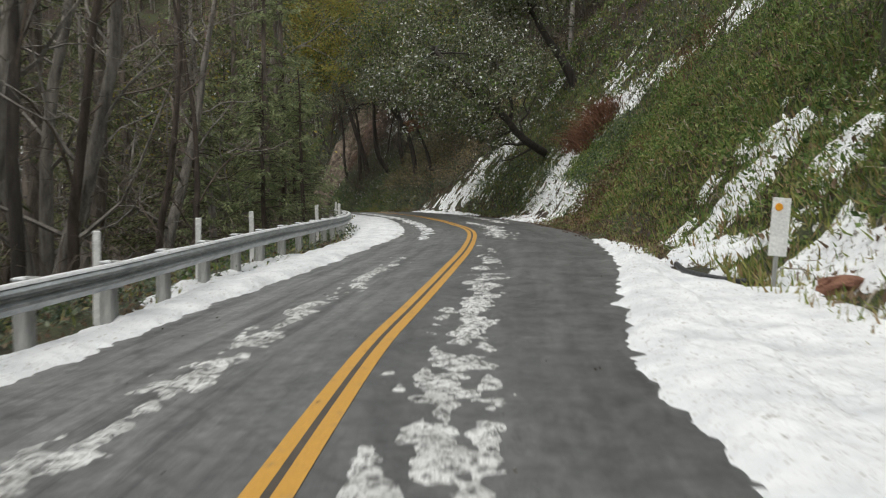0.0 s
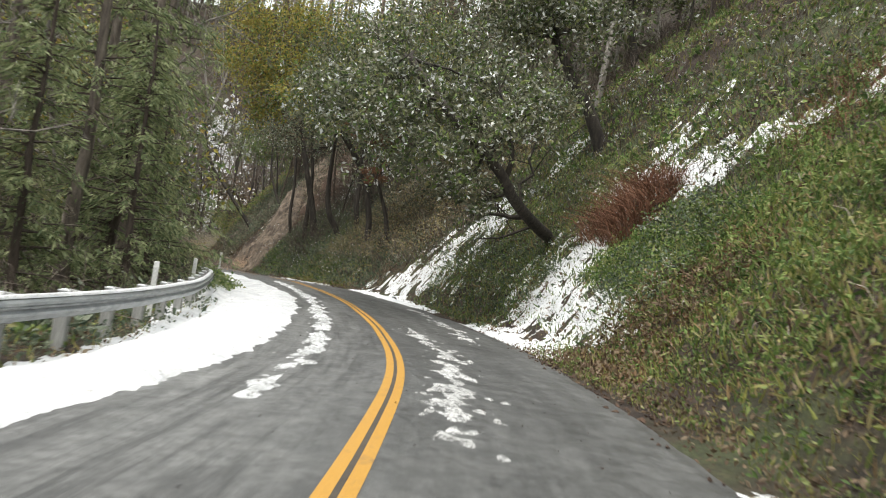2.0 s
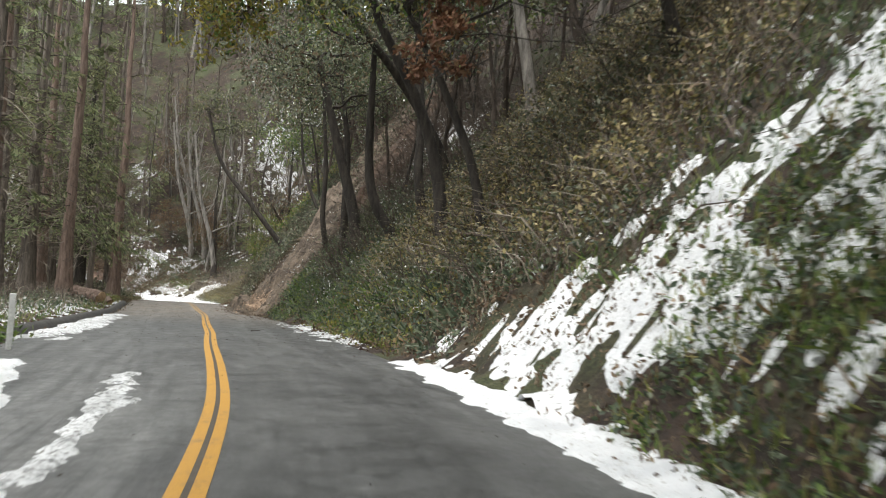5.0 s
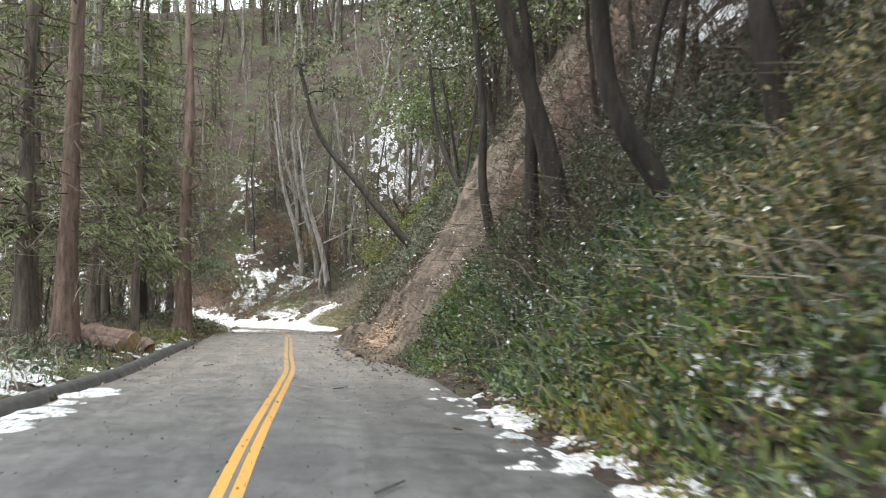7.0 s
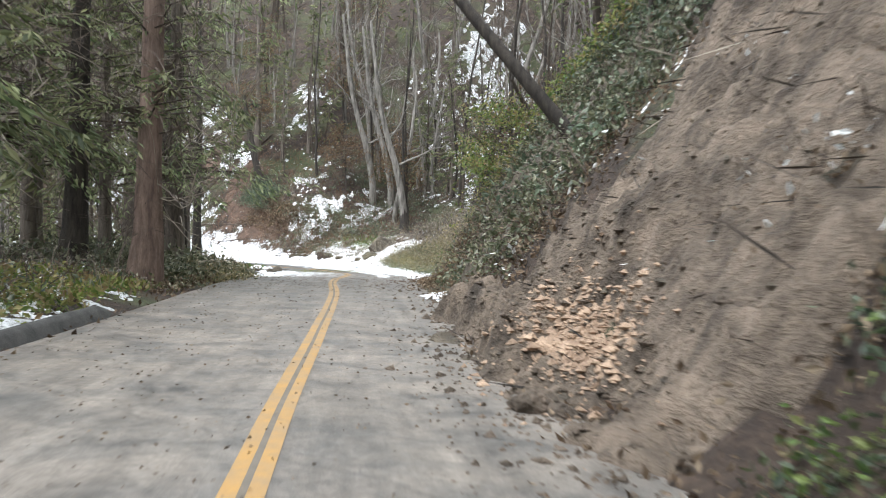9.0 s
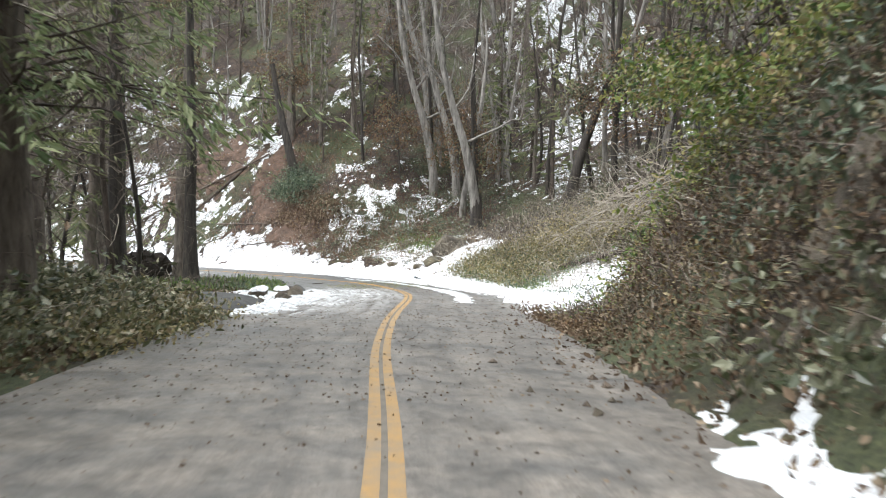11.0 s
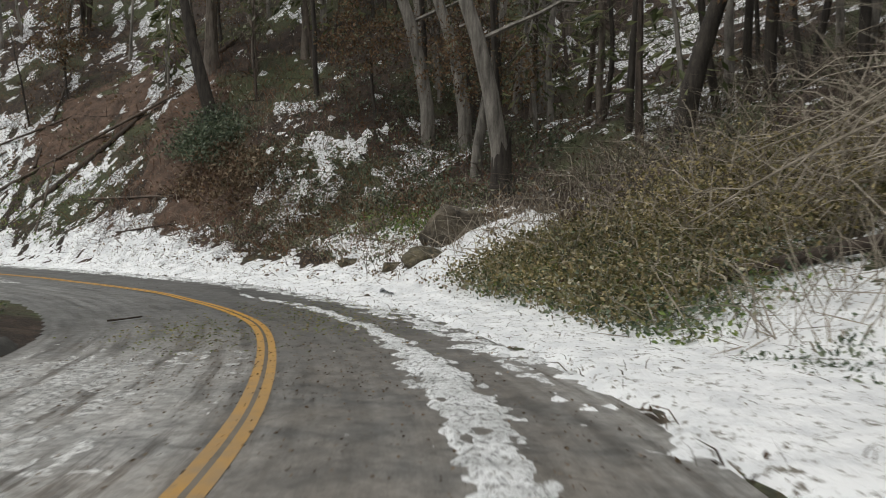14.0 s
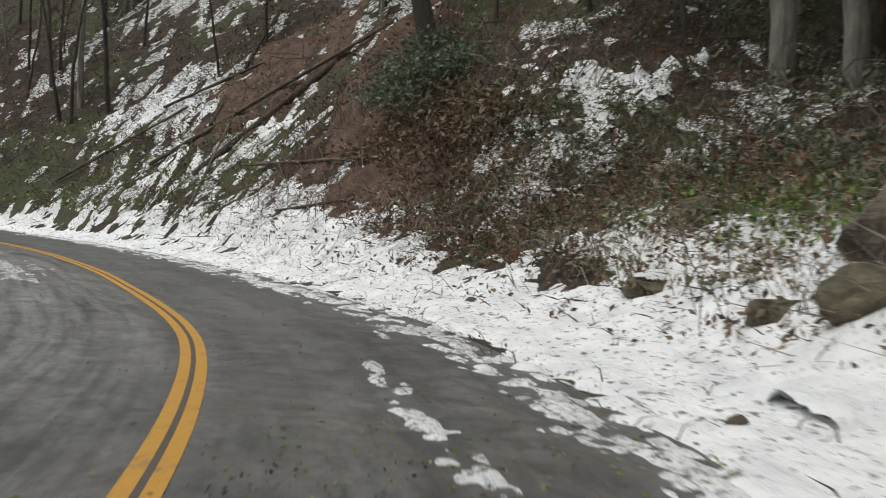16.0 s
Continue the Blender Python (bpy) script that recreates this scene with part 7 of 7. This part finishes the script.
# a fallen crown of long pale branches over the bench
for n in range(6):
    rr = np.random.RandomState(700 + n)
    a = np.array([-20.6 + rr.normal() * 0.8, 131.5 + rr.normal() * 1.5, 0])
    a[2] = zat(a[0], a[1]) + 1.4 + 0.35 * n
    b = np.array([-30.0 + rr.normal() * 1.3, 141.6 + rr.normal() * 1.5, rr.uniform(-2.4, 1.6)])
    b[2] = zat(b[0], b[1]) + rr.uniform(0.2, 1.6)
    mid = a * 0.55 + b * 0.45 + (0, 0, 0.35)
    t = thing("fallen_branch", a, "long pale dead branch of a fallen tree, resting on brush", "branch", "fallen branches")
    h = Heap()
    q = spline([a - a, mid - a, (mid + b) / 2 - a + rr.normal(size=3) * 0.2, b - a], 0.9)
    branching(h, q, 0.055, rr, 2, 13, 0.75, 0.3, 0.1, 0, -0.22, None, (6, 5, 4, 3), 0.3, 8)
    part("branchwork", h.mesh("branchwork", [PALETWIG]), t)

# leaves, bark bits and gravel scattered over the asphalt
rng = np.random.RandomState(650)
h = Heap()
for n, s0, s1, d0, d1, size in ((1200, 62, 84, -3.6, 3.4, 0.013), (3200, 80, 122, -3.6, 3.3, 0.016), (4200, 108, 138, -3.5, 3.4, 0.015), (700, 138, 160, -3.4, 3.4, 0.011), (500, 2, 60, -3, 3.2, 0.012), (900, 134, 141, -1.8, 1.6, 0.013), (500, 141, 147, 0.2, 3.4, 0.014)):
    s, d = rng.uniform(s0, s1, n), rng.uniform(d0, d1, n)
    x, y = place(s, d)
    at = np.stack([x, y, road_z(s) + road_lift(s, d) + 0.012], 1)
    hd = rng.normal(size=(n, 3)) * (1, 1, 0.1)
    h.add(*leaves(at, size * rng.uniform(0.5, 1.6, n), rng, 2.2, 0, hd), rng.randint(0, 3))
for n, s0, d0, ls, ld in ((1500, 143.5, 1.6, 2.2, 0.9), (900, 141, -1.2, 1.6, 0.7), (500, 146, 3.4, 3, 0.4)):
    s, d = s0 + rng.normal(size=n) * ls, d0 + rng.normal(size=n) * ld
    x, y = place(s, d)
    h.add(*leaves(np.stack([x, y, road_z(s) + road_lift(s, d) + 0.012], 1), 0.018 * rng.uniform(0.5, 1.6, n), rng, 2.4, 0, rng.normal(size=(n, 3)) * (1, 1, 0.15)), 3)
tagged(new("road_litter", h.mesh("road_litter", [DEADLEAF, BROWNBARK, DEADLEAF, GRASS])), "dead leaves and bark bits scattered on the asphalt", "litter", kind="stuff")
for n, (s, d, s2, d2, r) in enumerate([(144.2, -2.6, 144.9, -1.9, 0.02), (70, 1.2, 70.5, 1.5, 0.01), (79.5, 1.0, 79.9, 1.2, 0.01), (86, -2.2, 86.5, -2.0, 0.01)]):
    (x, y), (x2, y2) = at_sd(s, d), at_sd(s2, d2)
    log("fallen_stick", (x, y, float(road_z(s)) + 0.015), (x2, y2, float(road_z(s2)) + 0.015), r, BROWNBARK, "thin broken stick lying on the asphalt", False, 60 + n, "stick")
